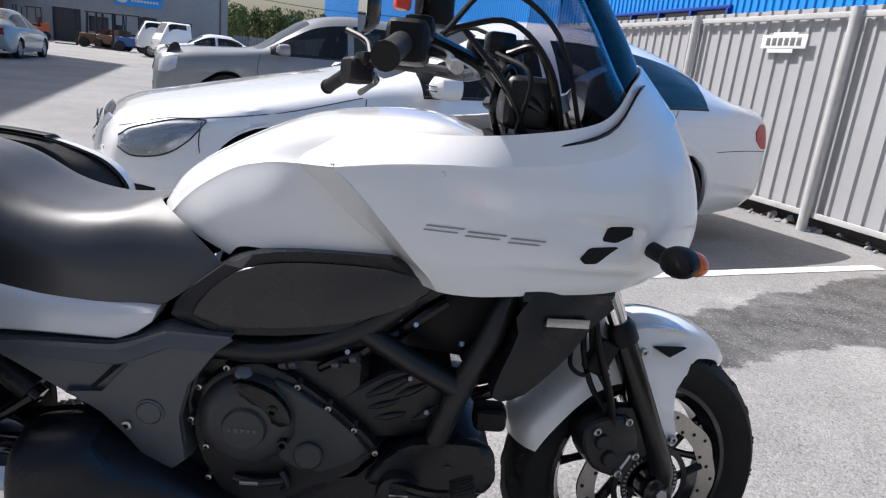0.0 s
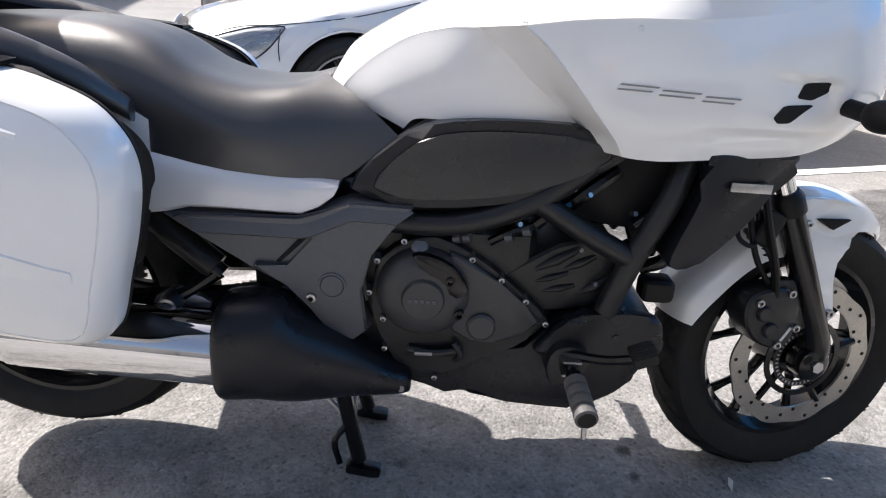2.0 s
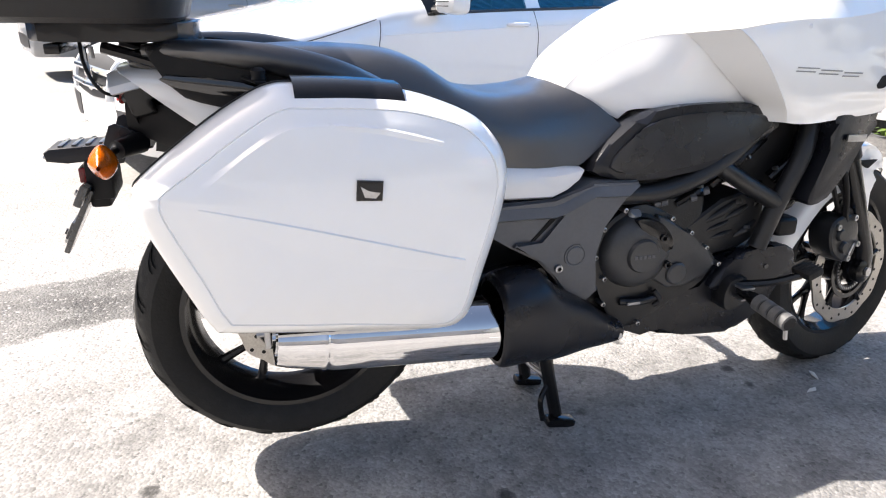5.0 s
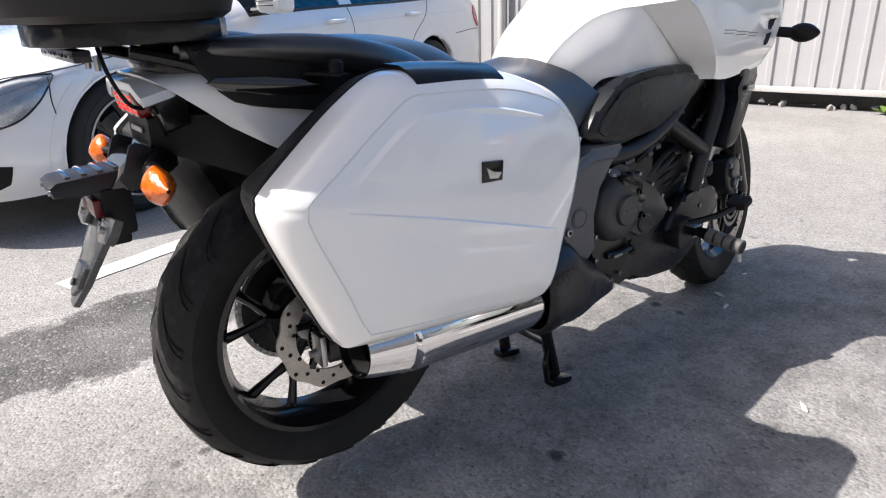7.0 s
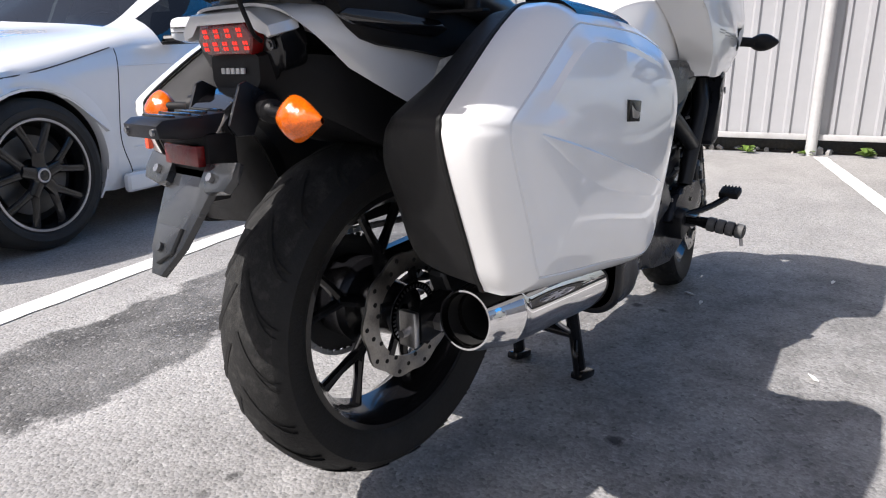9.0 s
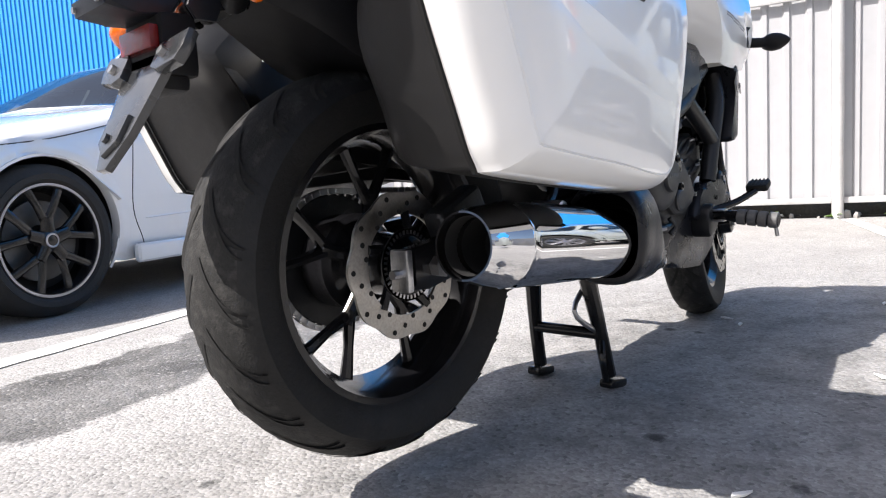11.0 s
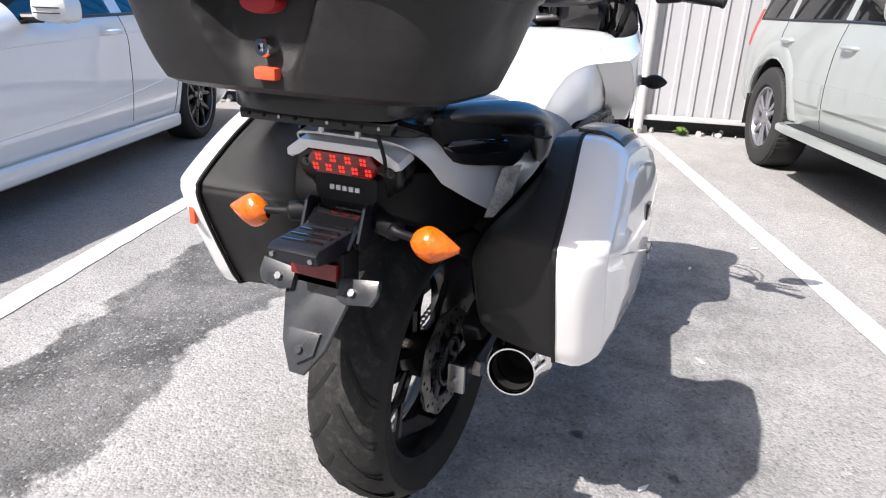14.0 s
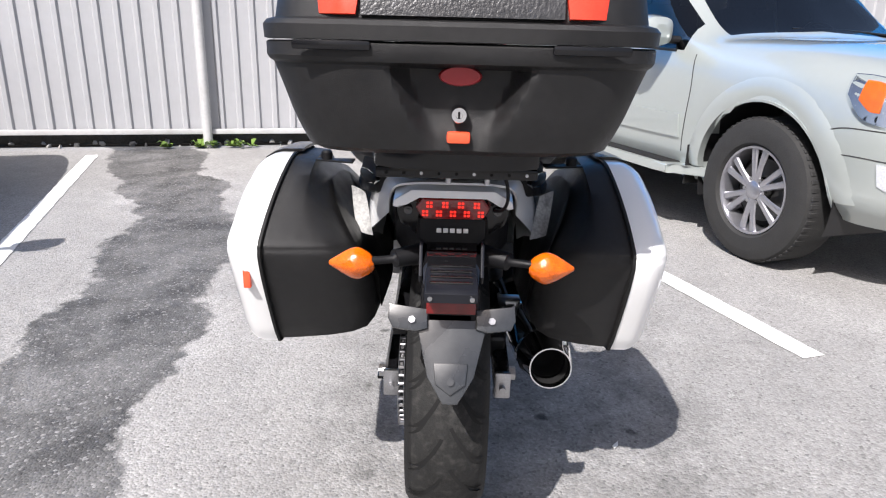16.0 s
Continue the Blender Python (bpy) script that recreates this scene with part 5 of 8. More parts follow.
part("carrier_base", bm, M_gloss, bike, "gloss black carrier base")
cowl = sheet("tail_cowl", tail, M_silver, "silver white tail cowl")
# scuffed plates added in a pale colour for the sunlit lower part of the cowl
M_sunlit_scuff = mat("scuffed sunlit cowl", (0.36, 0.36, 0.35), 0.5, 0.0, 0.5, 22, bump=0.5, bump_scale=90, dirt=((0.10, 0.10, 0.10), 0.7, 40))
for s in (-1, 1):
    sheet("tail_side_panel", [[(0.010, s * 0.160, 0.700), (0.015, s * 0.176, 0.702), (0.022, s * 0.194, 0.706)], [(0.022, s * 0.168, 0.740), (0.028, s * 0.184, 0.744), (0.036, s * 0.202, 0.748)], [(0.036, s * 0.178, 0.785), (0.042, s * 0.192, 0.790), (0.052, s * 0.208, 0.794)]], M_sunlit_scuff, "scuffed pale grey tail panel", both=False, t=0.003)
# grab rails with their inset pads; they part towards the front
def splay(bm, s):
    for v in bm.verts:
        v.co.y += s * min(0.062, max(0.0, 0.32 * (v.co.x + 0.125)))


for s in (-1, 1):
    G = []
    for x, y, z, w, h in ((-0.14, 0.10, 0.884, 0.016, 0.010), (-0.08, 0.132, 0.888, 0.026, 0.016), (0.02, 0.170, 0.882, 0.030, 0.022), (0.10, 0.190, 0.868, 0.030, 0.026), (0.18, 0.192, 0.844, 0.028, 0.028), (0.26, 0.178, 0.806, 0.024, 0.026), (0.32, 0.160, 0.762, 0.014, 0.018)):
        G.append([(x, s * y + w * math.cos(a), z + h * math.sin(a)) for a in np.linspace(0, math.tau, 14, endpoint=False)])
    bm = B()
    G = surface(G, 4, 1).tolist()
    V = grid_faces(bm, G, closed=True)
    for i in (0, len(G) - 1):
        bm.faces.new([V[i, j] for j in range(14)])
    grab = part("grab_rail", bm, M_seat, bike, "black grab rail")
    bm = B()
    plate(bm, smooth_outline([(-0.132, 0.893), (-0.120, 0.862), (-0.080, 0.812), (0.0, 0.797), (0.076, 0.788), (0.135, 0.811), (0.170, 0.838), (0.10, 0.868), (0.0, 0.890), (-0.08, 0.897)], 3), s * 0.094, s * 0.134, 0.014, seg=3)
    splay(bm, s)
    infill = part("rail_infill", bm, M_black, bike)
    bm = B()
    plate(bm, smooth_outline([(-0.105, 0.850), (0.028, 0.838), (0.024, 0.816), (-0.098, 0.830)], 2), s * 0.128, s * 0.1365, 0.003)
    splay(bm, s)
    part("rail_inlay", bm, M_inlay, infill, "gloss black inlay")
# tail lamp under a silver hood, with a black panel behind it
TAIL = Matrix.Translation((-0.19, 0, 0.82)) @ Matrix.Rotation(radians(-14), 4, "Y") @ Matrix.Translation((0.19, 0, -0.82))
M_lampred = mat("deep red lamp glass", (0.17, 0.004, 0.004), 0.06, 0, 0.6, 70, bump=0.7, bump_scale=160, coat=0.8)
M_led = mat("lit lamp cell", (0.8, 0.03, 0.02), 0.15, 0, 0.5, 90, emit=((1.0, 0.035, 0.02), 0.5))
bm = B()
plate(bm, [(-0.050, 0.834), (0.050, 0.834), (0.063, 0.816), (0.060, 0.808), (0.050, 0.793), (-0.050, 0.793), (-0.060, 0.808), (-0.063, 0.816)], -0.200, -0.15, 0.006, axis="X", seg=3)
place(bm, TAIL)
lamp = part("tail_lamp", bm, M_lampred, bike, "deep red tail lamp with nine lit cells")
for r_, n_ in ((0, 4), (1, 5)):
    for k in range(n_):
        for dz in (-0.0034, 0.0034):
            for dy in (-0.0030, 0.0030):
                bm = B()
                box(bm, (-0.2003, (k - (n_ - 1) / 2) * (0.0235 if r_ else 0.0265) + dy, 0.8225 - 0.0165 * r_ + dz), (0.0016, 0.0046, 0.0050), 0.0007, 1)
                place(bm, TAIL)
                part("lamp_cell", bm, M_led, lamp)
bm = B()
arch = [(0.070, 0.848), (0.100, 0.828), (0.102, 0.816), (0.092, 0.813), (0.080, 0.824), (0.058, 0.838)]
plate(bm, [(-y, z) for y, z in arch] + arch[::-1], -0.198, -0.150, 0.004, axis="X")
place(bm, TAIL)
part("lamp_hood", bm, M_silver, lamp, "silver lamp hood")
bm = B()
plate(bm, smooth_outline([(-0.096, 0.812), (-0.086, 0.826), (0.0, 0.830), (0.086, 0.826), (0.096, 0.812), (0.092, 0.775), (0.078, 0.766), (0.060, 0.762), (0.054, 0.735), (-0.054, 0.735), (-0.060, 0.762), (-0.078, 0.766), (-0.092, 0.775)], 2), -0.180, -0.140, 0.006, axis="X")
place(bm, TAIL)
panel = part("lamp_panel", bm, M_gloss, bike, "black lamp panel")
for s in (-1, 1):
    bm = B()
    cyl(bm, (-0.182, s * 0.077, 0.803), (-0.186, s * 0.077, 0.803), 0.0075, 14)
    cyl(bm, (-0.186, s * 0.077, 0.803), (-0.188, s * 0.077, 0.803), 0.004, 6)
    place(bm, TAIL)
    part("bolt", bm, M_bracket, panel)
# undertail, lamp housing and plate bracket
bm = B()
G = []
for x, z0, z1, w in ((-0.185, 0.745, 0.795, 0.056), (-0.16, 0.735, 0.80, 0.065), (-0.08, 0.70, 0.80, 0.10), (0.02, 0.655, 0.78, 0.115), (0.15, 0.64, 0.75, 0.12), (0.36, 0.62, 0.70, 0.12)):
    G.append([(x, w * a, z0 + (z1 - z0) * b) for a, b in ((-1, 0.9), (-1, 0.3), (-0.8, 0), (0.8, 0), (1, 0.3), (1, 0.9), (0.8, 1), (-0.8, 1))])
V = grid_faces(bm, surface(G, 3, 1).tolist(), closed=True)
bm.faces.new([V[0, j] for j in range(8)])
under = part("undertail", bm, M_black, bike, "black plastic undertail")
for k in range(5):
    bm = B()
    box(bm, (-0.188, (k - 2) * 0.0115, 0.772), (0.003, 0.0085, 0.008), 0.001)
    part("maker_bar", bm, M_bar, under)
bm = B()
G = []
for x, z, h, w in ((-0.150, 0.738, 0.024, 0.052), (-0.20, 0.724, 0.020, 0.050), (-0.23, 0.706, 0.020, 0.048), (-0.25, 0.682, 0.02, 0.046)):
    G.append([(x, w * a, z + h * b) for a, b in ((-1, 0.6), (-1, -0.8), (-0.9, -1), (0.9, -1), (1, -0.8), (1, 0.6), (0.85, 1), (-0.85, 1))])
V = grid_faces(bm, surface(G, 3, 1).tolist(), closed=True)
bm.faces.new([V[0, j] for j in range(8)])
housing = part("lamp_housing", bm, M_inlay, bike, "black plastic plate lamp arm")
bm = B()
plate(bm, [(-0.205, 0.724), (-0.318, 0.717), (-0.328, 0.710), (-0.325, 0.694), (-0.29, 0.691), (-0.21, 0.694)], -0.043, 0.043, 0.006)
plate_lamp = part("plate_lamp", bm, M_shell, housing, "black number plate lamp block")
for k in range(4):
    bm = B()
    box(bm, (-0.235 - 0.022 * k, 0, 0.7225 - 0.0014 * k), (0.008, 0.07, 0.006), 0.002)
    part("rib", bm, M_inlay, plate_lamp)
for s in (-1, 1):
    bm = B()
    plate(bm, [(-0.175, 0.745), (-0.206, 0.760), (-0.216, 0.756), (-0.236, 0.705), (-0.226, 0.690), (-0.20, 0.690)], s * 0.049, s * 0.055, 0.0022)
    part("arm_wing", bm, M_shell, housing)
    bm = B()
    cyl(bm, (-0.325, s * 0.033, 0.702), (-0.3295, s * 0.033, 0.702), 0.004, 8)
    part("screw", bm, M_steel, housing)
bm = B()
box(bm, (-0.245, 0, 0.66), (0.045, 0.10, 0.075), 0.01)
box(bm, (-0.25, 0, 0.632), (0.035, 0.085, 0.05), 0.008)
part("mudguard_root", bm, M_black, bike)
bm = B()
box(bm, (-0.272, -0.001, 0.668), (0.012, 0.082, 0.027), 0.003)
part("rear_reflector", bm, M_dred, bike, "dark red rear reflector")
tilt = Matrix.Translation((-0.268, -0.003, 0.63)) @ Matrix.Rotation(radians(28), 4, "Y")
bm = B()
plate(bm, [(-0.062, 0.018), (0.062, 0.018), (0.055, -0.012), (0.038, -0.085), (0.012, -0.128), (-0.012, -0.128), (-0.038, -0.085), (-0.055, -0.012)], -0.004, 0.006, 0.002, axis="X")
brk = part("plate_bracket", bm, M_bracket, bike, "bare grey number plate bracket", at=tilt)
for s in (-1, 1):
    bm = B()
    plate(bm, [(s * 0.040, 0.026), (s * 0.104, 0.034), (s * 0.106, 0.010), (s * 0.098, -0.006), (s * 0.060, -0.012), (s * 0.040, -0.006)], -0.014, 0.0, 0.004, axis="X")
    part("bracket_wing", bm, M_bracket, brk)
    bm = B()
    cyl(bm, (-0.014, s * 0.066, 0.008), (-0.020, s * 0.066, 0.008), 0.0062, 6)
    part("bolt", bm, M_steel, brk)
bm = B()
plate(bm, [(-0.028, -0.062), (0.028, -0.062), (0.025, -0.096), (0.0, -0.114), (-0.025, -0.096)], -0.010, 0.0, 0.003, axis="X")
part("bracket_pad", bm, M_bracket, brk)
bm = B()
cyl(bm, (-0.010, 0, -0.092), (-0.015, 0, -0.092), 0.006, 10)
part("bolt", bm, M_bracket, brk)
for s in (-1, 1):
    bm = B()
    G = []
    for u, ry, rz in ((0, 0.007, 0.009), (0.008, 0.015, 0.019), (0.025, 0.022, 0.0285), (0.040, 0.0215, 0.0265), (0.060, 0.013, 0.0150), (0.077, 0.003, 0.004)):
        G.append([(-0.212 + ry * math.copysign(abs(math.cos(a)) ** 1.3, math.cos(a)), s * (0.132 + u), 0.7165 + rz * math.copysign(abs(math.sin(a)) ** 1.3, math.sin(a))) for a in np.linspace(0, math.tau, 24, endpoint=False)])
    grid_faces(bm, surface(G, 3, 1).tolist(), closed=True)
    ind = part("rear_indicator", bm, M_amber, bike, "amber teardrop indicator", 50)
    bm = B()
    tube(bm, [(-0.17, s * 0.045, 0.725), (-0.19, s * 0.080, 0.724), (-0.200, s * 0.098, 0.7225), (-0.203, s * 0.102, 0.7225), (-0.213, s * 0.137, 0.722)], [0.020, 0.017, 0.016, 0.007, 0.007], 12, 2)
    part("indicator_stem", bm, M_black, ind)
    bm = B()
    G = []
    for u, ry, rz in ((0, 0.007, 0.009), (0.009, 0.021, 0.018), (0.029, 0.031, 0.025), (0.052, 0.027, 0.022), (0.072, 0.011, 0.010), (0.079, 0.002, 0.002)):
        G.append([(1.466 + ry * math.cos(a), s * (0.196 + u), 0.836 + rz * math.sin(a)) for a in np.linspace(0, math.tau, 20, endpoint=False)])
    grid_faces(bm, surface(G, 3, 1).tolist(), closed=True)
    fi = part("front_indicator", bm, M_black, bike, "black front indicator housing")
    bm = B()
    ball(bm, (1.490, s * 0.230, 0.835), 0.021, 14, (0.98, 1.3, 0.95))
    part("lens", bm, M_amber, fi, "amber lens")
    bm = B()
    cyl(bm, (1.436, s * 0.165, 0.840), (1.452, s * 0.212, 0.836), 0.014, 12)
    part("indicator_stem", bm, M_black, fi)

# cockpit: screen, bars, clamps, dash
screen = [
    [(1.345, 0.168, 1.032), (1.375, 0.138, 1.078), (1.405, 0.080, 1.106), (1.420, 0.0, 1.116)],
    [(1.296, 0.168, 1.060), (1.335, 0.135, 1.122), (1.372, 0.080, 1.157), (1.388, 0.0, 1.168)],
    [(1.250, 0.160, 1.103), (1.295, 0.130, 1.175), (1.330, 0.078, 1.215), (1.345, 0.0, 1.228)],
    [(1.240, 0.150, 1.160), (1.262, 0.122, 1.235), (1.290, 0.073, 1.275), (1.302, 0.0, 1.288)],
    [(1.240, 0.132, 1.215), (1.236, 0.108, 1.280), (1.252, 0.065, 1.330), (1.262, 0.0, 1.345)],
    [(1.222, 0.090, 1.290), (1.215, 0.070, 1.335), (1.222, 0.040, 1.365), (1.226, 0.0, 1.375)],
]
windscreen = sheet("windscreen", screen, M_screen, "smoked plastic windscreen", t=0.004, nu=5, nv=4)
tray = [
    [(1.15, 0, 0.955), (1.13, 0.10, 0.950), (1.10, 0.19, 0.955)],
    [(1.25, 0, 0.935), (1.24, 0.11, 0.935), (1.22, 0.195, 0.98)],
    [(1.36, 0, 0.98), (1.36, 0.10, 0.98), (1.335, 0.185, 1.02)],
    [(1.43, 0, 1.11), (1.42, 0.075, 1.10), (1.385, 0.15, 1.09)],
]
sheet("cockpit_tray", tray, M_black, "black cockpit lining", t=0.003)
bm = B()
G = []
for x, w, z0, z1 in ((1.325, 0.055, 1.02, 1.09), (1.335, 0.062, 1.01, 1.10), (1.37, 0.06, 1.0, 1.12), (1.40, 0.045, 1.0, 1.12)):
    G.append([(x, w * a, z0 + (z1 - z0) * b) for a, b in ((-1, 0.8), (-1, 0.2), (-0.8, 0), (0.8, 0), (1, 0.2), (1, 0.8), (0.8, 1), (-0.8, 1))])
V = grid_faces(bm, G, closed=True)
bm.faces.new([V[0, j] for j in range(8)])
part("instrument_panel", bm, M_gloss, bike, "black instrument panel")
bm = B()
box(bm, (1.225, 0, 1.030), (0.07, 0.235, 0.024), 0.010, 3, Matrix.Rotation(radians(26), 4, "Y"))
part("top_yoke", bm, M_gloss, bike)
bm = B()
tube(bm, [(1.262, 0, 0.93), (1.228, 0, 1.025)], 0.036, 18, 1)
part("steering_head", bm, M_gloss, bike)
for pts in ([(1.20, -0.05, 0.95), (1.165, -0.075, 1.03), (1.185, -0.06, 1.10), (1.215, -0.03, 1.06)], [(1.24, -0.07, 0.95), (1.20, -0.09, 1.04), (1.16, -0.09, 1.09), (1.15, -0.05, 1.10)], [(1.29, -0.06, 0.96), (1.265, -0.10, 1.05), (1.225, -0.10, 1.13), (1.18, -0.07, 1.12)], [(1.26, 0.05, 0.95), (1.22, 0.08, 1.05), (1.18, 0.07, 1.11)]):
    bm = B()
    tube(bm, pts, 0.0065, 8, 6)
    part("hose", bm, M_gloss, bike)
for s in (-1, 1):
    bm = B()
    tube(bm, [(1.225, s * 0.055, 1.03), (1.20, s * 0.055, 1.08), (1.165, s * 0.055, 1.118)], 0.016, 12)
    riser = part("bar_riser", bm, M_gloss, bike)
    bm = B()
    box(bm, (1.160, s * 0.055, 1.128), (0.05, 0.04, 0.045), 0.01)
    part("clamp", bm, M_gloss, riser)
BAR = Matrix.Translation((-0.078, 0, -0.045))
bm = B()
tube(bm, [(0.995, -0.405, 1.105), (1.02, -0.33, 1.125), (1.065, -0.24, 1.148), (1.165, -0.13, 1.138), (1.205, -0.06, 1.128), (1.212, 0, 1.127), (1.205, 0.06, 1.128), (1.165, 0.13, 1.138), (1.065, 0.24, 1.148), (1.02, 0.33, 1.125), (0.995, 0.405, 1.105)], 0.0115, 10, 5)
bars = part("handlebar", bm, M_gloss, bike, "black tubular handlebar")
for s in (-1, 1):
    bm = B()
    tube(bm, [(0.987, s * 0.425, 1.098), (0.990, s * 0.418, 1.100)], 0.0170, 14, 1)
    tube(bm, [(0.990, s * 0.418, 1.100), (1.022, s * 0.318, 1.126)], 0.0152, 14, 1)
    grip = part("grip", bm, M_rubber, bars, "black rubber grip")
    bm = B()
    box(bm, (1.038, s * 0.285, 1.132), (0.055, 0.07, 0.055), 0.015, 3, Matrix.Rotation(s * 0.3, 4, "Z"))
    box(bm, (1.055, s * 0.265, 1.155), (0.04, 0.05, 0.03), 0.01, 2, Matrix.Rotation(s * 0.3, 4, "Z"))
    part("switch_pod", bm, M_black, bars, "black switch housing")
    bm = B()
    tube(bm, [(1.065, s * 0.27, 1.128), (1.085, s * 0.31, 1.118), (1.075, s * 0.37, 1.104), (1.066, s * 0.435, 1.094)], [0.010, 0.007, 0.006, 0.008], 8)
    part("lever", bm, M_steel if s < 0 else M_gloss, bars, "hand lever")
    bm = B()
    tube(bm, [(1.06, s * 0.25, 1.165), (1.055, s * 0.29, 1.195), (1.02, s * 0.355, 1.220)], 0.007, 8)
    stem = part("mirror_stem", bm, M_gloss, bars)
    bm = B()
    G = []
    for d, k_ in ((0, 0.96), (0.006, 1.0), (0.02, 0.9), (0.035, 0.6), (0.04, 0.1)):
        G.append([(1.005 + d, s * 0.385 + k_ * dy, 1.235 + k_ * dz) for dy, dz in smooth_outline([(-0.085, 0.0), (-0.07, 0.042), (0.0, 0.052), (0.075, 0.045), (0.09, 0.0), (0.06, -0.045), (-0.05, -0.045)], 3)])
    grid_faces(bm, G, closed=True)
    mirror = part("mirror", bm, M_gloss, bike, "black rear view mirror")
    bm = B()
    vs = [bm.verts.new((1.0045, s * 0.385 + 0.95 * dy, 1.235 + 0.95 * dz)) for dy, dz in smooth_outline([(-0.085, 0.0), (-0.07, 0.042), (0.0, 0.052), (0.075, 0.045), (0.09, 0.0), (0.06, -0.045), (-0.05, -0.045)], 3)]
    bm.faces.new(vs)
    r = bmesh.ops.extrude_face_region(bm, geom=bm.faces[:])
    for v in [e for e in r["geom"] if isinstance(e, bmesh.types.BMVert)]:
        v.co.x += 0.002
    part("mirror_glass", bm, mat("mirror glass", (0.9, 0.9, 0.9), 0.02, 1.0, 0.01) if s < 0 else bpy.data.materials["mirror glass"], mirror, "silvered mirror glass")
bm = B()
lathe(bm, [(0.0, 1.168), (0.026, 1.168), (0.028, 1.172), (0.028, 1.205), (0.030, 1.207), (0.030, 1.217), (0.0, 1.219)], 20, "Z", (1.085, -0.21, 0))
res = part("brake_reservoir", bm, M_black, bars, "brake fluid reservoir")
bm = B()
box(bm, (1.03, -0.262, 1.185), (0.022, 0.022, 0.022), 0.006, 2)
part("kill_switch", bm, M_redglow, bars, "red kill switch")
for pts, r in (([(1.07, -0.25, 1.14), (1.16, -0.21, 1.16), (1.24, -0.15, 1.10), (1.29, -0.10, 0.98)], 0.0042), ([(1.06, -0.27, 1.13), (1.13, -0.24, 1.20), (1.24, -0.17, 1.15), (1.31, -0.12, 1.0)], 0.004), ([(1.05, 0.27, 1.13), (1.15, 0.20, 1.17), (1.25, 0.13, 1.09), (1.28, 0.08, 0.97)], 0.004), ([(1.09, -0.20, 1.15), (1.18, -0.16, 1.06), (1.22, -0.12, 0.98), (1.20, -0.08, 0.95)], 0.0045), ([(1.05, 0.29, 1.12), (1.14, 0.24, 1.10), (1.20, 0.16, 1.03), (1.23, 0.08, 0.96)], 0.0045), ([(1.16, -0.08, 1.12), (1.21, -0.14, 1.09), (1.20, -0.13, 1.0)], 0.004)):
    bm = B()
    tube(bm, pts, r, 8, 6)
    part("cable", bm, M_black, bike)
bm = B()
box(bm, (1.255, 0, 0.99), (0.10, 0.16, 0.05), 0.015)
box(bm, (1.225, -0.01, 1.045), (0.085, 0.15, 0.09), 0.02, 3)
box(bm, (1.30, -0.09, 0.985), (0.05, 0.05, 0.04), 0.01)
box(bm, (1.29, 0.10, 0.985), (0.06, 0.06, 0.04), 0.01)
cyl(bm, (1.23, 0, 1.04), (1.222, 0, 1.056), 0.02, 16)
part("fuse_block", bm, M_engine, bike)
for y in (-0.10, 0.10):
    bm = B()
    cyl(bm, (1.262, y, 1.025), (1.250, y, 1.05), 0.022, 14)
    part("fork_cap", bm, M_steel, bike)

# the steering is turned a little to the left
axis = Matrix.Translation((1.225, 0.030, 1.03)) @ Matrix.Rotation(radians(12), 4, Vector((-0.438, 0, 0.899))) @ Matrix.Translation((-1.225, 0, -1.03))
for o in bike.children:
    if o.name.split(".")[0] in ("front_wheel", "fork_leg", "fork_tube", "brake_caliper", "brake_hose", "hose_bracket", "front_mudguard", "top_yoke", "bar_riser", "handlebar", "mirror", "fork_cap"):
        if o.name.split(".")[0] in ("front_wheel", "fork_leg", "fork_tube", "brake_caliper", "brake_hose", "hose_bracket", "front_mudguard"):
            o.matrix_basis = Matrix.Translation((0, 0.024, 0)) @ o.matrix_basis
        o.matrix_basis = axis @ (BAR if o.name.split(".")[0] == "handlebar" else Matrix.Translation((-0.03, 0, -0.01)) if o.name.split(".")[0] == "mirror" else Matrix.Identity(4)) @ o.matrix_basis

# grooves of the tyres: long swept ones with short ones between, each a piece of its own;
# black strips laid on the tread, the shade of a cut groove put into their colour
def tread(w, r0, half, n):
    for short in (False, True):
        for s in (-1, 1):
            bm = B()
            rows = []
            for i in range(9):
                t = i / 8
                yy = s * half * (0.10 + 0.80 * t if not short else 0.42 + 0.46 * t)
                a = (0.46 * t - 0.20 * t * t) * (0.6 if short else 1.0)
                ang = math.asin(min(1, abs(yy) / half * math.sin(1.25)))
                r = r0 - half * 0.62 * (1 - math.cos(ang)) * 1.1 + 0.0011
                wd = (0.0105 if not short else 0.0075) * math.sin(math.pi * (0.10 + 0.80 * t)) ** 0.7
                rows.append([(r * math.cos(a + wd), yy - s * 0.003, r * math.sin(a + wd)), (r * math.cos(a - wd), yy + s * 0.003, r * math.sin(a - wd))])
            grid_faces(bm, rows)
            turn = math.tau * ((0.5 if short else 0.0) + (0.25 if s > 0 else 0.0)) / n
            first = part("tread_groove", bm, M_groove, w, at=Matrix.Rotation(-turn, 4, "Y"))
            for k in range(1, n):
                o = first.copy()
                scene.collection.objects.link(o)
                o.matrix_basis = Matrix.Rotation(-turn - math.tau * k / n, 4, "Y")


tread(rear, RR, 0.080, 21)
tread(front, FR, 0.060, 22)

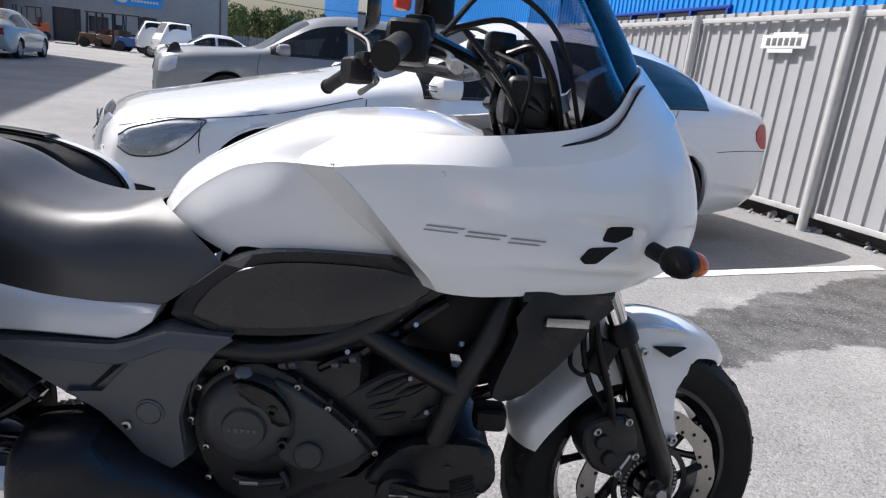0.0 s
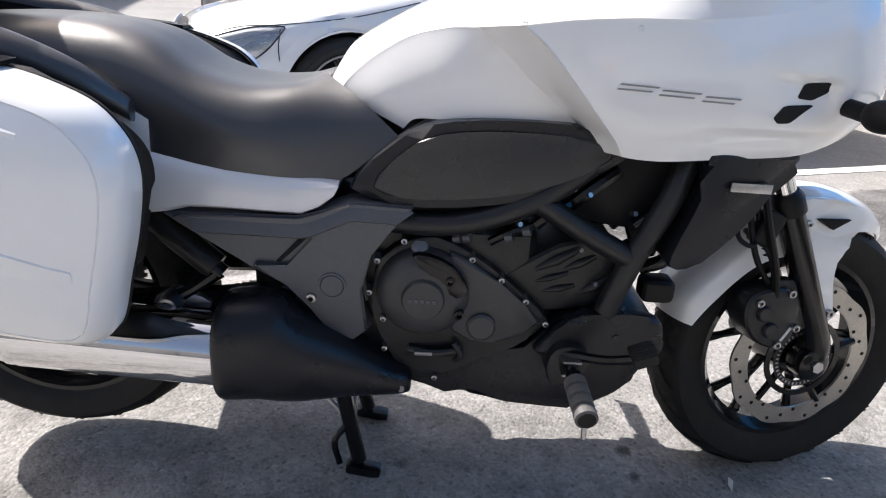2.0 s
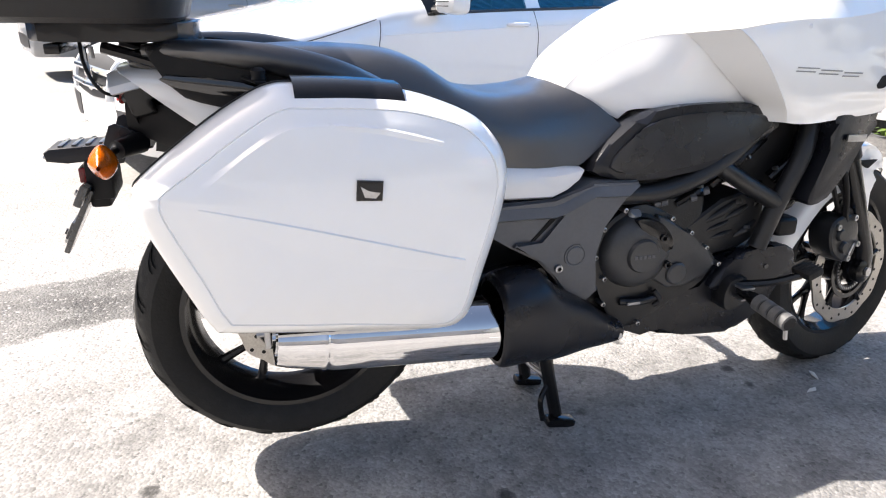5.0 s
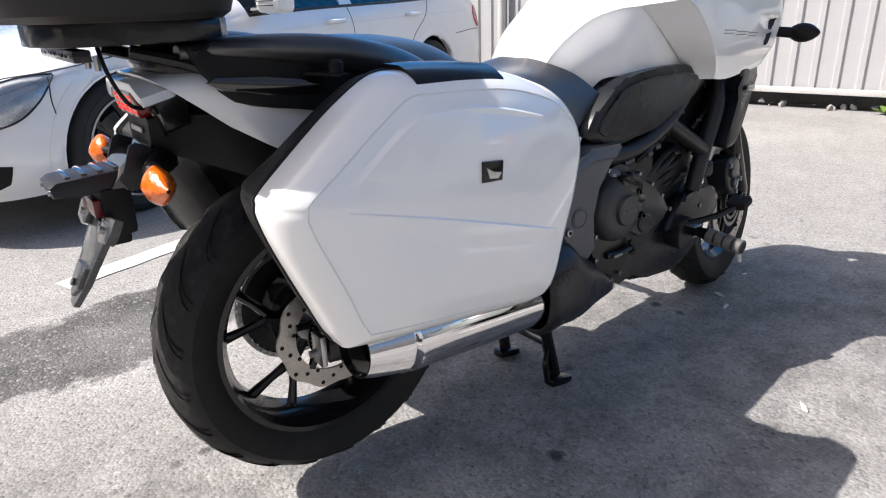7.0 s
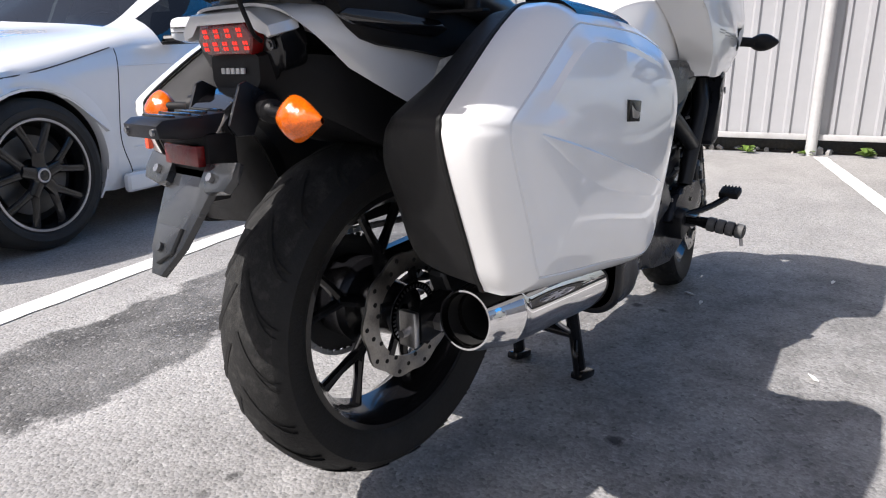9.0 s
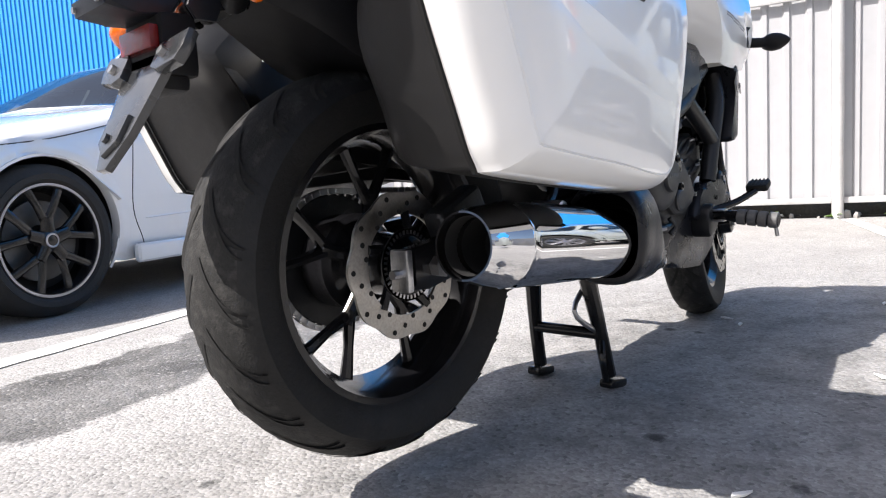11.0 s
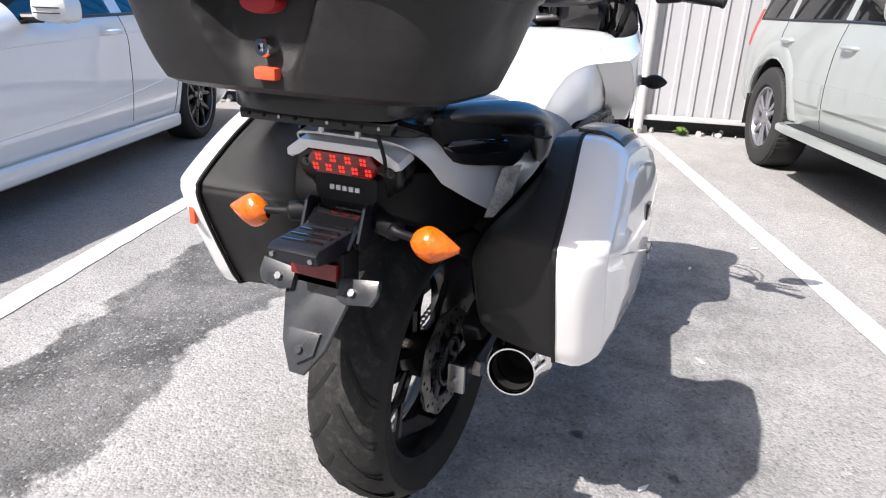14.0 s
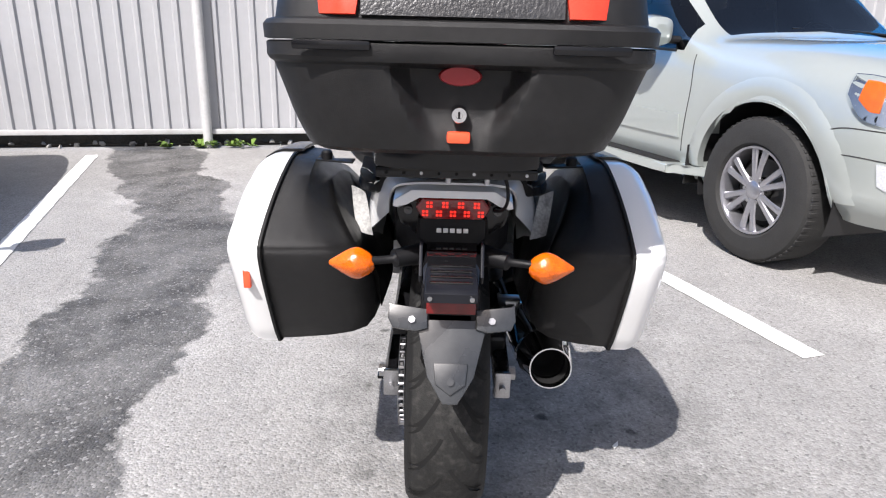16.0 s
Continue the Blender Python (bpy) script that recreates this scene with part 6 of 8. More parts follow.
# ---- top box on its rack ----
def ring_box(hw, x0, x1, z, dent=0.0, n=224, pw=4.5):
    """A rounded rectangle ring, with a hollow in the middle of the rear side."""
    pts = []
    cx, hx = (x0 + x1) / 2, (x1 - x0) / 2
    for k in range(n):
        a = math.tau * k / n
        c, s_ = math.cos(a), math.sin(a)
        q = (abs(c) ** pw + abs(s_) ** pw) ** (-1 / pw)
        x, y = cx + hx * c * q, 1.045 * hw * s_ * q
        if c < 0 and dent:
            d = abs(y)
            edge = 0.088 - 0.45 * (1.07 - z)
            k_ = min(1, max(0, (edge + 0.016 - d) / 0.031))
            x += dent * k_ * k_ * (3 - 2 * k_)
        pts.append((x, y, z))
    return pts


topbox = thing("top_box", Matrix.Translation((0, YC - 0.003, -0.016)), "black plastic top box with red reflectors, on the rear rack", "top box")
bm = B()
G = [ring_box(0.16, -0.31, -0.110, 0.944), ring_box(0.20, -0.345, -0.080, 0.945), ring_box(0.212, -0.362, -0.070, 0.953, 0.004), *[ring_box(*[float(np.interp(z, (0.975, 1.0, 1.04, 1.062), q)) for q in ((0.222, 0.232, 0.245, 0.253), (-0.372, -0.38, -0.388, -0.392), (-0.065, -0.055, -0.043, -0.037))], z, float(np.interp(z, (0.975, 1.0, 1.04), (0.014, 0.029, 0.034)))) for z in np.linspace(0.975, 1.062, 13)], ring_box(0.254, -0.393, -0.035, 1.066, 0.014), ring_box(0.259, -0.399, -0.030, 1.070), ring_box(0.262, -0.402, -0.027, 1.076), ring_box(0.262, -0.402, -0.027, 1.092), ring_box(0.259, -0.40, -0.030, 1.094)]
V = grid_faces(bm, G, closed=True)
bm.faces.new([V[0, j] for j in range(224)])
part("base", bm, M_case, topbox, "black textured base", 28)
bm = B()
G = [ring_box(0.259, -0.40, -0.030, 1.096), ring_box(0.264, -0.404, -0.025, 1.097), ring_box(0.265, -0.405, -0.024, 1.115), ring_box(0.260, -0.402, -0.028, 1.121), ring_box(0.250, -0.392, -0.035, 1.124), ring_box(0.245, -0.382, -0.040, 1.16), ring_box(0.232, -0.355, -0.050, 1.21), ring_box(0.19, -0.30, -0.080, 1.25), ring_box(0.10, -0.26, -0.130, 1.265)]
V = grid_faces(bm, G, closed=True)
bm.faces.new([V[len(G) - 1, j] for j in range(224)])
lid = part("lid", bm, M_case, topbox, "black box lid", 28)
for s in (-1, 1):
    bm = B()
    rows = []
    for z, x, y0, y1, in ((1.128, -0.397, 0.135, 0.215), (1.16, -0.390, 0.13, 0.213), (1.20, -0.372, 0.12, 0.200)):
        rows.append([(x + 0.05 * max(0, (y - 0.14) / 0.075) ** 2.2, s * y, z) for y in np.linspace(y0, y1, 8)])
    grid_faces(bm, rows)
    shell(bm, 0.01)
    part("reflector", bm, M_redglow, lid, "large red corner reflector")
M_weave = mat("carbon look panel", (0.03, 0.03, 0.032), 0.35, 0.2, 0.6, 60, bump=0.5, bump_scale=220)
bm = B()
rows = [[(x, y, z) for y in np.linspace(-0.128, 0.128, 6)] for z, x in ((1.127, -0.399), (1.16, -0.392), (1.20, -0.374))]
grid_faces(bm, rows)
shell(bm, 0.008)
part("carbon_panel", bm, M_weave, lid, "carbon look panel")
bm = B()
lathe(bm, [(0, -0.006), (0.026, -0.006), (0.029, 0.0), (0.029, 0.012)], 28, "X", (0, 0, 0))
place(bm, Matrix.Translation((-0.3695, 0, 1.054)) @ Matrix.Diagonal((1, 1, 0.45, 1)))
part("oval_badge", bm, mat("dark red badge", (0.32, 0.02, 0.025), 0.35), topbox, "dark red oval badge")
bm = B()
lathe(bm, [(0.0, -0.004), (0.0045, -0.004), (0.005, -0.010), (0.0100, -0.010), (0.0118, -0.007), (0.0122, 0.02)], 24, "X", (-0.362, 0, 1.003))
lock = part("lock", bm, M_chrome, topbox, "round chrome lock")
bm = B()
box(bm, (-0.3655, 0, 1.003), (0.004, 0.003, 0.011), 0.001)
part("keyhole", bm, M_dark, lock)
bm = B()
box(bm, (-0.360, 0, 0.972), (0.020, 0.033, 0.016), 0.005, 2)
part("release_button", bm, M_refl, topbox, "bright orange red release button")
for s in (-1, 1):
    bm = B()
    box(bm, (-0.404, s * 0.165, 1.090), (0.008, 0.10, 0.012), 0.004, 2)
    part("seam_tab", bm, M_gloss, topbox)
bm = B()
plate(bm, smooth_outline([(-0.30, -0.10), (-0.30, 0.10), (-0.22, 0.13), (-0.08, 0.12), (-0.05, 0.0), (-0.08, -0.12), (-0.22, -0.13)], 3), 0.915, 0.946, 0.004, axis="Z")
rack = part("rack", bm, M_gloss, topbox, "black steel rack plate")
for x in (-0.265, -0.06):
    bm = B()
    box(bm, (x, 0, 0.904), (0.022, 0.25, 0.016), 0.003)
    bar = part("rack_bar", bm, M_gloss, topbox, "black perforated steel bar")
    for k in range(9):
        bm = B()
        cyl(bm, (x - 0.0115, -0.108 + 0.027 * k, 0.904), (x - 0.0125, -0.108 + 0.027 * k, 0.904), 0.0026, 8)
        part("hole", bm, M_steel if k % 3 == 0 else M_dark, bar)
for y in (-0.05, 0.012):
    bm = B()
    cyl(bm, (-0.235, y, 0.880), (-0.235, y, 0.900), 0.0045, 8)
    part("rack_bolt", bm, M_steel, topbox)
for s in (-1, 1):
    bm = B()
    tube(bm, [(-0.20, s * 0.09, 0.905), (-0.13, s * 0.10, 0.885), (-0.10, s * 0.105, 0.87)], 0.010, 8)
    part("rack_leg", bm, M_gloss, topbox)
bm = B()
tube(bm, [(-0.235, -0.070, 0.912), (-0.232, -0.082, 0.882), (-0.222, -0.086, 0.852), (-0.208, -0.080, 0.832), (-0.190, -0.068, 0.825)], 0.003, 8, 6)
part("lamp_cable", bm, M_black, topbox)
# ---- parked cars ----
M_trim = mat("black car trim", (0.012, 0.012, 0.013), 0.45, 0, 0.2, 10)
M_cabin = mat("dark car cabin", (0.03, 0.03, 0.032), 0.8, 0, 0.3, 6)
M_gap = mat("panel gap", (0.03, 0.03, 0.03), 0.8)


M_cardisc = mat("dull brake disc", (0.10, 0.10, 0.10), 0.5, 0.8)


def road_wheel(car, x, y, r, width, rim_r, style, steer=0.0):
    s = 1 if y > 0 else -1
    w = new("wheel")
    w.parent = car
    w.matrix_basis = Matrix.Translation((x, y, r)) @ Matrix.Rotation(radians(steer), 4, "Z")
    h = width / 2
    bm = B()
    lathe(bm, [(rim_r, -h * 0.8), (rim_r + 0.02, -h), ((rim_r + r) / 2, -h * 1.04), (r - 0.045, -h * 1.0), (r - 0.018, -h * 0.93), (r - 0.004, -h * 0.78), (r, -h * 0.5), (r, h * 0.5), (r - 0.004, h * 0.78), (r - 0.018, h * 0.93), (r - 0.045, h * 1.0), ((rim_r + r) / 2, h * 1.04), (rim_r + 0.02, h), (rim_r, h * 0.8)], 64)
    tyre = part("tyre", bm, M_cartyre, w, "black road tyre")
    if style == "suv":
        for k in range(60):
            a = math.tau * k / 60
            bm2 = B()
            box(bm2, ((r - 0.0045) * math.cos(a), s * h * 0.62, (r - 0.0045) * math.sin(a)), (0.010, h * 0.42, 0.024), 0.003, 1, Matrix.Rotation(-a, 4, "Y"))
            part("tread_block", bm2, M_cartyre, tyre)
    lip = M_alloy
    bm = B()
    lathe(bm, [(rim_r + 0.004, s * h * 0.80), (rim_r + 0.002, s * h * 0.90), (rim_r - 0.010, s * h * 0.90), (rim_r - 0.016, s * h * 0.78), (rim_r - 0.03, s * h * 0.4), (rim_r - 0.03, -s * h * 0.7)], 64)
    rim = part("rim", bm, lip if style != "black" else M_rim, w, "silver alloy rim" if style != "black" else "black alloy rim")
    if style == "black":
        bm = B()
        lathe(bm, [(rim_r + 0.005, s * h * 0.86), (rim_r + 0.004, s * h * 0.93), (rim_r - 0.006, s * h * 0.93), (rim_r - 0.008, s * h * 0.86)], 64)
        part("rim_edge", bm, M_alloy, rim, "bright rim edge")
    bm = B()
    lathe(bm, [(0, s * h * 0.1), (rim_r - 0.02, s * h * 0.1)], 48)
    part("wheel_back", bm, M_dark, w)
    bm = B()
    lathe(bm, [(0.07, s * h * 0.2), (rim_r * 0.72, s * h * 0.2), (rim_r * 0.72, s * h * 0.3), (0.07, s * h * 0.3)], 48)
    part("brake_disc", bm, M_cardisc, w)
    n = 5 if style == "black" else 6
    y1 = s * h * 0.72
    for k in range(n):
        a = math.tau * k / n + (math.pi / 6 if style == "suv" else 0.3)
        paint = lip if style != "black" else M_rim
        if style == "black":
            root = rim_r * 0.42
            bm = B()
            tube(bm, [(0.03 * math.cos(a), y1, 0.03 * math.sin(a)), (root * math.cos(a), y1 + s * 0.006, root * math.sin(a))], [0.034, 0.030], 8, 1)
            place(bm, Matrix.Translation((0, y1, 0)) @ Matrix.Diagonal((1, 0.6, 1, 1)) @ Matrix.Translation((0, -y1, 0)))
            part("spoke_stem", bm, paint, rim)
        for o in (-1, 1):
            bm = B()
            wide = 0.33 if style == "black" else 0.175
            r0, q0 = (rim_r * 0.36, 0.10) if style == "black" else (0.045, 0.14)
            p0 = (r0 * math.cos(a + o * q0), y1 * 0.98, r0 * math.sin(a + o * q0))
            p1 = ((rim_r - 0.010) * math.cos(a + o * wide), y1, (rim_r - 0.010) * math.sin(a + o * wide))
            pm = tuple((Vector(p0) * 0.5 + Vector(p1) * 0.5) + Vector((0, s * 0.008, 0)))
            tube(bm, [p0, pm, p1], [0.022, 0.018, 0.022] if style == "black" else [0.019, 0.017, 0.022], 8, 4)
            place(bm, Matrix.Translation((0, y1, 0)) @ Matrix.Diagonal((1, 0.6, 1, 1)) @ Matrix.Translation((0, -y1, 0)))
            part("spoke", bm, paint, rim)
    bm = B()
    lathe(bm, [(0, y1 + s * 0.022), (0.03, y1 + s * 0.022), (0.05, y1 + s * 0.012), (0.062, y1 - s * 0.02)], 28)
    part("hub", bm, lip if style != "black" else M_rim, rim)
    if style == "black":
        bm = B()
        lathe(bm, [(0.024, y1 + s * 0.024), (0.030, y1 + s * 0.025), (0.033, y1 + s * 0.022)], 28)
        part("hub_ring", bm, M_alloy, rim)
    else:
        for k in range(6):
            a = math.tau * k / 6
            bm = B()
            cyl(bm, (0.068 * math.cos(a), y1 - s * 0.01, 0.068 * math.sin(a)), (0.068 * math.cos(a), y1 + s * 0.008, 0.068 * math.sin(a)), 0.011, 8)
            part("wheel_nut", bm, M_steel, rim)
    return w


class CarBody:
    """A car's outer skin, lofted through half sections from the nose to the tail."""

    def __init__(self, car, stations, arches, paint, glass_sides, glass_front, glass_rear, nu=7, nv=5):
        self.car, self.paint = car, paint
        ctrl = [[(x, y, z) for y, z in sec] for x, sec in stations]
        G = surface(ctrl, nu, nv)
        G[:, 0, 1] = 0.0
        caps = []
        for row, d in ((G[0], 1), (G[-1], -1)):      # close the nose and the tail
            caps.append([np.array([row[:, 0] + d * 0.012 * (1 - k), row[:, 1] * k, row[:, 2]]).T for k in (0.0, 0.5, 0.85)])
        G = np.concatenate([np.array(caps[0]), G, np.array(caps[1][::-1])])
        for ax, az, ar in arches:            # draw the skin onto the rim of the wheel openings
            for i in range(G.shape[0]):
                for j in range(2 * nv, G.shape[1]):
                    dx, dz = G[i, j, 0] - ax, G[i, j, 2] - az
                    d = math.hypot(dx, dz)
                    if 0.80 * ar < d < 1.14 * ar and d > 0:
                        G[i, j, 0], G[i, j, 2] = ax + dx / d * ar, az + dz / d * ar
        self.G, self.nv = G, nv

        def in_arch(c):
            return any(math.hypot(c[0] - ax, c[2] - az) < ar * 0.985 for ax, az, ar in arches)

        def zone(i, j, c):
            x = c[0]
            if j >= 2 * nv and in_arch(c):
                return "hole"
            if nv + 1 <= j < 2 * nv - 0 and any(a > x > b for a, b in glass_sides):
                return "side"
            if j < nv and glass_front[0] > x > glass_front[1]:
                return "front"
            if j < nv and glass_rear[0] > x > glass_rear[1]:
                return "rear"
            return "skin"
        full = B()
        grid_faces(full, G)
        mirror_y(full)
        self.bvh = BVHTree.FromBMesh(full)
        full.free()
        bm = B()
        grid_faces(bm, G, keep=lambda i, j, c: zone(i, j, c) == "skin")
        mirror_y(bm)
        weld(bm, 0.0015)
        shell(bm, 0.012)
        self.skin = part("body", bm, paint, car, angle=32)
        for s in (1, -1):
            for a, b in glass_sides:
                bm = B()
                grid_faces(bm, G * np.array((1, s, 1)), keep=lambda i, j, c: zone(i, j, c * np.array((1, s, 1))) == "side" and a > c[0] > b)
                if bm.faces:
                    part("side_window", bm, M_glass, car, "tinted side window")
                else:
                    bm.free()
        for nm, z in (("windscreen", "front"), ("rear_window", "rear")):
            bm = B()
            grid_faces(bm, G, keep=lambda i, j, c: zone(i, j, c) == z)
            mirror_y(bm)
            weld(bm, 0.0015)
            if bm.faces:
                part(nm, bm, M_wind, car, "tinted glass")
            else:
                bm.free()
        for ax, az, ar in arches:            # dark liners
            for s in (1, -1):
                bm = B()
                lathe(bm, [(ar + 0.01, s * 0.93 * G[:, :, 1].max()), (ar + 0.015, s * 0.5), (0.0, s * 0.5)], 40, "Y", (ax, 0, az), -0.3, math.pi + 0.3)
                part("arch_liner", bm, M_trim, car)

    def ray(self, p, d):
        d = Vector(d)
        loc, nor, k, dist = self.bvh.ray_cast(Vector(p), d)
        return loc

    def side(self, x, z, s=1):
        return self.ray((x, s * 3, z), (0, -s, 0))

    def patch(self, name, top, bot, material, label="", s=1, lift=0.006, n=14, m=5, face="side", parent=None, thick=0.01):
        """A panel laid on the skin between two lines. side: lines of (x, z); front or rear: lines of (y, z)."""
        T, Bt = crom(top, n) if len(top) > 2 else np.linspace(top[0], top[1], n), crom(bot, n) if len(bot) > 2 else np.linspace(bot[0], bot[1], n)
        k = 24
        T = np.array([T[int(i)] for i in np.linspace(0, len(T) - 1, k)])
        Bt = np.array([Bt[int(i)] for i in np.linspace(0, len(Bt) - 1, k)])
        rows = []
        for i in range(k):
            row = []
            for q in np.linspace(0, 1, m):
                a, z = T[i] * (1 - q) + Bt[i] * q
                if face == "side":
                    p = self.ray((a, s * 3, z), (0, -s, 0))
                    off = Vector((0, s * lift, 0))
                else:
                    f = 1 if face == "front" else -1
                    p = self.ray((f * 5, a, z), (-f, 0, 0))
                    off = Vector((f * lift, 0, 0))
                if p is None:
                    row = None
                    break
                row.append(tuple(p + off))
            if row:
                rows.append(row)
        bm = B()
        grid_faces(bm, rows)
        if thick:
            shell(bm, thick)
        return part(name, bm, material, parent or self.car, label, 40)

    def line(self, name, pts, material, r=0.004, s=1, lift=0.0, face="side", steps=6):
        P = crom(pts, steps) if len(pts) > 2 else np.linspace(pts[0], pts[1], 12)
        out = []
        for a, z in P:
            if face == "side":
                p = self.ray((a, s * 3, z), (0, -s, 0))
                q = Vector((0, s * lift, 0))
            elif face == "top":
                p = self.ray((a, z, 4), (0, 0, -1))
                q = Vector((0, 0, lift))
            else:
                f = 1 if face == "front" else -1
                p = self.ray((f * 5, a, z), (-f, 0, 0))
                q = Vector((f * lift, 0, 0))
            if p is not None:
                out.append(tuple(p + q))
        if len(out) < 2:
            return None
        bm = B()
        tube(bm, out, r, 6, 1)
        return part(name, bm, material, self.car)


def cabin(car, x_front, x_rear, floor, belt, w):
    for x, wide, nm in ((x_front, 0.5, "front_seat"), (x_rear, 1.2, "rear_seat")):
        for y in ((-0.37, 0.37) if wide < 1 else (0,)):
            bm = B()
            box(bm, (x, y, floor + 0.25), (0.5, wide, 0.18), 0.06)
            box(bm, (x - 0.28, y, floor + 0.55), (0.14, wide, 0.62), 0.05, 2, Matrix.Rotation(radians(-14), 4, "Y"))
            if wide < 1:
                box(bm, (x - 0.38, y, floor + 0.93), (0.09, 0.26, 0.17), 0.03)
            part(nm, bm, M_cabin, car)
    bm = B()
    box(bm, (x_front + 0.75, 0, belt - 0.14), (0.45, w * 1.7, 0.20), 0.06)
    part("dashboard", bm, M_cabin, car)
    bm = B()
    box(bm, ((x_front + x_rear) / 2, 0, floor), (x_front - x_rear + 1.6, w * 1.7, 0.06))
    part("cabin_floor", bm, M_cabin, car)
    bm = B()
    for k in range(24):
        a, b = math.tau * k / 24, math.tau * (k + 1) / 24
        cyl(bm, (0, 0.18 * math.cos(a), 0.18 * math.sin(a)), (0, 0.18 * math.cos(b), 0.18 * math.sin(b)), 0.014, 6)
    place(bm, Matrix.Translation((x_front + 0.45, 0.37, belt + 0.0)) @ Matrix.Rotation(radians(-25), 4, "Y"))
    part("steering_wheel", bm, M_trim, car)


def side_mirror(body, x, z, s, paint, out=0.19, size=(0.10, 0.20, 0.14)):
    p = body.side(x, z - 0.04, s) or Vector((x, s * 0.85, z))
    bm = B()
    G = []
    for d, k in ((-0.5, 0.80), (-0.42, 0.97), (-0.1, 1.0), (0.3, 0.85), (0.5, 0.4)):
        G.append([(p.x + d * size[0] * 1.6, p.y + s * (out - 0.03) + k * size[1] / 2 * (math.copysign(abs(math.cos(a)) ** 0.6, math.cos(a))), z + k * size[2] / 2 * (math.copysign(abs(math.sin(a)) ** 0.6, math.sin(a)))) for a in np.linspace(0, math.tau, 24, endpoint=False)])
    V = grid_faces(bm, G, closed=True)
    bm.faces.new([V[4, j] for j in range(24)])
    m = part("door_mirror", bm, paint, body.car, "painted door mirror")
    bm = B()
    vs = [bm.verts.new((p.x - 0.485 * size[0] * 1.6, y, zz)) for _, y, zz in G[0]]
    bm.faces.new(vs)
    part("mirror_glass", bm, bpy.data.materials["mirror glass"], m)
    bm = B()
    cyl(bm, (p.x, p.y - s * 0.02, z - 0.05), (p.x, p.y + s * out * 0.5, z - 0.045), 0.024, 10)
    part("mirror_foot", bm, M_trim, m)
    return m


def handle(body, x, z, s, material=None):
    p = body.side(x, z, s)
    bm = B()
    tube(bm, [(x + 0.10, p.y - s * 0.004, z), (x + 0.06, p.y + s * 0.030, z + 0.002), (x - 0.06, p.y + s * 0.032, z + 0.004), (x - 0.10, p.y - s * 0.004, z + 0.004)], [0.011, 0.014, 0.014, 0.011], 8, 4)
    h = part("door_handle", bm, material or body.paint, body.car)
    bm = B()
    ball(bm, (x - 0.0, p.y - s * 0.004, z - 0.005), 0.055, 14, (1.3, 0.12, 0.62))
    part("handle_cup", bm, body.paint, h)


def sec(z0, w1, z1, w2, z2, w3=0.925, z3=0.62, w4=0.905, z4=0.34, w5=0.86, z5=0.20):
    return [(0, z0), (w1, z1), (w2, z2), (w3, z3), (w4, z4), (w5, z5)]


# white saloon, nose towards the lane
saloon = thing("white_saloon", pose(1.322, 5.210, 0, 0, 0, 202) @ Matrix.Scale(0.99, 4), "white saloon car with black alloy wheels, parked", "car")
st = [
    (2.275, sec(0.60, 0.30, 0.60, 0.50, 0.56, 0.58, 0.45, 0.55, 0.32, 0.45, 0.26)),
    (2.25, sec(0.69, 0.38, 0.685, 0.62, 0.63, 0.70, 0.47, 0.68, 0.30, 0.56, 0.22)),
    (2.18, sec(0.765, 0.46, 0.755, 0.73, 0.685, 0.80, 0.50, 0.78, 0.31, 0.66, 0.20)),
    (2.02, sec(0.83, 0.55, 0.815, 0.82, 0.735, 0.885, 0.54, 0.86, 0.32, 0.78, 0.19)),
    (1.78, sec(0.885, 0.62, 0.865, 0.87, 0.785, 0.915, 0.58, 0.895, 0.33, 0.84, 0.19)),
    (1.44, sec(0.935, 0.66, 0.910, 0.890, 0.83, 0.926, 0.61, 0.91, 0.35, 0.86, 0.19)),
    (1.10, sec(0.975, 0.68, 0.950, 0.895, 0.870, 0.926, 0.63, 0.905, 0.35, 0.865, 0.19)),
    (0.84, sec(1.005, 0.69, 0.980, 0.895, 0.895, 0.925, 0.64)),
    (0.66, sec(1.105, 0.67, 1.030, 0.895, 0.905, 0.925, 0.64)),
    (0.35, sec(1.275, 0.62, 1.195, 0.893, 0.920, 0.925, 0.65)),
    (0.02, sec(1.405, 0.565, 1.345, 0.892, 0.935, 0.925, 0.65)),
    (-0.40, sec(1.462, 0.545, 1.410, 0.890, 0.950, 0.925, 0.66)),
    (-0.95, sec(1.455, 0.540, 1.405, 0.885, 0.965, 0.925, 0.67)),
    (-1.40, sec(1.395, 0.545, 1.340, 0.880, 0.980, 0.925, 0.68)),
    (-1.75, sec(1.285, 0.560, 1.225, 0.868, 0.990, 0.92, 0.68)),
    (-2.05, sec(1.145, 0.590, 1.105, 0.850, 0.985, 0.905, 0.68, 0.89, 0.36, 0.83, 0.22)),
    (-2.35, sec(1.075, 0.610, 1.050, 0.815, 0.955, 0.875, 0.68, 0.86, 0.38, 0.79, 0.25)),
    (-2.54, sec(1.045, 0.58, 1.020, 0.760, 0.920, 0.82, 0.66, 0.81, 0.40, 0.72, 0.28)),
    (-2.61, sec(0.90, 0.52, 0.885, 0.66, 0.82, 0.73, 0.62, 0.72, 0.42, 0.64, 0.32)),
    (-2.62, sec(0.80, 0.40, 0.79, 0.55, 0.75, 0.62, 0.60, 0.62, 0.45, 0.52, 0.36)),
]
st = [(x if x > -1.8 else -1.8 + (x + 1.8) * 0.88, q) for x, q in st]
st = [(x, [(y, z - 0.080 * min(1.0, max(0.0, (x - 0.84) / 0.9)) * (1.0 if k < 2 else 0.7 if k == 2 else 0.0)) for k, (y, z) in enumerate(q)]) for x, q in st]
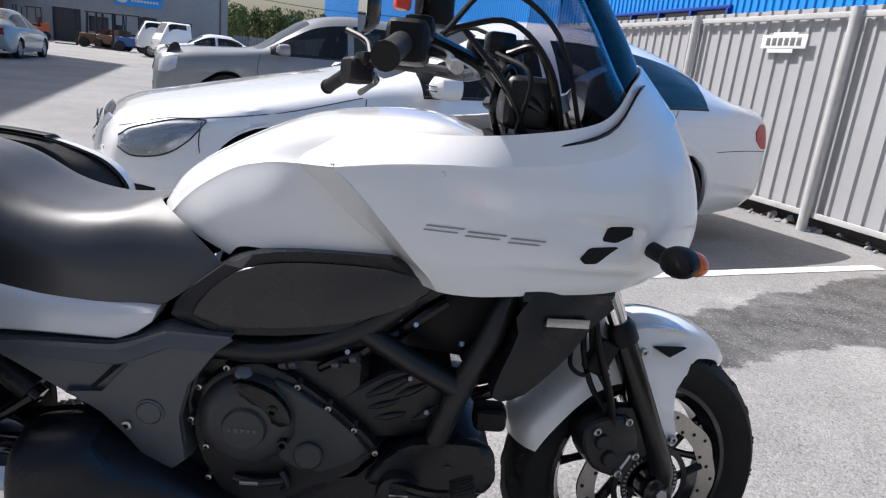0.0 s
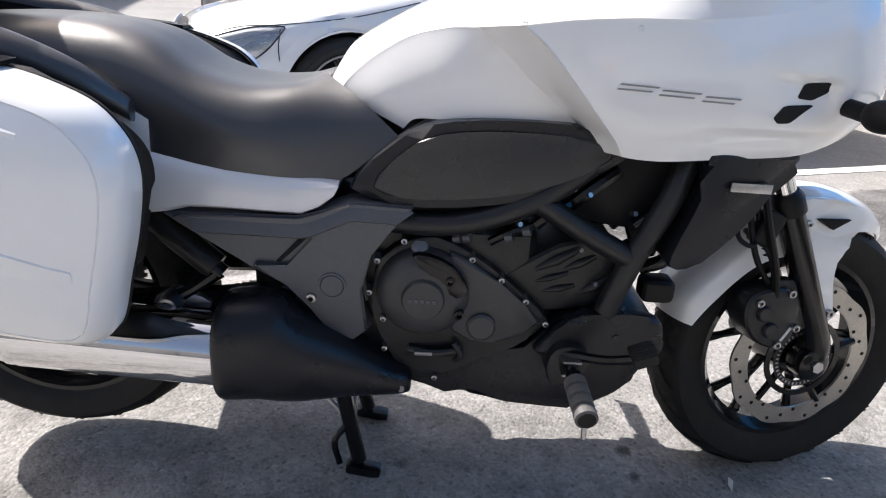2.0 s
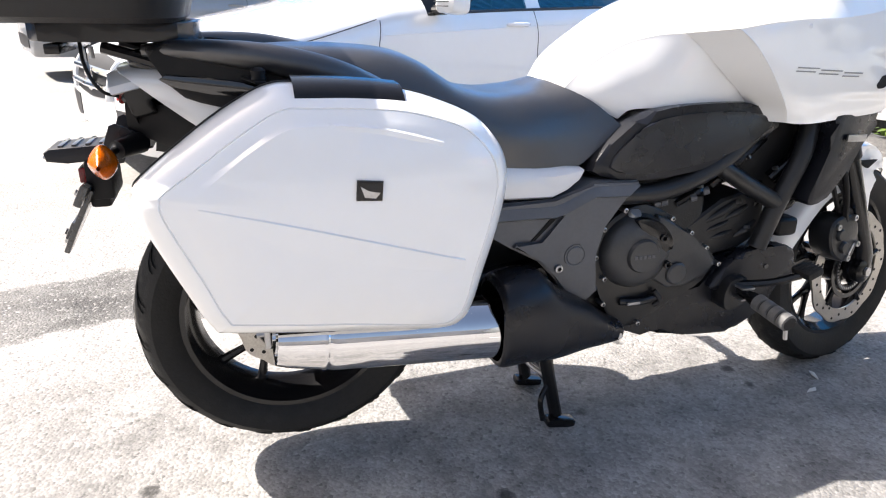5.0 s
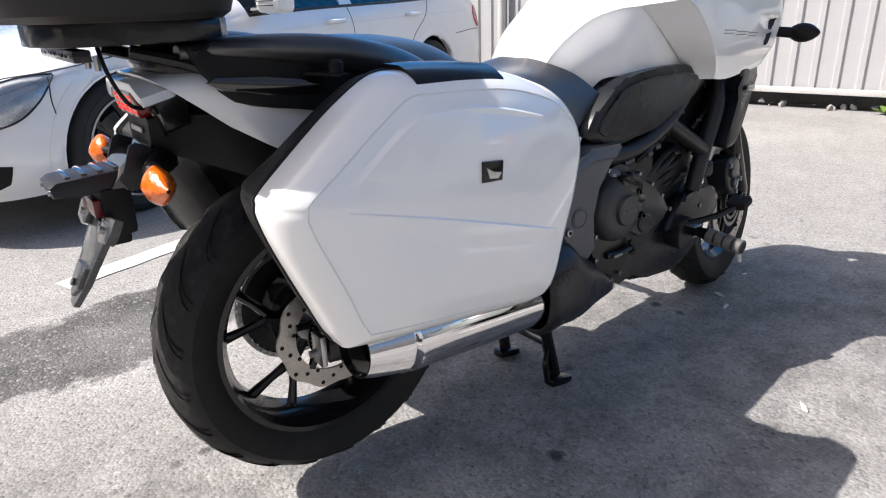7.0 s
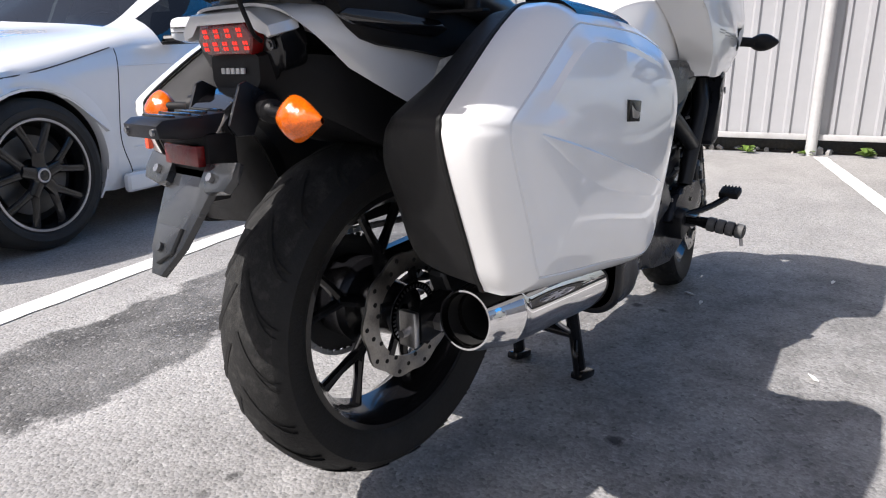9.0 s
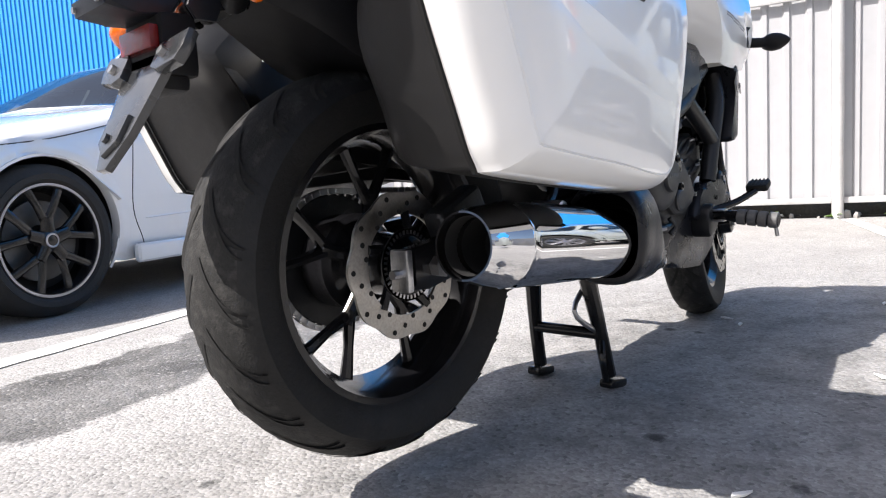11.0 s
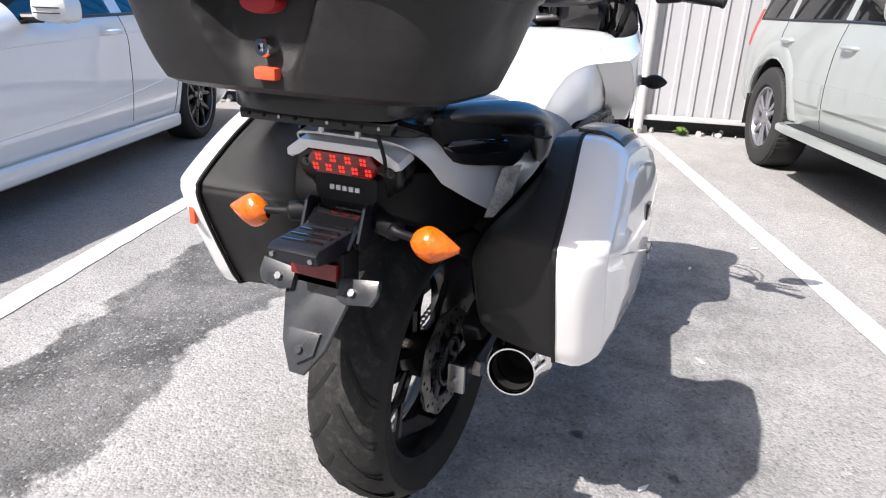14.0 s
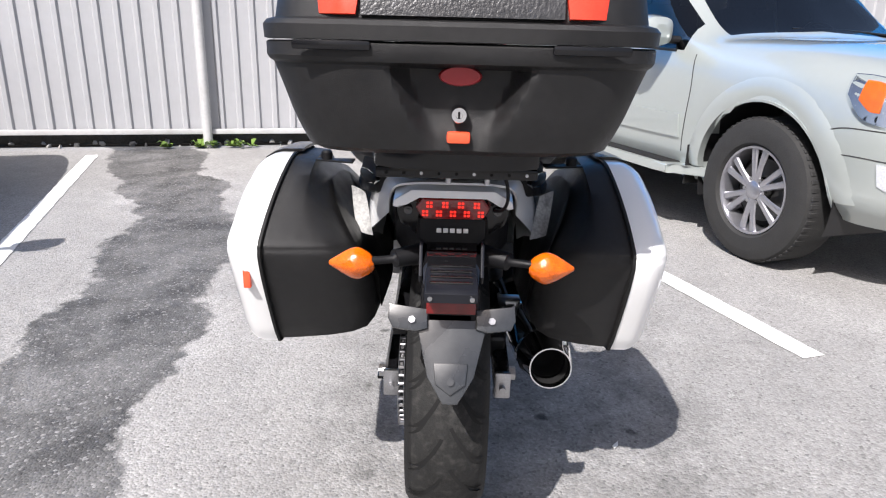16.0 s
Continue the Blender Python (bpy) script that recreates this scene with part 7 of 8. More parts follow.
ARC = [(1.437, 0.335, 0.375), (-1.437, 0.335, 0.375)]
body = CarBody(saloon, st, ARC, M_carw, [(0.60, -0.30), (-0.38, -1.32), (-1.37, -1.72)], (0.76, 0.10), (-1.42, -2.00))
for x in (1.437, -1.437):
    for s in (1, -1):
        road_wheel(saloon, x, s * 0.80, 0.335, 0.235, 0.245, "black", 0)
cabin(saloon, 0.05, -0.95, 0.30, 0.95, 0.8)


def arch_lip(car, skin, ax, az, r0, s, prof, paint):
    """A smooth lip round a wheel opening, laid on the skin."""
    bm = B()
    rows = []
    for a in np.radians(np.linspace(-14, 194, 48)):
        row = []
        for dr, dy in prof:
            q = max(r0 + dr, r0 + 0.035)
            p = skin.side(ax + q * math.cos(a), max(0.24, az + q * math.sin(a)), s)
            row.append((ax + (r0 + dr) * math.cos(a), (p.y if p else s * 0.88) + s * dy, az + (r0 + dr) * math.sin(a)))
        rows.append(row)
    grid_faces(bm, rows)
    shell(bm, 0.006)
    part("arch_lip", bm, paint, car)


for ax in (1.437, -1.437):
    for s in (1, -1):
        arch_lip(saloon, body, ax, 0.335, 0.372, s, ((-0.004, -0.045), (-0.002, 0.002), (0.012, 0.006), (0.035, 0.006), (0.060, 0.002)), M_carw)
for s in (1, -1):
    top = [(2.185, 0.600), (2.12, 0.645), (1.98, 0.690), (1.86, 0.712), (1.775, 0.712)]
    bot = [(2.19, 0.545), (2.12, 0.510), (1.98, 0.530), (1.87, 0.600), (1.775, 0.708)]
    body.patch("headlamp_housing", top, bot, M_bowl, "", s, 0.001)
    body.patch("headlamp", top, bot, M_cover, "clear headlamp cover", s, 0.013, thick=0)
    for pts in (top, bot):
        body.line("lamp_seam", pts, M_gap, 0.004, s, 0.002)
    body.patch("tail_lamp", [(-2.25, 0.865), (-2.33, 0.925), (-2.43, 0.915), (-2.485, 0.86)], [(-2.27, 0.80), (-2.35, 0.745), (-2.43, 0.74), (-2.492, 0.76)], M_red, "red tail lamp", s, 0.007)
    body.patch("corner_intake", [(2.20, 0.33), (2.13, 0.365), (2.02, 0.35)], [(2.19, 0.245), (2.11, 0.235), (2.03, 0.27)], M_dark, "dark corner intake", s, 0.004)
    body.line("panel_gap", [(0.93, 0.88), (0.96, 0.70), (0.98, 0.45), (0.90, 0.26)], M_gap, 0.003, s)
    body.line("panel_gap", [(-0.33, 0.945), (-0.36, 0.70), (-0.36, 0.30)], M_gap, 0.003, s)
    body.line("panel_gap", [(-1.40, 0.975), (-1.30, 0.85), (-1.12, 0.70), (-1.02, 0.45), (-0.98, 0.28)], M_gap, 0.003, s)
    body.line("bonnet_gap", [(2.18, 0.64), (1.98, 0.700), (1.775, 0.722), (1.40, 0.775), (0.95, 0.885)], M_gap, 0.003, s)
    body.line("bumper_gap", [(1.80, 0.70), (1.815, 0.60), (1.80, 0.48)], M_gap, 0.003, s)
    body.line("bumper_gap", [(-1.82, 0.70), (-2.15, 0.72), (-2.42, 0.72)], M_gap, 0.003, s)
    body.line("belt_trim", [(0.58, 0.915), (0.0, 0.942), (-0.95, 0.970), (-1.70, 0.998)], M_trim, 0.010, s, 0.0)
    body.line("swage_line", [(0.95, 0.80), (0.0, 0.835), (-1.0, 0.865), (-2.1, 0.885)], M_carw, 0.007, s, -0.0045)
    body.line("swage_line", [(0.90, 0.40), (0.2, 0.43), (-0.6, 0.50), (-1.0, 0.56)], M_carw, 0.009, s, -0.006)
    bm = B()
    box(bm, (0, s * 0.915, 0.225), (1.98, 0.05, 0.10), 0.03, 3)
    part("sill", bm, M_carw, saloon, "white side skirt")
    handle(body, -0.16, 0.855, s)
    handle(body, -1.12, 0.875, s)
    mm = side_mirror(body, 0.52, 0.985, s, M_carw)
    bm = B()
    for k in range(2):
        box(bm, (0.605, s * (0.885 + 0.16), 0.965 + 0.025 * k), (0.01, 0.13, 0.006), 0.002)
    part("mirror_strip", bm, M_trim, mm)
    body.patch("bumper_intake", [(s * 0.42, 0.42), (s * 0.60, 0.43), (s * 0.70, 0.42)], [(s * 0.44, 0.29), (s * 0.58, 0.28), (s * 0.68, 0.32)], M_trim, "dark bumper intake", face="front", lift=0.004)
    for y, z in ((0.52, 0.50), (0.66, 0.52)):
        p = body.ray((5, s * y, z), (-1, 0, 0))
        bm = B()
        ball(bm, tuple(p), 0.012, 8, (0.3, 1, 1))
        part("sensor", bm, M_carw, saloon)
grille = body.patch("grille", [(-0.40, 0.655), (0, 0.675), (0.40, 0.655)], [(-0.36, 0.47), (0, 0.45), (0.36, 0.47)], M_trim, "dark radiator grille", face="front", lift=0.012)
for z in (0.60, 0.52):
    bm = B()
    pts = [body.ray((5, y, z), (-1, 0, 0)) for y in np.linspace(-0.37, 0.37, 9)]
    tube(bm, [tuple(p + Vector((0.028, 0, 0))) for p in pts], 0.018, 8, 2)
    part("grille_bar", bm, M_chrome, grille, "bright grille bar")
for a in ((-0.41, 0.66, -0.37, 0.465), (0.41, 0.66, 0.37, 0.465)):
    body.line("grille_frame", [(a[0], a[1]), (a[2], a[3])], M_carw, 0.02, face="front", lift=0.015)
bm = B()
lathe(bm, [(0.0, 0), (0.02, 0.004), (0.075, 0.006), (0.085, 0.0)], 28, "X", (2.30, 0, 0.565))
part("round_emblem", bm, M_chrome, grille, "round chrome emblem")

# pale silver off-roader beside the motorcycle
suv = thing("silver_offroader", pose(3.699, -0.474, 0, 0, 0, 198.4) @ Matrix.Scale(0.97, 4), "pale silver off-road car with running boards, parked", "car")


def sec2(z0, w1, z1, w2, z2, w3=0.935, z3=0.80, w4=0.925, z4=0.50, w5=0.86, z5=0.34):
    return [(0, z0), (w1, z1), (w2, z2), (w3, z3), (w4, z4), (w5, z5)]


st = [
    (2.285, sec2(0.86, 0.35, 0.85, 0.55, 0.80, 0.62, 0.66, 0.58, 0.48, 0.50, 0.40)),
    (2.25, sec2(1.00, 0.45, 0.99, 0.66, 0.90, 0.74, 0.70, 0.72, 0.46, 0.60, 0.36)),
    (2.16, sec2(1.07, 0.55, 1.05, 0.78, 0.96, 0.86, 0.74, 0.83, 0.46, 0.72, 0.34)),
    (1.98, sec2(1.11, 0.60, 1.09, 0.85, 1.00, 0.93, 0.78, 0.90, 0.48, 0.80, 0.34)),
    (1.70, sec2(1.145, 0.64, 1.125, 0.875, 1.04, 0.955, 0.82, 0.935, 0.50, 0.85, 0.36)),
    (1.45, sec2(1.165, 0.66, 1.145, 0.88, 1.06, 0.962, 0.84, 0.94, 0.52, 0.86, 0.38)),
    (1.05, sec2(1.18, 0.68, 1.16, 0.88, 1.07, 0.945, 0.84)),
    (0.88, sec2(1.20, 0.69, 1.17, 0.88, 1.08)),
    (0.70, sec2(1.32, 0.68, 1.25, 0.88, 1.09)),
    (0.42, sec2(1.56, 0.66, 1.48, 0.88, 1.10)),
    (0.15, sec2(1.76, 0.63, 1.69, 0.88, 1.11)),
    (-0.20, sec2(1.835, 0.62, 1.785, 0.88, 1.115)),
    (-0.80, sec2(1.86, 0.62, 1.81, 0.88, 1.12)),
    (-1.40, sec2(1.85, 0.62, 1.80, 0.88, 1.125, 0.94, 0.83)),
    (-1.90, sec2(1.82, 0.62, 1.76, 0.875, 1.13, 0.94, 0.83, 0.92, 0.52, 0.86, 0.40)),
    (-2.20, sec2(1.74, 0.62, 1.66, 0.855, 1.14, 0.91, 0.83, 0.89, 0.52, 0.83, 0.42)),
    (-2.36, sec2(1.40, 0.62, 1.34, 0.80, 1.12, 0.85, 0.82, 0.84, 0.54, 0.78, 0.44)),
    (-2.45, sec2(1.05, 0.55, 1.02, 0.70, 0.95, 0.76, 0.78, 0.75, 0.56, 0.68, 0.46)),
    (-2.47, sec2(0.90, 0.40, 0.88, 0.55, 0.85, 0.6, 0.75, 0.6, 0.60, 0.52, 0.50)),
]
ARC = [(1.45, 0.40, 0.465), (-1.45, 0.40, 0.455)]
body = CarBody(suv, st, ARC, M_lex, [(0.66, -0.42), (-0.50, -1.42), (-1.50, -2.12)], (0.84, 0.22), (-2.22, -2.38))
for x in (1.45, -1.45):
    for s in (1, -1):
        road_wheel(suv, x, s * 0.815, 0.388, 0.265, 0.234, "suv")
cabin(suv, 0.05, -0.90, 0.55, 1.13, 0.8)
for s in (1, -1):
    body.patch("headlamp_housing", [(2.20, 0.93), (2.10, 0.985), (1.97, 1.015), (1.88, 1.02)], [(2.22, 0.80), (2.12, 0.80), (2.0, 0.83), (1.90, 0.93)], M_chrome, "", s, 0.001)
    body.patch("headlamp", [(2.20, 0.93), (2.10, 0.985), (1.97, 1.015), (1.88, 1.02)], [(2.22, 0.80), (2.12, 0.80), (2.0, 0.83), (1.90, 0.93)], M_cover, "clear headlamp cover", s, 0.012, thick=0)
    body.patch("side_lamp", [(2.05, 0.975), (2.0, 0.990), (1.95, 0.995)], [(2.06, 0.86), (2.02, 0.865), (1.96, 0.91)], M_amber, "amber side lamp", s, 0.007)
    body.patch("fog_lamp", [(2.22, 0.63), (2.16, 0.64), (2.10, 0.645)], [(2.20, 0.55), (2.15, 0.53), (2.11, 0.55)], M_lens, "round fog lamp", s, 0.006)
    body.line("bumper_gap", [(1.84, 0.76), (1.95, 0.785), (2.16, 0.78)], M_gap, 0.003, s)
    body.line("bumper_crease", [(1.86, 0.66), (2.0, 0.665), (2.15, 0.655)], M_gap, 0.003, s)
    # flares round the wheel openings
    for ax in (1.45, -1.45):
        bm = B()
        rows = []
        for a in np.radians(np.linspace(4, 176, 30)):
            row = []
            for k, (dr, dy) in enumerate(((0.0, -0.03), (0.002, 0.010), (0.03, 0.016), (0.085, 0.011), (0.115, -0.004))):
                r = 0.462 + dr
                x, z = ax + r * math.cos(a), 0.40 + r * math.sin(a)
                p = body.side(ax + 0.56 * math.cos(a), max(0.42, 0.40 + 0.56 * math.sin(a)), s)
                row.append((x, (p.y if p else s * 0.93) + s * dy, z))
            rows.append(row)
        grid_faces(bm, rows)
        shell(bm, 0.008)
        part("wheel_flare", bm, M_lex, suv)
    body.line("panel_gap", [(0.80, 1.07), (0.84, 0.85), (0.82, 0.50)], M_gap, 0.0035, s)
    body.line("panel_gap", [(-0.46, 1.11), (-0.47, 0.80), (-0.46, 0.44)], M_gap, 0.0035, s)
    body.line("panel_gap", [(-1.46, 1.12), (-1.40, 0.95), (-1.10, 0.80), (-0.95, 0.60), (-0.92, 0.46)], M_gap, 0.0035, s)
    body.patch("side_moulding", [(0.78, 0.72), (0.2, 0.725), (-0.42, 0.73)], [(0.80, 0.58), (0.2, 0.58), (-0.42, 0.585)], M_lex, "", s, 0.012)
    body.patch("side_moulding", [(-0.50, 0.73), (-0.75, 0.73), (-0.98, 0.73)], [(-0.50, 0.585), (-0.7, 0.585), (-0.90, 0.59)], M_lex, "", s, 0.012)
    body.line("belt_trim", [(0.60, 1.09), (-0.2, 1.12), (-1.2, 1.128), (-2.1, 1.14)], M_trim, 0.010, s)
    handle(body, -0.28, 0.97, s)
    handle(body, -1.28, 0.985, s)
    side_mirror(body, 0.56, 1.20, s, M_lex, 0.22, (0.11, 0.24, 0.19))
    bm = B()
    plate(bm, smooth_outline([(0.93, s * 0.84), (0.91, s * 0.95), (0.84, s * 1.035), (0.70, s * 1.05), (-0.70, s * 1.05), (-0.84, s * 1.035), (-0.91, s * 0.95), (-0.93, s * 0.84)], 2), 0.372, 0.425, 0.016, axis="Z", seg=3)
    board = part("running_board", bm, M_lex, suv, "silver running board")
    bm = B()
    plate(bm, [(0.80, s * 0.90), (0.76, s * 1.010), (-0.76, s * 1.010), (-0.80, s * 0.90)], 0.420, 0.432, 0.004, axis="Z")
    part("step_pad", bm, M_rubber, board, "black rubber step pad")
    body.patch("tail_lamp", [(-2.16, 1.22), (-2.22, 1.22), (-2.32, 1.20)], [(-2.16, 0.92), (-2.24, 0.92), (-2.36, 0.92)], M_red, "red tail lamp", s, 0.006)
    bm = B()
    box(bm, (0.90, s * 0.86, 0.43), (0.012, 0.16, 0.24), 0.004)
    part("mud_flap", bm, M_rubber, suv)
    bm = B()
    box(bm, (-1.90, s * 0.86, 0.40), (0.012, 0.16, 0.26), 0.004)
    part("mud_flap", bm, M_rubber, suv)
body.patch("grille", [(-0.38, 0.98), (0, 1.0), (0.38, 0.98)], [(-0.30, 0.76), (0, 0.75), (0.30, 0.76)], M_chrome, "chrome grille", face="front", lift=0.012)
bm = B()
tube(bm, [(0.80, 0.60, 1.215), (0.78, 0.2, 1.235), (0.79, -0.2, 1.235)], 0.008, 6)
part("wiper", bm, M_trim, suv)
for s in (1, -1):
    bm = B()
    tube(bm, [(0.10, s * 0.56, 1.80), (0.0, s * 0.56, 1.87), (-1.7, s * 0.56, 1.90), (-1.85, s * 0.56, 1.85)], 0.018, 8)
    part("roof_rail", bm, M_alloy, suv)

# dusty grey family off-roader further along
grey = thing("grey_family_car", pose(-0.42, 10.70, 0, 0, 0, 199), "dusty dark grey compact off-road car, parked", "car")


def sec3(z0, w1, z1, w2, z2, w3=0.90, z3=0.75, w4=0.88, z4=0.45, w5=0.82, z5=0.28):
    return [(0, z0), (w1, z1), (w2, z2), (w3, z3), (w4, z4), (w5, z5)]


st = [
    (2.23, sec3(0.70, 0.35, 0.69, 0.52, 0.66, 0.60, 0.55, 0.58, 0.42, 0.5, 0.32)),
    (2.19, sec3(0.86, 0.45, 0.85, 0.66, 0.77, 0.74, 0.60, 0.72, 0.40, 0.6, 0.28)),
    (2.08, sec3(0.95, 0.52, 0.935, 0.77, 0.85, 0.84, 0.66, 0.82, 0.42, 0.7, 0.28)),
    (1.80, sec3(1.00, 0.60, 0.985, 0.83, 0.90, 0.89, 0.72, 0.86, 0.44, 0.78, 0.28)),
    (1.31, sec3(1.04, 0.64, 1.02, 0.85, 0.95, 0.90, 0.76)),
    (0.98, sec3(1.07, 0.66, 1.05, 0.855, 0.98)),
    (0.80, sec3(1.14, 0.66, 1.09, 0.855, 1.0)),
    (0.45, sec3(1.38, 0.64, 1.31, 0.855, 1.01)),
    (0.10, sec3(1.56, 0.60, 1.50, 0.855, 1.02)),
    (-0.40, sec3(1.635, 0.58, 1.585, 0.855, 1.03)),
    (-1.20, sec3(1.63, 0.58, 1.58, 0.85, 1.05)),
    (-1.80, sec3(1.56, 0.58, 1.51, 0.84, 1.07)),
    (-2.15, sec3(1.30, 0.58, 1.26, 0.80, 1.06, 0.84, 0.75, 0.83, 0.46)),
    (-2.28, sec3(0.95, 0.5, 0.94, 0.70, 0.90, 0.74, 0.7, 0.73, 0.46, 0.66, 0.36)),
    (-2.30, sec3(0.8, 0.4, 0.79, 0.55, 0.76, 0.6, 0.65, 0.6, 0.5, 0.52, 0.42)),
]
ARC = [(1.31, 0.345, 0.40), (-1.31, 0.345, 0.40)]
body = CarBody(grey, st, ARC, M_grey, [(0.74, -0.30), (-0.40, -1.20), (-1.28, -1.95)], (0.92, 0.20), (-1.85, -2.18))
for x in (1.31, -1.31):
    for s in (1, -1):
        road_wheel(grey, x, s * 0.78, 0.345, 0.225, 0.215, "plain")
cabin(grey, 0.05, -0.85, 0.42, 1.02, 0.78)
for s in (1, -1):
    body.patch("headlamp", [(2.15, 0.80), (2.05, 0.855), (1.92, 0.885)], [(2.17, 0.66), (2.06, 0.66), (1.95, 0.72)], M_lens, "large dusty headlamp", s, 0.008)
    body.patch("arch_trim", [(1.75, 0.80), (1.30, 0.85), (0.88, 0.70)], [(1.68, 0.56), (1.30, 0.755), (0.94, 0.50)], M_grey, "", s, 0.012)
    body.line("panel_gap", [(0.90, 1.0), (0.93, 0.8), (0.90, 0.4)], M_gap, 0.004, s)
    body.line("panel_gap", [(-0.36, 1.03), (-0.36, 0.7), (-0.36, 0.4)], M_gap, 0.004, s)
    body.line("belt_trim", [(0.72, 1.01), (0.0, 1.025), (-1.2, 1.055)], M_trim, 0.012, s)
    handle(body, -0.2, 0.90, s)
    handle(body, -1.1, 0.92, s)
    side_mirror(body, 0.62, 1.08, s, M_grey, 0.2, (0.11, 0.22, 0.16))
    bm = B()
    p = body.ray((1.98, s * 0.70, 4), (0, 0, -1))
    plate(bm, smooth_outline([(2.06, p.z - 0.06), (2.02, p.z + 0.06), (1.92, p.z + 0.10), (1.90, p.z - 0.01)], 3), s * 0.70, s * 0.72, 0.004)
    part("bonnet_deflector_end", bm, M_trim, grey)
bm = B()
pts = [body.ray((2.0 + 0.05 * (1 - (y / 0.7) ** 2), y, 4), (0, 0, -1)) for y in np.linspace(-0.68, 0.68, 11)]
tube(bm, [tuple(p + Vector((0.02, 0, 0.02))) for p in pts], 0.018, 8, 2)
part("bonnet_deflector", bm, M_trim, grey, "dark bonnet deflector")
body.patch("grille", [(-0.45, 0.80), (0, 0.82), (0.45, 0.80)], [(-0.40, 0.66), (0, 0.65), (0.40, 0.66)], M_trim, "dark grille", face="front", lift=0.008)
body.patch("lower_grille", [(-0.6, 0.52), (0, 0.53), (0.6, 0.52)], [(-0.55, 0.38), (0, 0.37), (0.55, 0.38)], M_trim, "dark lower intake", face="front", lift=0.008)
# ---- across the yard ----
# tall building beside the yard, out of view, placed so that its shade falls on the lane
bm = B()
p0, p1 = Vector((-21.1, 31.1)), Vector((-15.8, 14.5))
d = (p1 - p0).normalized()
n = Vector((d.y, -d.x)) if d.y * -1 < 0 else Vector((-d.y, d.x))
n = Vector((d.y, -d.x))
if n.x > 0:
    n = -n
plate(bm, [tuple(p0), tuple(p1), tuple(p1 + n * 14), tuple(p0 + n * 14)], 0, 16, 0, axis="Z")
tagged(part("side_building", bm, M_sheetgrey), "plain grey building out of view, placed to shade the lane", "building", kind="structure")

# unseen block behind the camera, added to put a dark band into the chrome's reflections
bm = B()
box(bm, (-6, -22, 2.6), (44, 8, 5.2), 0.05)
for k in range(9):
    box(bm, (-24 + 4.5 * k, -17.98, 1.5), (2.6, 0.1, 3.0), 0.02)
tagged(part("opposite_building", bm, mat("plain grey wall", (0.16, 0.16, 0.165), 0.8, 0, 0.2, 0.5)), "unseen plain grey block added for reflections", "building", kind="structure")

EYE0 = Vector((0.975, 0.335))
FA, FB = Vector((-13.8, 56.4)), Vector((-44.0, 46.0))
fdir = (FB - FA).normalized()
fang = math.atan2(fdir.y, fdir.x)
FM = Matrix.Translation((FA.x, FA.y, 0)) @ Matrix.Rotation(fang, 4, "Z")


def along(bearing):
    """How far along the far facade a bearing from the lane meets it."""
    v = Vector((math.sin(radians(bearing)), math.cos(radians(bearing))))
    a = np.array([[fdir.x, -v.x], [fdir.y, -v.y]])
    return float(np.linalg.solve(a, np.array([EYE0.x - FA.x, EYE0.y - FA.y]))[0])


far = thing("workshop", Matrix.Identity(4), "long low grey workshop with roller doors and a blue sign", "building", kind="structure")
flen = (FB - FA).length
openings = [(along(-25.0), along(-26.8), 0.0, 2.35), (along(-23.2), along(-24.5), 0.9, 2.0), (along(-17.4), along(-18.8), 1.5, 2.25), (along(-19.9), along(-21.2), 1.3, 2.35)]
bm = B()
xs = sorted({0.0, flen, *[v for o in openings for v in o[:2]]})
zs = sorted({0.0, 4.7, *[v for o in openings for v in o[2:]]})
for i in range(len(xs) - 1):
    for j in range(len(zs) - 1):
        cx, cz = (xs[i] + xs[i + 1]) / 2, (zs[j] + zs[j + 1]) / 2
        if any(min(o[0], o[1]) < cx < max(o[0], o[1]) and o[2] < cz < o[3] for o in openings):
            continue
        bm.faces.new([bm.verts.new((x, 0, z)) for x, z in ((xs[i], zs[j]), (xs[i + 1], zs[j]), (xs[i + 1], zs[j + 1]), (xs[i], zs[j + 1]))])
weld(bm)
shell(bm, 0.25)
part("wall", bm, M_sheetgrey, far, at=FM)
bm = B()
box(bm, (flen / 2, -6.2, 2.3), (flen, 12, 4.6))
part("core", bm, M_sheetgrey, far, at=FM)
for k, o in enumerate(openings):
    bm = B()
    a, b = min(o[:2]), max(o[:2])
    box(bm, ((a + b) / 2, -0.16, (o[2] + o[3]) / 2), (b - a, 0.06, o[3] - o[2]))
    part("door" if k < 2 else "window", bm, mat("dark far opening", (0.045, 0.05, 0.06), 0.4) if k == 0 else bpy.data.materials["dark far opening"], far, "dark opening", at=FM)
bm = B()
box(bm, (flen / 2, 0.06, 4.72), (flen + 0.3, 0.5, 0.16), 0.03)
part("roof_edge", bm, M_trim, far, at=FM)
a, b = sorted((along(-19.5), along(-22.8)))
bm = B()
box(bm, ((a + b) / 2, 0.33, 3.45), (b - a, 0.12, 0.85), 0.02)
sign = part("sign_board", bm, mat("blue sign", (0.03, 0.3, 0.75), 0.4), far, "blue sign board with white bars", at=FM)
bm = B()
for k in range(9):
    box(bm, (a + 0.35 + k * (b - a - 1.4) / 9, 0.40, 3.42), ((b - a - 1.5) / 9 * 0.8, 0.02, 0.16))
part("sign_bars", bm, M_line, sign)
bm = B()
bmesh.ops.create_circle(bm, cap_ends=True, segments=24, radius=0.32, matrix=Matrix.Translation((b - 0.55, 0.405, 3.47)) @ Matrix.Diagonal((1.3, 1, 0.85, 1)) @ Matrix.Rotation(radians(90), 4, "X"))
part("sign_oval", bm, M_line, sign)
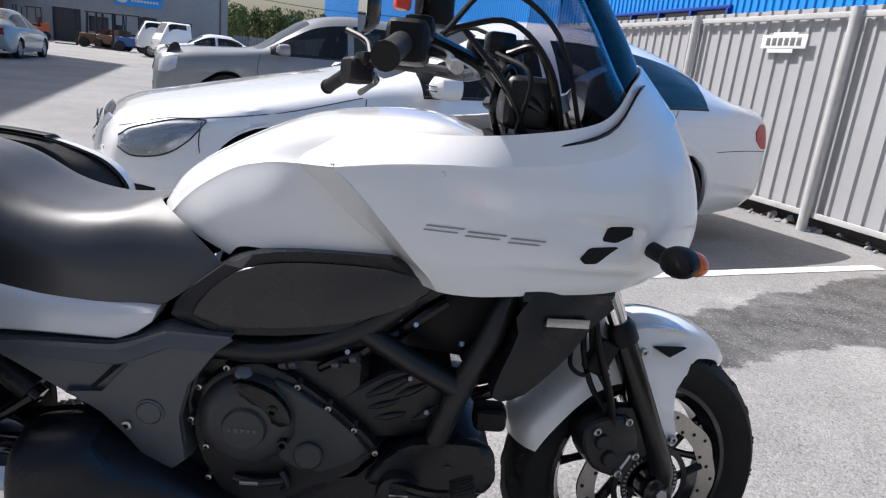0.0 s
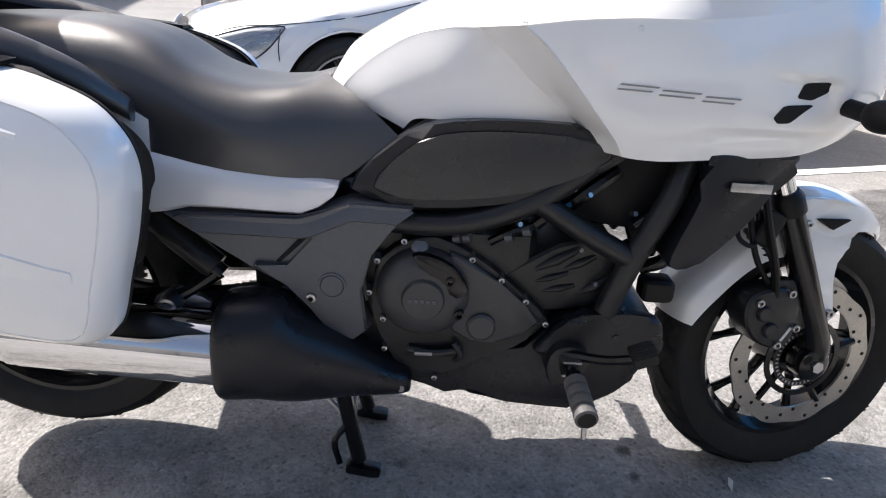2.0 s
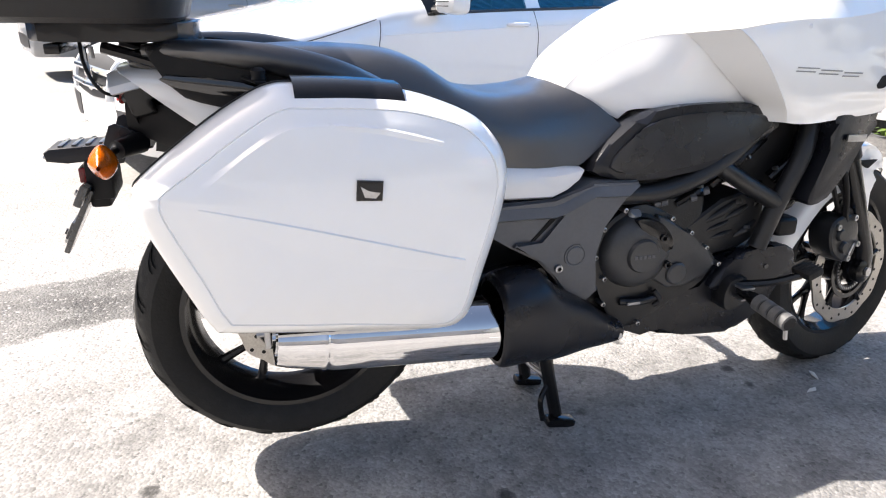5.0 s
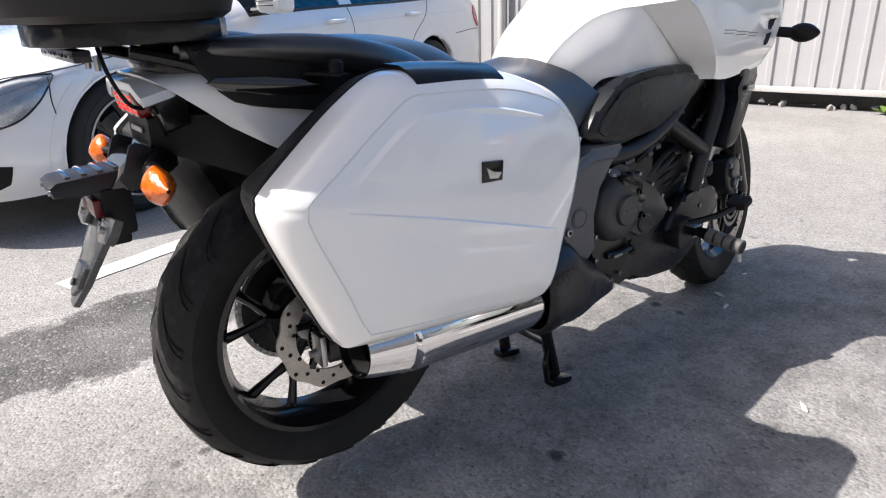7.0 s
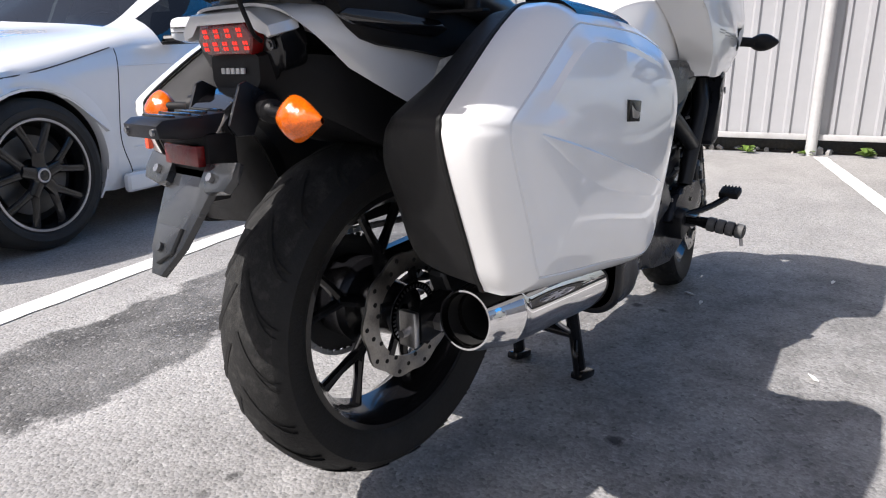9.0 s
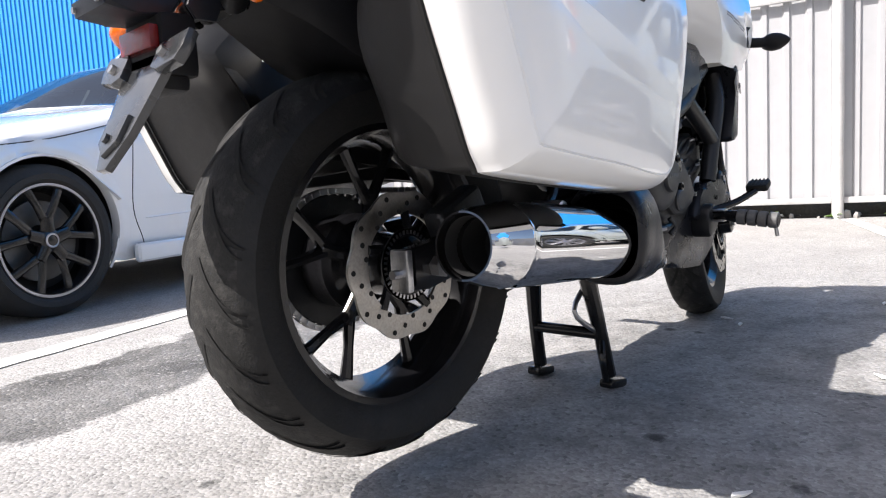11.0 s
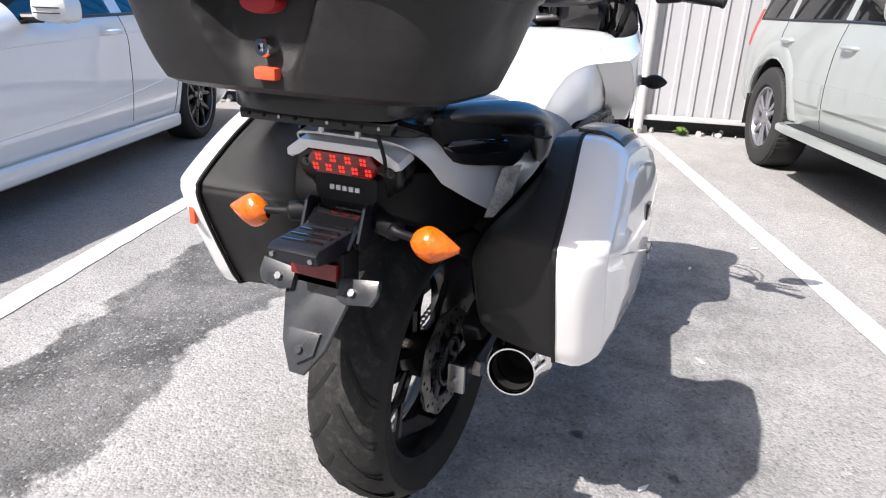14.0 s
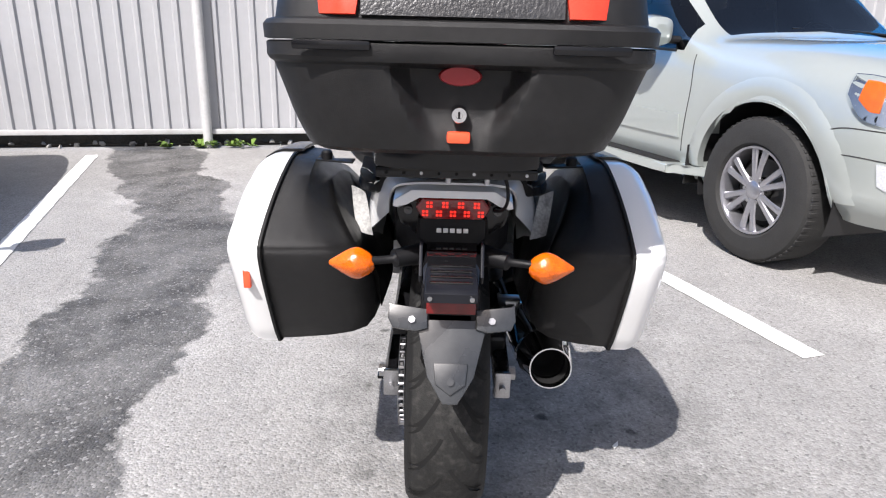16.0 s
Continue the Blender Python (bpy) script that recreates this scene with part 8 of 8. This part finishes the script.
# reddish lean-to with its dark canopy at the end of the workshop
c = along(-29.6)
bm = B()
box(bm, (c + 2.6, 1.0, 1.5), (5.0, 2.0, 3.0), 0.05)
lean = part("lean_to", bm, mat("red brown wall", (0.28, 0.11, 0.06), 0.8, 0, 0.2, 2), far, "red brown lean-to", at=FM)
bm = B()
box(bm, (c + 1.6, 1.6, 3.1), (6.5, 3.6, 0.18), 0.03)
part("canopy", bm, M_trim, far, at=FM)
# lamp post and wires
P = EYE0 + Vector((math.sin(radians(-15.3)), math.cos(radians(-15.3)))) * 54
post = thing("utility_pole", Matrix.Translation((P.x, P.y, 0)), "slim dark utility pole with a crossbar and wires", "utility pole")
bm = B()
tube(bm, [(0, 0, 0), (0, 0, 4.9)], [0.09, 0.06], 8, 1)
part("pole", bm, M_wood, post)
bm = B()
box(bm, (0, 0, 4.6), (1.0, 0.08, 0.08))
part("crossbar", bm, M_wood, post)
for k in (-0.4, 0.4):
    bm = B()
    tube(bm, [(k, 0, 4.65), (10 + k, 2, 4.35), (24 + k, 5, 5.4)], 0.012, 5, 6)
    part("wire", bm, M_trim, post)
    bm = B()
    tube(bm, [(k, 0, 4.65), (-10 + k, 4, 5.0), (-26 + k, 8, 7.4)], 0.012, 5, 6)
    part("wire", bm, M_trim, post)


def at_bearing(b, dist):
    q = EYE0 + Vector((math.sin(radians(b)), math.cos(radians(b)))) * dist
    return q.x, q.y


# trees beyond the yard
def tree(x, y, h, w, seed):
    rnd = random.Random(seed)
    t = thing("tree", Matrix.Translation((x, y, 0)), "leafy green roadside tree in full leaf", "tree", "trees beyond the yard")
    bm = B()
    tube(bm, [(0, 0, 0), (0.1, 0.05, h * 0.35), (0, 0.1, h * 0.8)], [0.16, 0.11, 0.03], 8)
    for k in range(6):
        a = rnd.random() * 6.28
        z = h * rnd.uniform(0.25, 0.6)
        tube(bm, [(0.05, 0, z), (w * 0.35 * math.cos(a), w * 0.35 * math.sin(a), z + h * 0.12), (w * 0.7 * math.cos(a), w * 0.7 * math.sin(a), z + h * 0.2)], [0.06, 0.04, 0.015], 6)
    part("trunk", bm, M_wood, t)
    verts, faces = [], []
    clumps = [(rnd.uniform(-w, w) * 0.8, rnd.uniform(-w, w) * 0.8, h * rnd.uniform(0.28, 0.92), w * rnd.uniform(0.25, 0.5)) for _ in range(26)]
    for cx, cy, cz, cr in clumps:
        for _ in range(120):
            v = Vector((rnd.gauss(0, 1), rnd.gauss(0, 1), rnd.gauss(0, 1))).normalized() * cr * rnd.uniform(0.55, 1.05)
            s = rnd.uniform(0.09, 0.21)
            q = Euler((rnd.random() * 6, rnd.random() * 6, rnd.random() * 6)).to_matrix()
            i = len(verts)
            for dx, dy in ((-s, 0), (0, -s * 0.5), (s, 0), (0, s * 0.5)):
                verts.append(tuple(Vector((cx, cy, cz)) + v + q @ Vector((dx, dy, 0))))
            faces.append((i, i + 1, i + 2, i + 3))
    me = bpy.data.meshes.new("crown")
    me.from_pydata(verts, [], faces)
    me.materials.append(M_leaf)
    o = new("crown", me)
    o.parent = t


for k, b in enumerate(np.linspace(-14.6, -3.5, 9)):
    x, y = at_bearing(b, 78 + 6 * (k % 3))
    tree(x, y, 5.0 + 0.5 * (k % 3), 1.9, k)


# pale panel fence behind the yard
pf = thing("panel_fence", Matrix.Identity(4), "pale board fence at the far edge of the yard", "fence", kind="structure")
for k in range(40):
    x, y = at_bearing(-14.2 + 0.23 * k, 62)
    bm = B()
    box(bm, (x, y, 0.9), (0.2, 0.05, 1.8), 0.01)
    part("board", bm, M_fence, pf)


# forklift trucks, a flatbed with machinery, light lorries
def forklift(x, y, ang, colour, label):
    f = thing("forklift", pose(x, y, 0, 0, 0, ang), label, "forklift", "parked yard machines")
    bm = B()
    box(bm, (0, 0, 0.55), (1.7, 1.0, 0.55), 0.12, 3)
    box(bm, (-0.65, 0, 0.9), (0.5, 1.0, 0.5), 0.12, 3)
    part("body", bm, colour, f)
    for sx in (0.45, -0.45):
        for sy in (-0.42, 0.42):
            bm = B()
            tube(bm, [(sx, sy, 0.8), (sx * 0.9, sy * 0.95, 2.0)], 0.035, 8, 1)
            part("guard_post", bm, M_trim, f)
    bm = B()
    box(bm, (0, 0, 2.02), (1.0, 0.95, 0.06), 0.02)
    part("overhead_guard", bm, M_trim, f)
    for sy in (-0.25, 0.25):
        bm = B()
        box(bm, (0.98, sy, 1.05), (0.10, 0.09, 2.0), 0.01)
        part("mast", bm, M_trim, f)
        bm = B()
        box(bm, (1.55, sy, 0.08), (1.1, 0.12, 0.05), 0.01)
        part("fork", bm, M_trim, f)
    for sx in (0.6, -0.6):
        for sy in (-0.5, 0.5):
            bm = B()
            lathe(bm, [(0, -0.1), (0.27, -0.1), (0.30, 0), (0.27, 0.1), (0, 0.1)], 20, at=(sx, sy, 0.3))
            part("tyre", bm, M_cartyre, f)
    bm = B()
    box(bm, (-0.2, 0, 0.95), (0.45, 0.5, 0.12), 0.04)
    box(bm, (-0.42, 0, 1.2), (0.1, 0.5, 0.5), 0.04)
    part("seat", bm, M_trim, f)


M_orange = mat("orange machine paint", (0.5, 0.10, 0.03), 0.5, 0, 0.15, 4)
M_rustb = mat("brown machine paint", (0.14, 0.07, 0.04), 0.6, 0, 0.3, 4)
M_bluem = mat("blue machine paint", (0.05, 0.12, 0.32), 0.5, 0, 0.2, 4)
x, y = at_bearing(-28.1, 52)
forklift(x, y, 230, M_orange, "orange forklift truck parked by the workshop wall")
x, y = at_bearing(-24.1, 46)
forklift(x, y, 200, M_rustb, "old brown forklift truck parked in the yard")
x, y = at_bearing(-22.9, 45)
forklift(x, y, 160, M_rustb, "old brown forklift truck parked in the yard")
x, y = at_bearing(-21.6, 44)
forklift(x, y, 190, M_bluem, "small blue forklift truck parked in the yard")


def lorry(x, y, ang, label):
    t = thing("light_lorry", pose(x, y, 0, 0, 0, ang), label, "lorry", "parked light lorries")
    st = [(1.0, [(0, 1.75), (0.6, 1.72), (0.78, 1.45), (0.82, 1.0), (0.82, 0.6), (0.75, 0.45)]),
          (1.25, [(0, 1.68), (0.6, 1.65), (0.78, 1.30), (0.82, 0.95), (0.82, 0.6), (0.75, 0.45)]),
          (1.55, [(0, 1.10), (0.6, 1.08), (0.76, 1.02), (0.80, 0.85), (0.80, 0.6), (0.72, 0.45)]),
          (1.62, [(0, 0.95), (0.55, 0.93), (0.70, 0.90), (0.75, 0.80), (0.75, 0.6), (0.66, 0.48)])]
    st = [(0.25, st[0][1]), (0.2 + 0.45, st[0][1])] + st
    body = CarBody(t, st[::-1], [], M_carw, [(1.22, 0.45)], (1.52, 1.26), (-9, -10), nu=4, nv=4)
    bm = B()
    box(bm, (-1.0, 0, 0.72), (2.4, 1.6, 0.14), 0.02)
    bed = part("flatbed", bm, M_trim, t)
    for sy in (-0.8, 0.8):
        bm = B()
        box(bm, (-1.0, sy, 0.95), (2.4, 0.05, 0.36), 0.01)
        part("side_board", bm, M_carw, bed)
    for sx in (1.0, -1.3):
        for sy in (-0.7, 0.7):
            road_wheel(t, sx, sy, 0.32, 0.2, 0.19, "plain")
    for sy in (-0.6, 0.6):
        bm = B()
        box(bm, (1.63, sy, 0.75), (0.04, 0.2, 0.14), 0.02)
        part("headlamp", bm, M_lens, t)


x, y = at_bearing(-18.9, 38)
lorry(x, y, 205, "small white flatbed lorry with a dark load bed")
x, y = at_bearing(-17.4, 35)
lorry(x, y, 215, "white light lorry with a square cab")


def plain_saloon(x, y, ang, paint, label, k=0.94):
    c = thing("distant_saloon", pose(x, y, 0, 0, 0, ang) @ Matrix.Scale(k, 4), label, "car", "cars across the yard")
    st = [
        (2.20, sec(0.58, 0.30, 0.58, 0.50, 0.55, 0.60, 0.45, 0.55, 0.32, 0.45, 0.26)),
        (2.10, sec(0.74, 0.46, 0.73, 0.70, 0.67, 0.80, 0.50, 0.78, 0.31, 0.66, 0.20)),
        (1.70, sec(0.87, 0.62, 0.85, 0.85, 0.78, 0.90, 0.58)),
        (0.95, sec(0.98, 0.68, 0.96, 0.88, 0.88)),
        (0.75, sec(1.08, 0.67, 1.02, 0.88, 0.90)),
        (0.10, sec(1.42, 0.56, 1.37, 0.88, 0.93)),
        (-0.40, sec(1.48, 0.545, 1.43, 0.88, 0.95)),
        (-1.10, sec(1.44, 0.54, 1.39, 0.88, 0.96)),
        (-1.75, sec(1.13, 0.58, 1.09, 0.86, 0.98)),
        (-2.20, sec(1.07, 0.60, 1.04, 0.81, 0.94, 0.86, 0.68)),
        (-2.35, sec(0.95, 0.55, 0.93, 0.72, 0.86, 0.80, 0.62, 0.78, 0.40, 0.70, 0.30)),
        (-2.38, sec(0.80, 0.40, 0.79, 0.55, 0.76, 0.62, 0.60, 0.62, 0.45, 0.52, 0.36)),
    ]
    b = CarBody(c, st, [(1.35, 0.32, 0.36), (-1.30, 0.32, 0.36)], paint, [(0.68, -0.33), (-0.42, -1.5)], (0.88, 0.18), (-1.15, -1.68), nu=5, nv=4)
    for wx in (1.35, -1.30):
        for s in (1, -1):
            road_wheel(c, wx, s * 0.79, 0.32, 0.20, 0.21, "plain")
    cabin(c, 0.0, -0.9, 0.3, 0.95, 0.78)
    for s in (1, -1):
        b.patch("tail_lamp", [(s * 0.76, 0.90), (s * 0.62, 0.90)], [(s * 0.78, 0.70), (s * 0.60, 0.72)], M_red, "red tail lamp", face="rear", lift=0.012)
        b.patch("headlamp", [(2.06, 0.68), (1.95, 0.73), (1.80, 0.77)], [(2.08, 0.58), (1.98, 0.60), (1.86, 0.66)], M_lens, "", s, 0.008)
    bm = B()
    box(bm, (-2.40, 0, 0.70), (0.02, 0.5, 0.11), 0.003)
    pl = part("number_plate", bm, M_line, c, "white plate with plain grey bars")
    bm = B()
    box(bm, (-2.412, 0, 0.70), (0.006, 0.4, 0.05))
    part("plate_bars", bm, M_greybar, pl)
    b.line("bumper_strip", [(-0.6, 0.52), (0.0, 0.52), (0.6, 0.52)], M_trim, 0.02, face="rear", lift=0.004)
    return c


plain_saloon(-11.6, 22.2, 103, M_silvercar, "silver green saloon car standing in the building's shade")
x, y = at_bearing(-16.3, 32)
plain_saloon(x, y, 205, M_carw, "white saloon car parked in front of the lorries")

# white plate fixed to the fence, its characters kept as plain bars
sgn = thing("fence_plate", fence_frame(5.60) @ Matrix.Translation((0, 0.065, 0)), "white plate on the fence with grey bars", "sign")
bm = B()
box(bm, (0, 0.0, 1.655), (0.56, 0.006, 0.125), 0.002)
box(bm, (0.03, -0.004, 1.575), (0.32, 0.006, 0.045), 0.002)
box(bm, (0.0, -0.004, 1.725), (0.30, 0.006, 0.030), 0.002)
pl = part("plate", bm, mat("white plate", (0.75, 0.75, 0.74), 0.5), sgn)
for k in range(6):
    bm = B()
    box(bm, (-0.19 + 0.076 * k, 0.0045, 1.655), (0.052, 0.003, 0.072), 0.001)
    part("bar", bm, M_greybar, pl)

# weeds at the foot of the fence
rnd = random.Random(9)
for k in range(16):
    s = rnd.choice((2.75, 2.6, 2.4, 3.1)) + rnd.uniform(-0.1, 0.1) if k < 9 else rnd.uniform(-1.2, 4.5)
    p = FENCE_A + FENCE_DIR * s
    m = Matrix.Translation((p.x - 0.10 + rnd.uniform(-0.04, 0.04), p.y, 0))
    w = thing("weed", m, "small green weed at the foot of the fence", "weed", "weeds along the fence")
    bm = B()
    for q in range(rnd.randint(8, 18)):
        a, l = rnd.random() * 6.28, rnd.uniform(0.04, 0.10)
        h = rnd.uniform(0.3, 1.0) * l
        d = Vector((math.cos(a), math.sin(a), 0))
        e = Vector((-d.y, d.x, 0)) * l * 0.25
        b0, b1, b2 = Vector((0, 0, 0.01)), d * l * 0.55 + Vector((0, 0, h)), d * l + Vector((0, 0, h * 0.8))
        v = [bm.verts.new(b0), bm.verts.new(b1 - e), bm.verts.new(b2), bm.verts.new(b1 + e)]
        bm.faces.new(v)
    part("leaves", bm, mat("weed leaf", (0.12, 0.20, 0.03), 0.6, 0, 0.3, 20) if k == 0 else bpy.data.materials["weed leaf"], w)
# pale flecks of litter on the ground
for k, (x, y) in enumerate(((1.93, 1.06), (1.49, 1.42), (0.33, 1.02), (1.05, 0.95), (2.4, 0.8), (1.42, 1.36))):
    f = thing("paper_scrap", Matrix.Translation((x, y, 0.003)) @ Matrix.Rotation(k * 1.3, 4, "Z"), "tiny pale scrap of litter on the asphalt", "litter", "litter scraps")
    bm = B()
    plate(bm, [(-0.02, 0), (0.0, 0.006), (0.022, 0.003), (0.012, -0.006)], 0, 0.004, 0, axis="Z")
    part("scrap", bm, M_line, f)
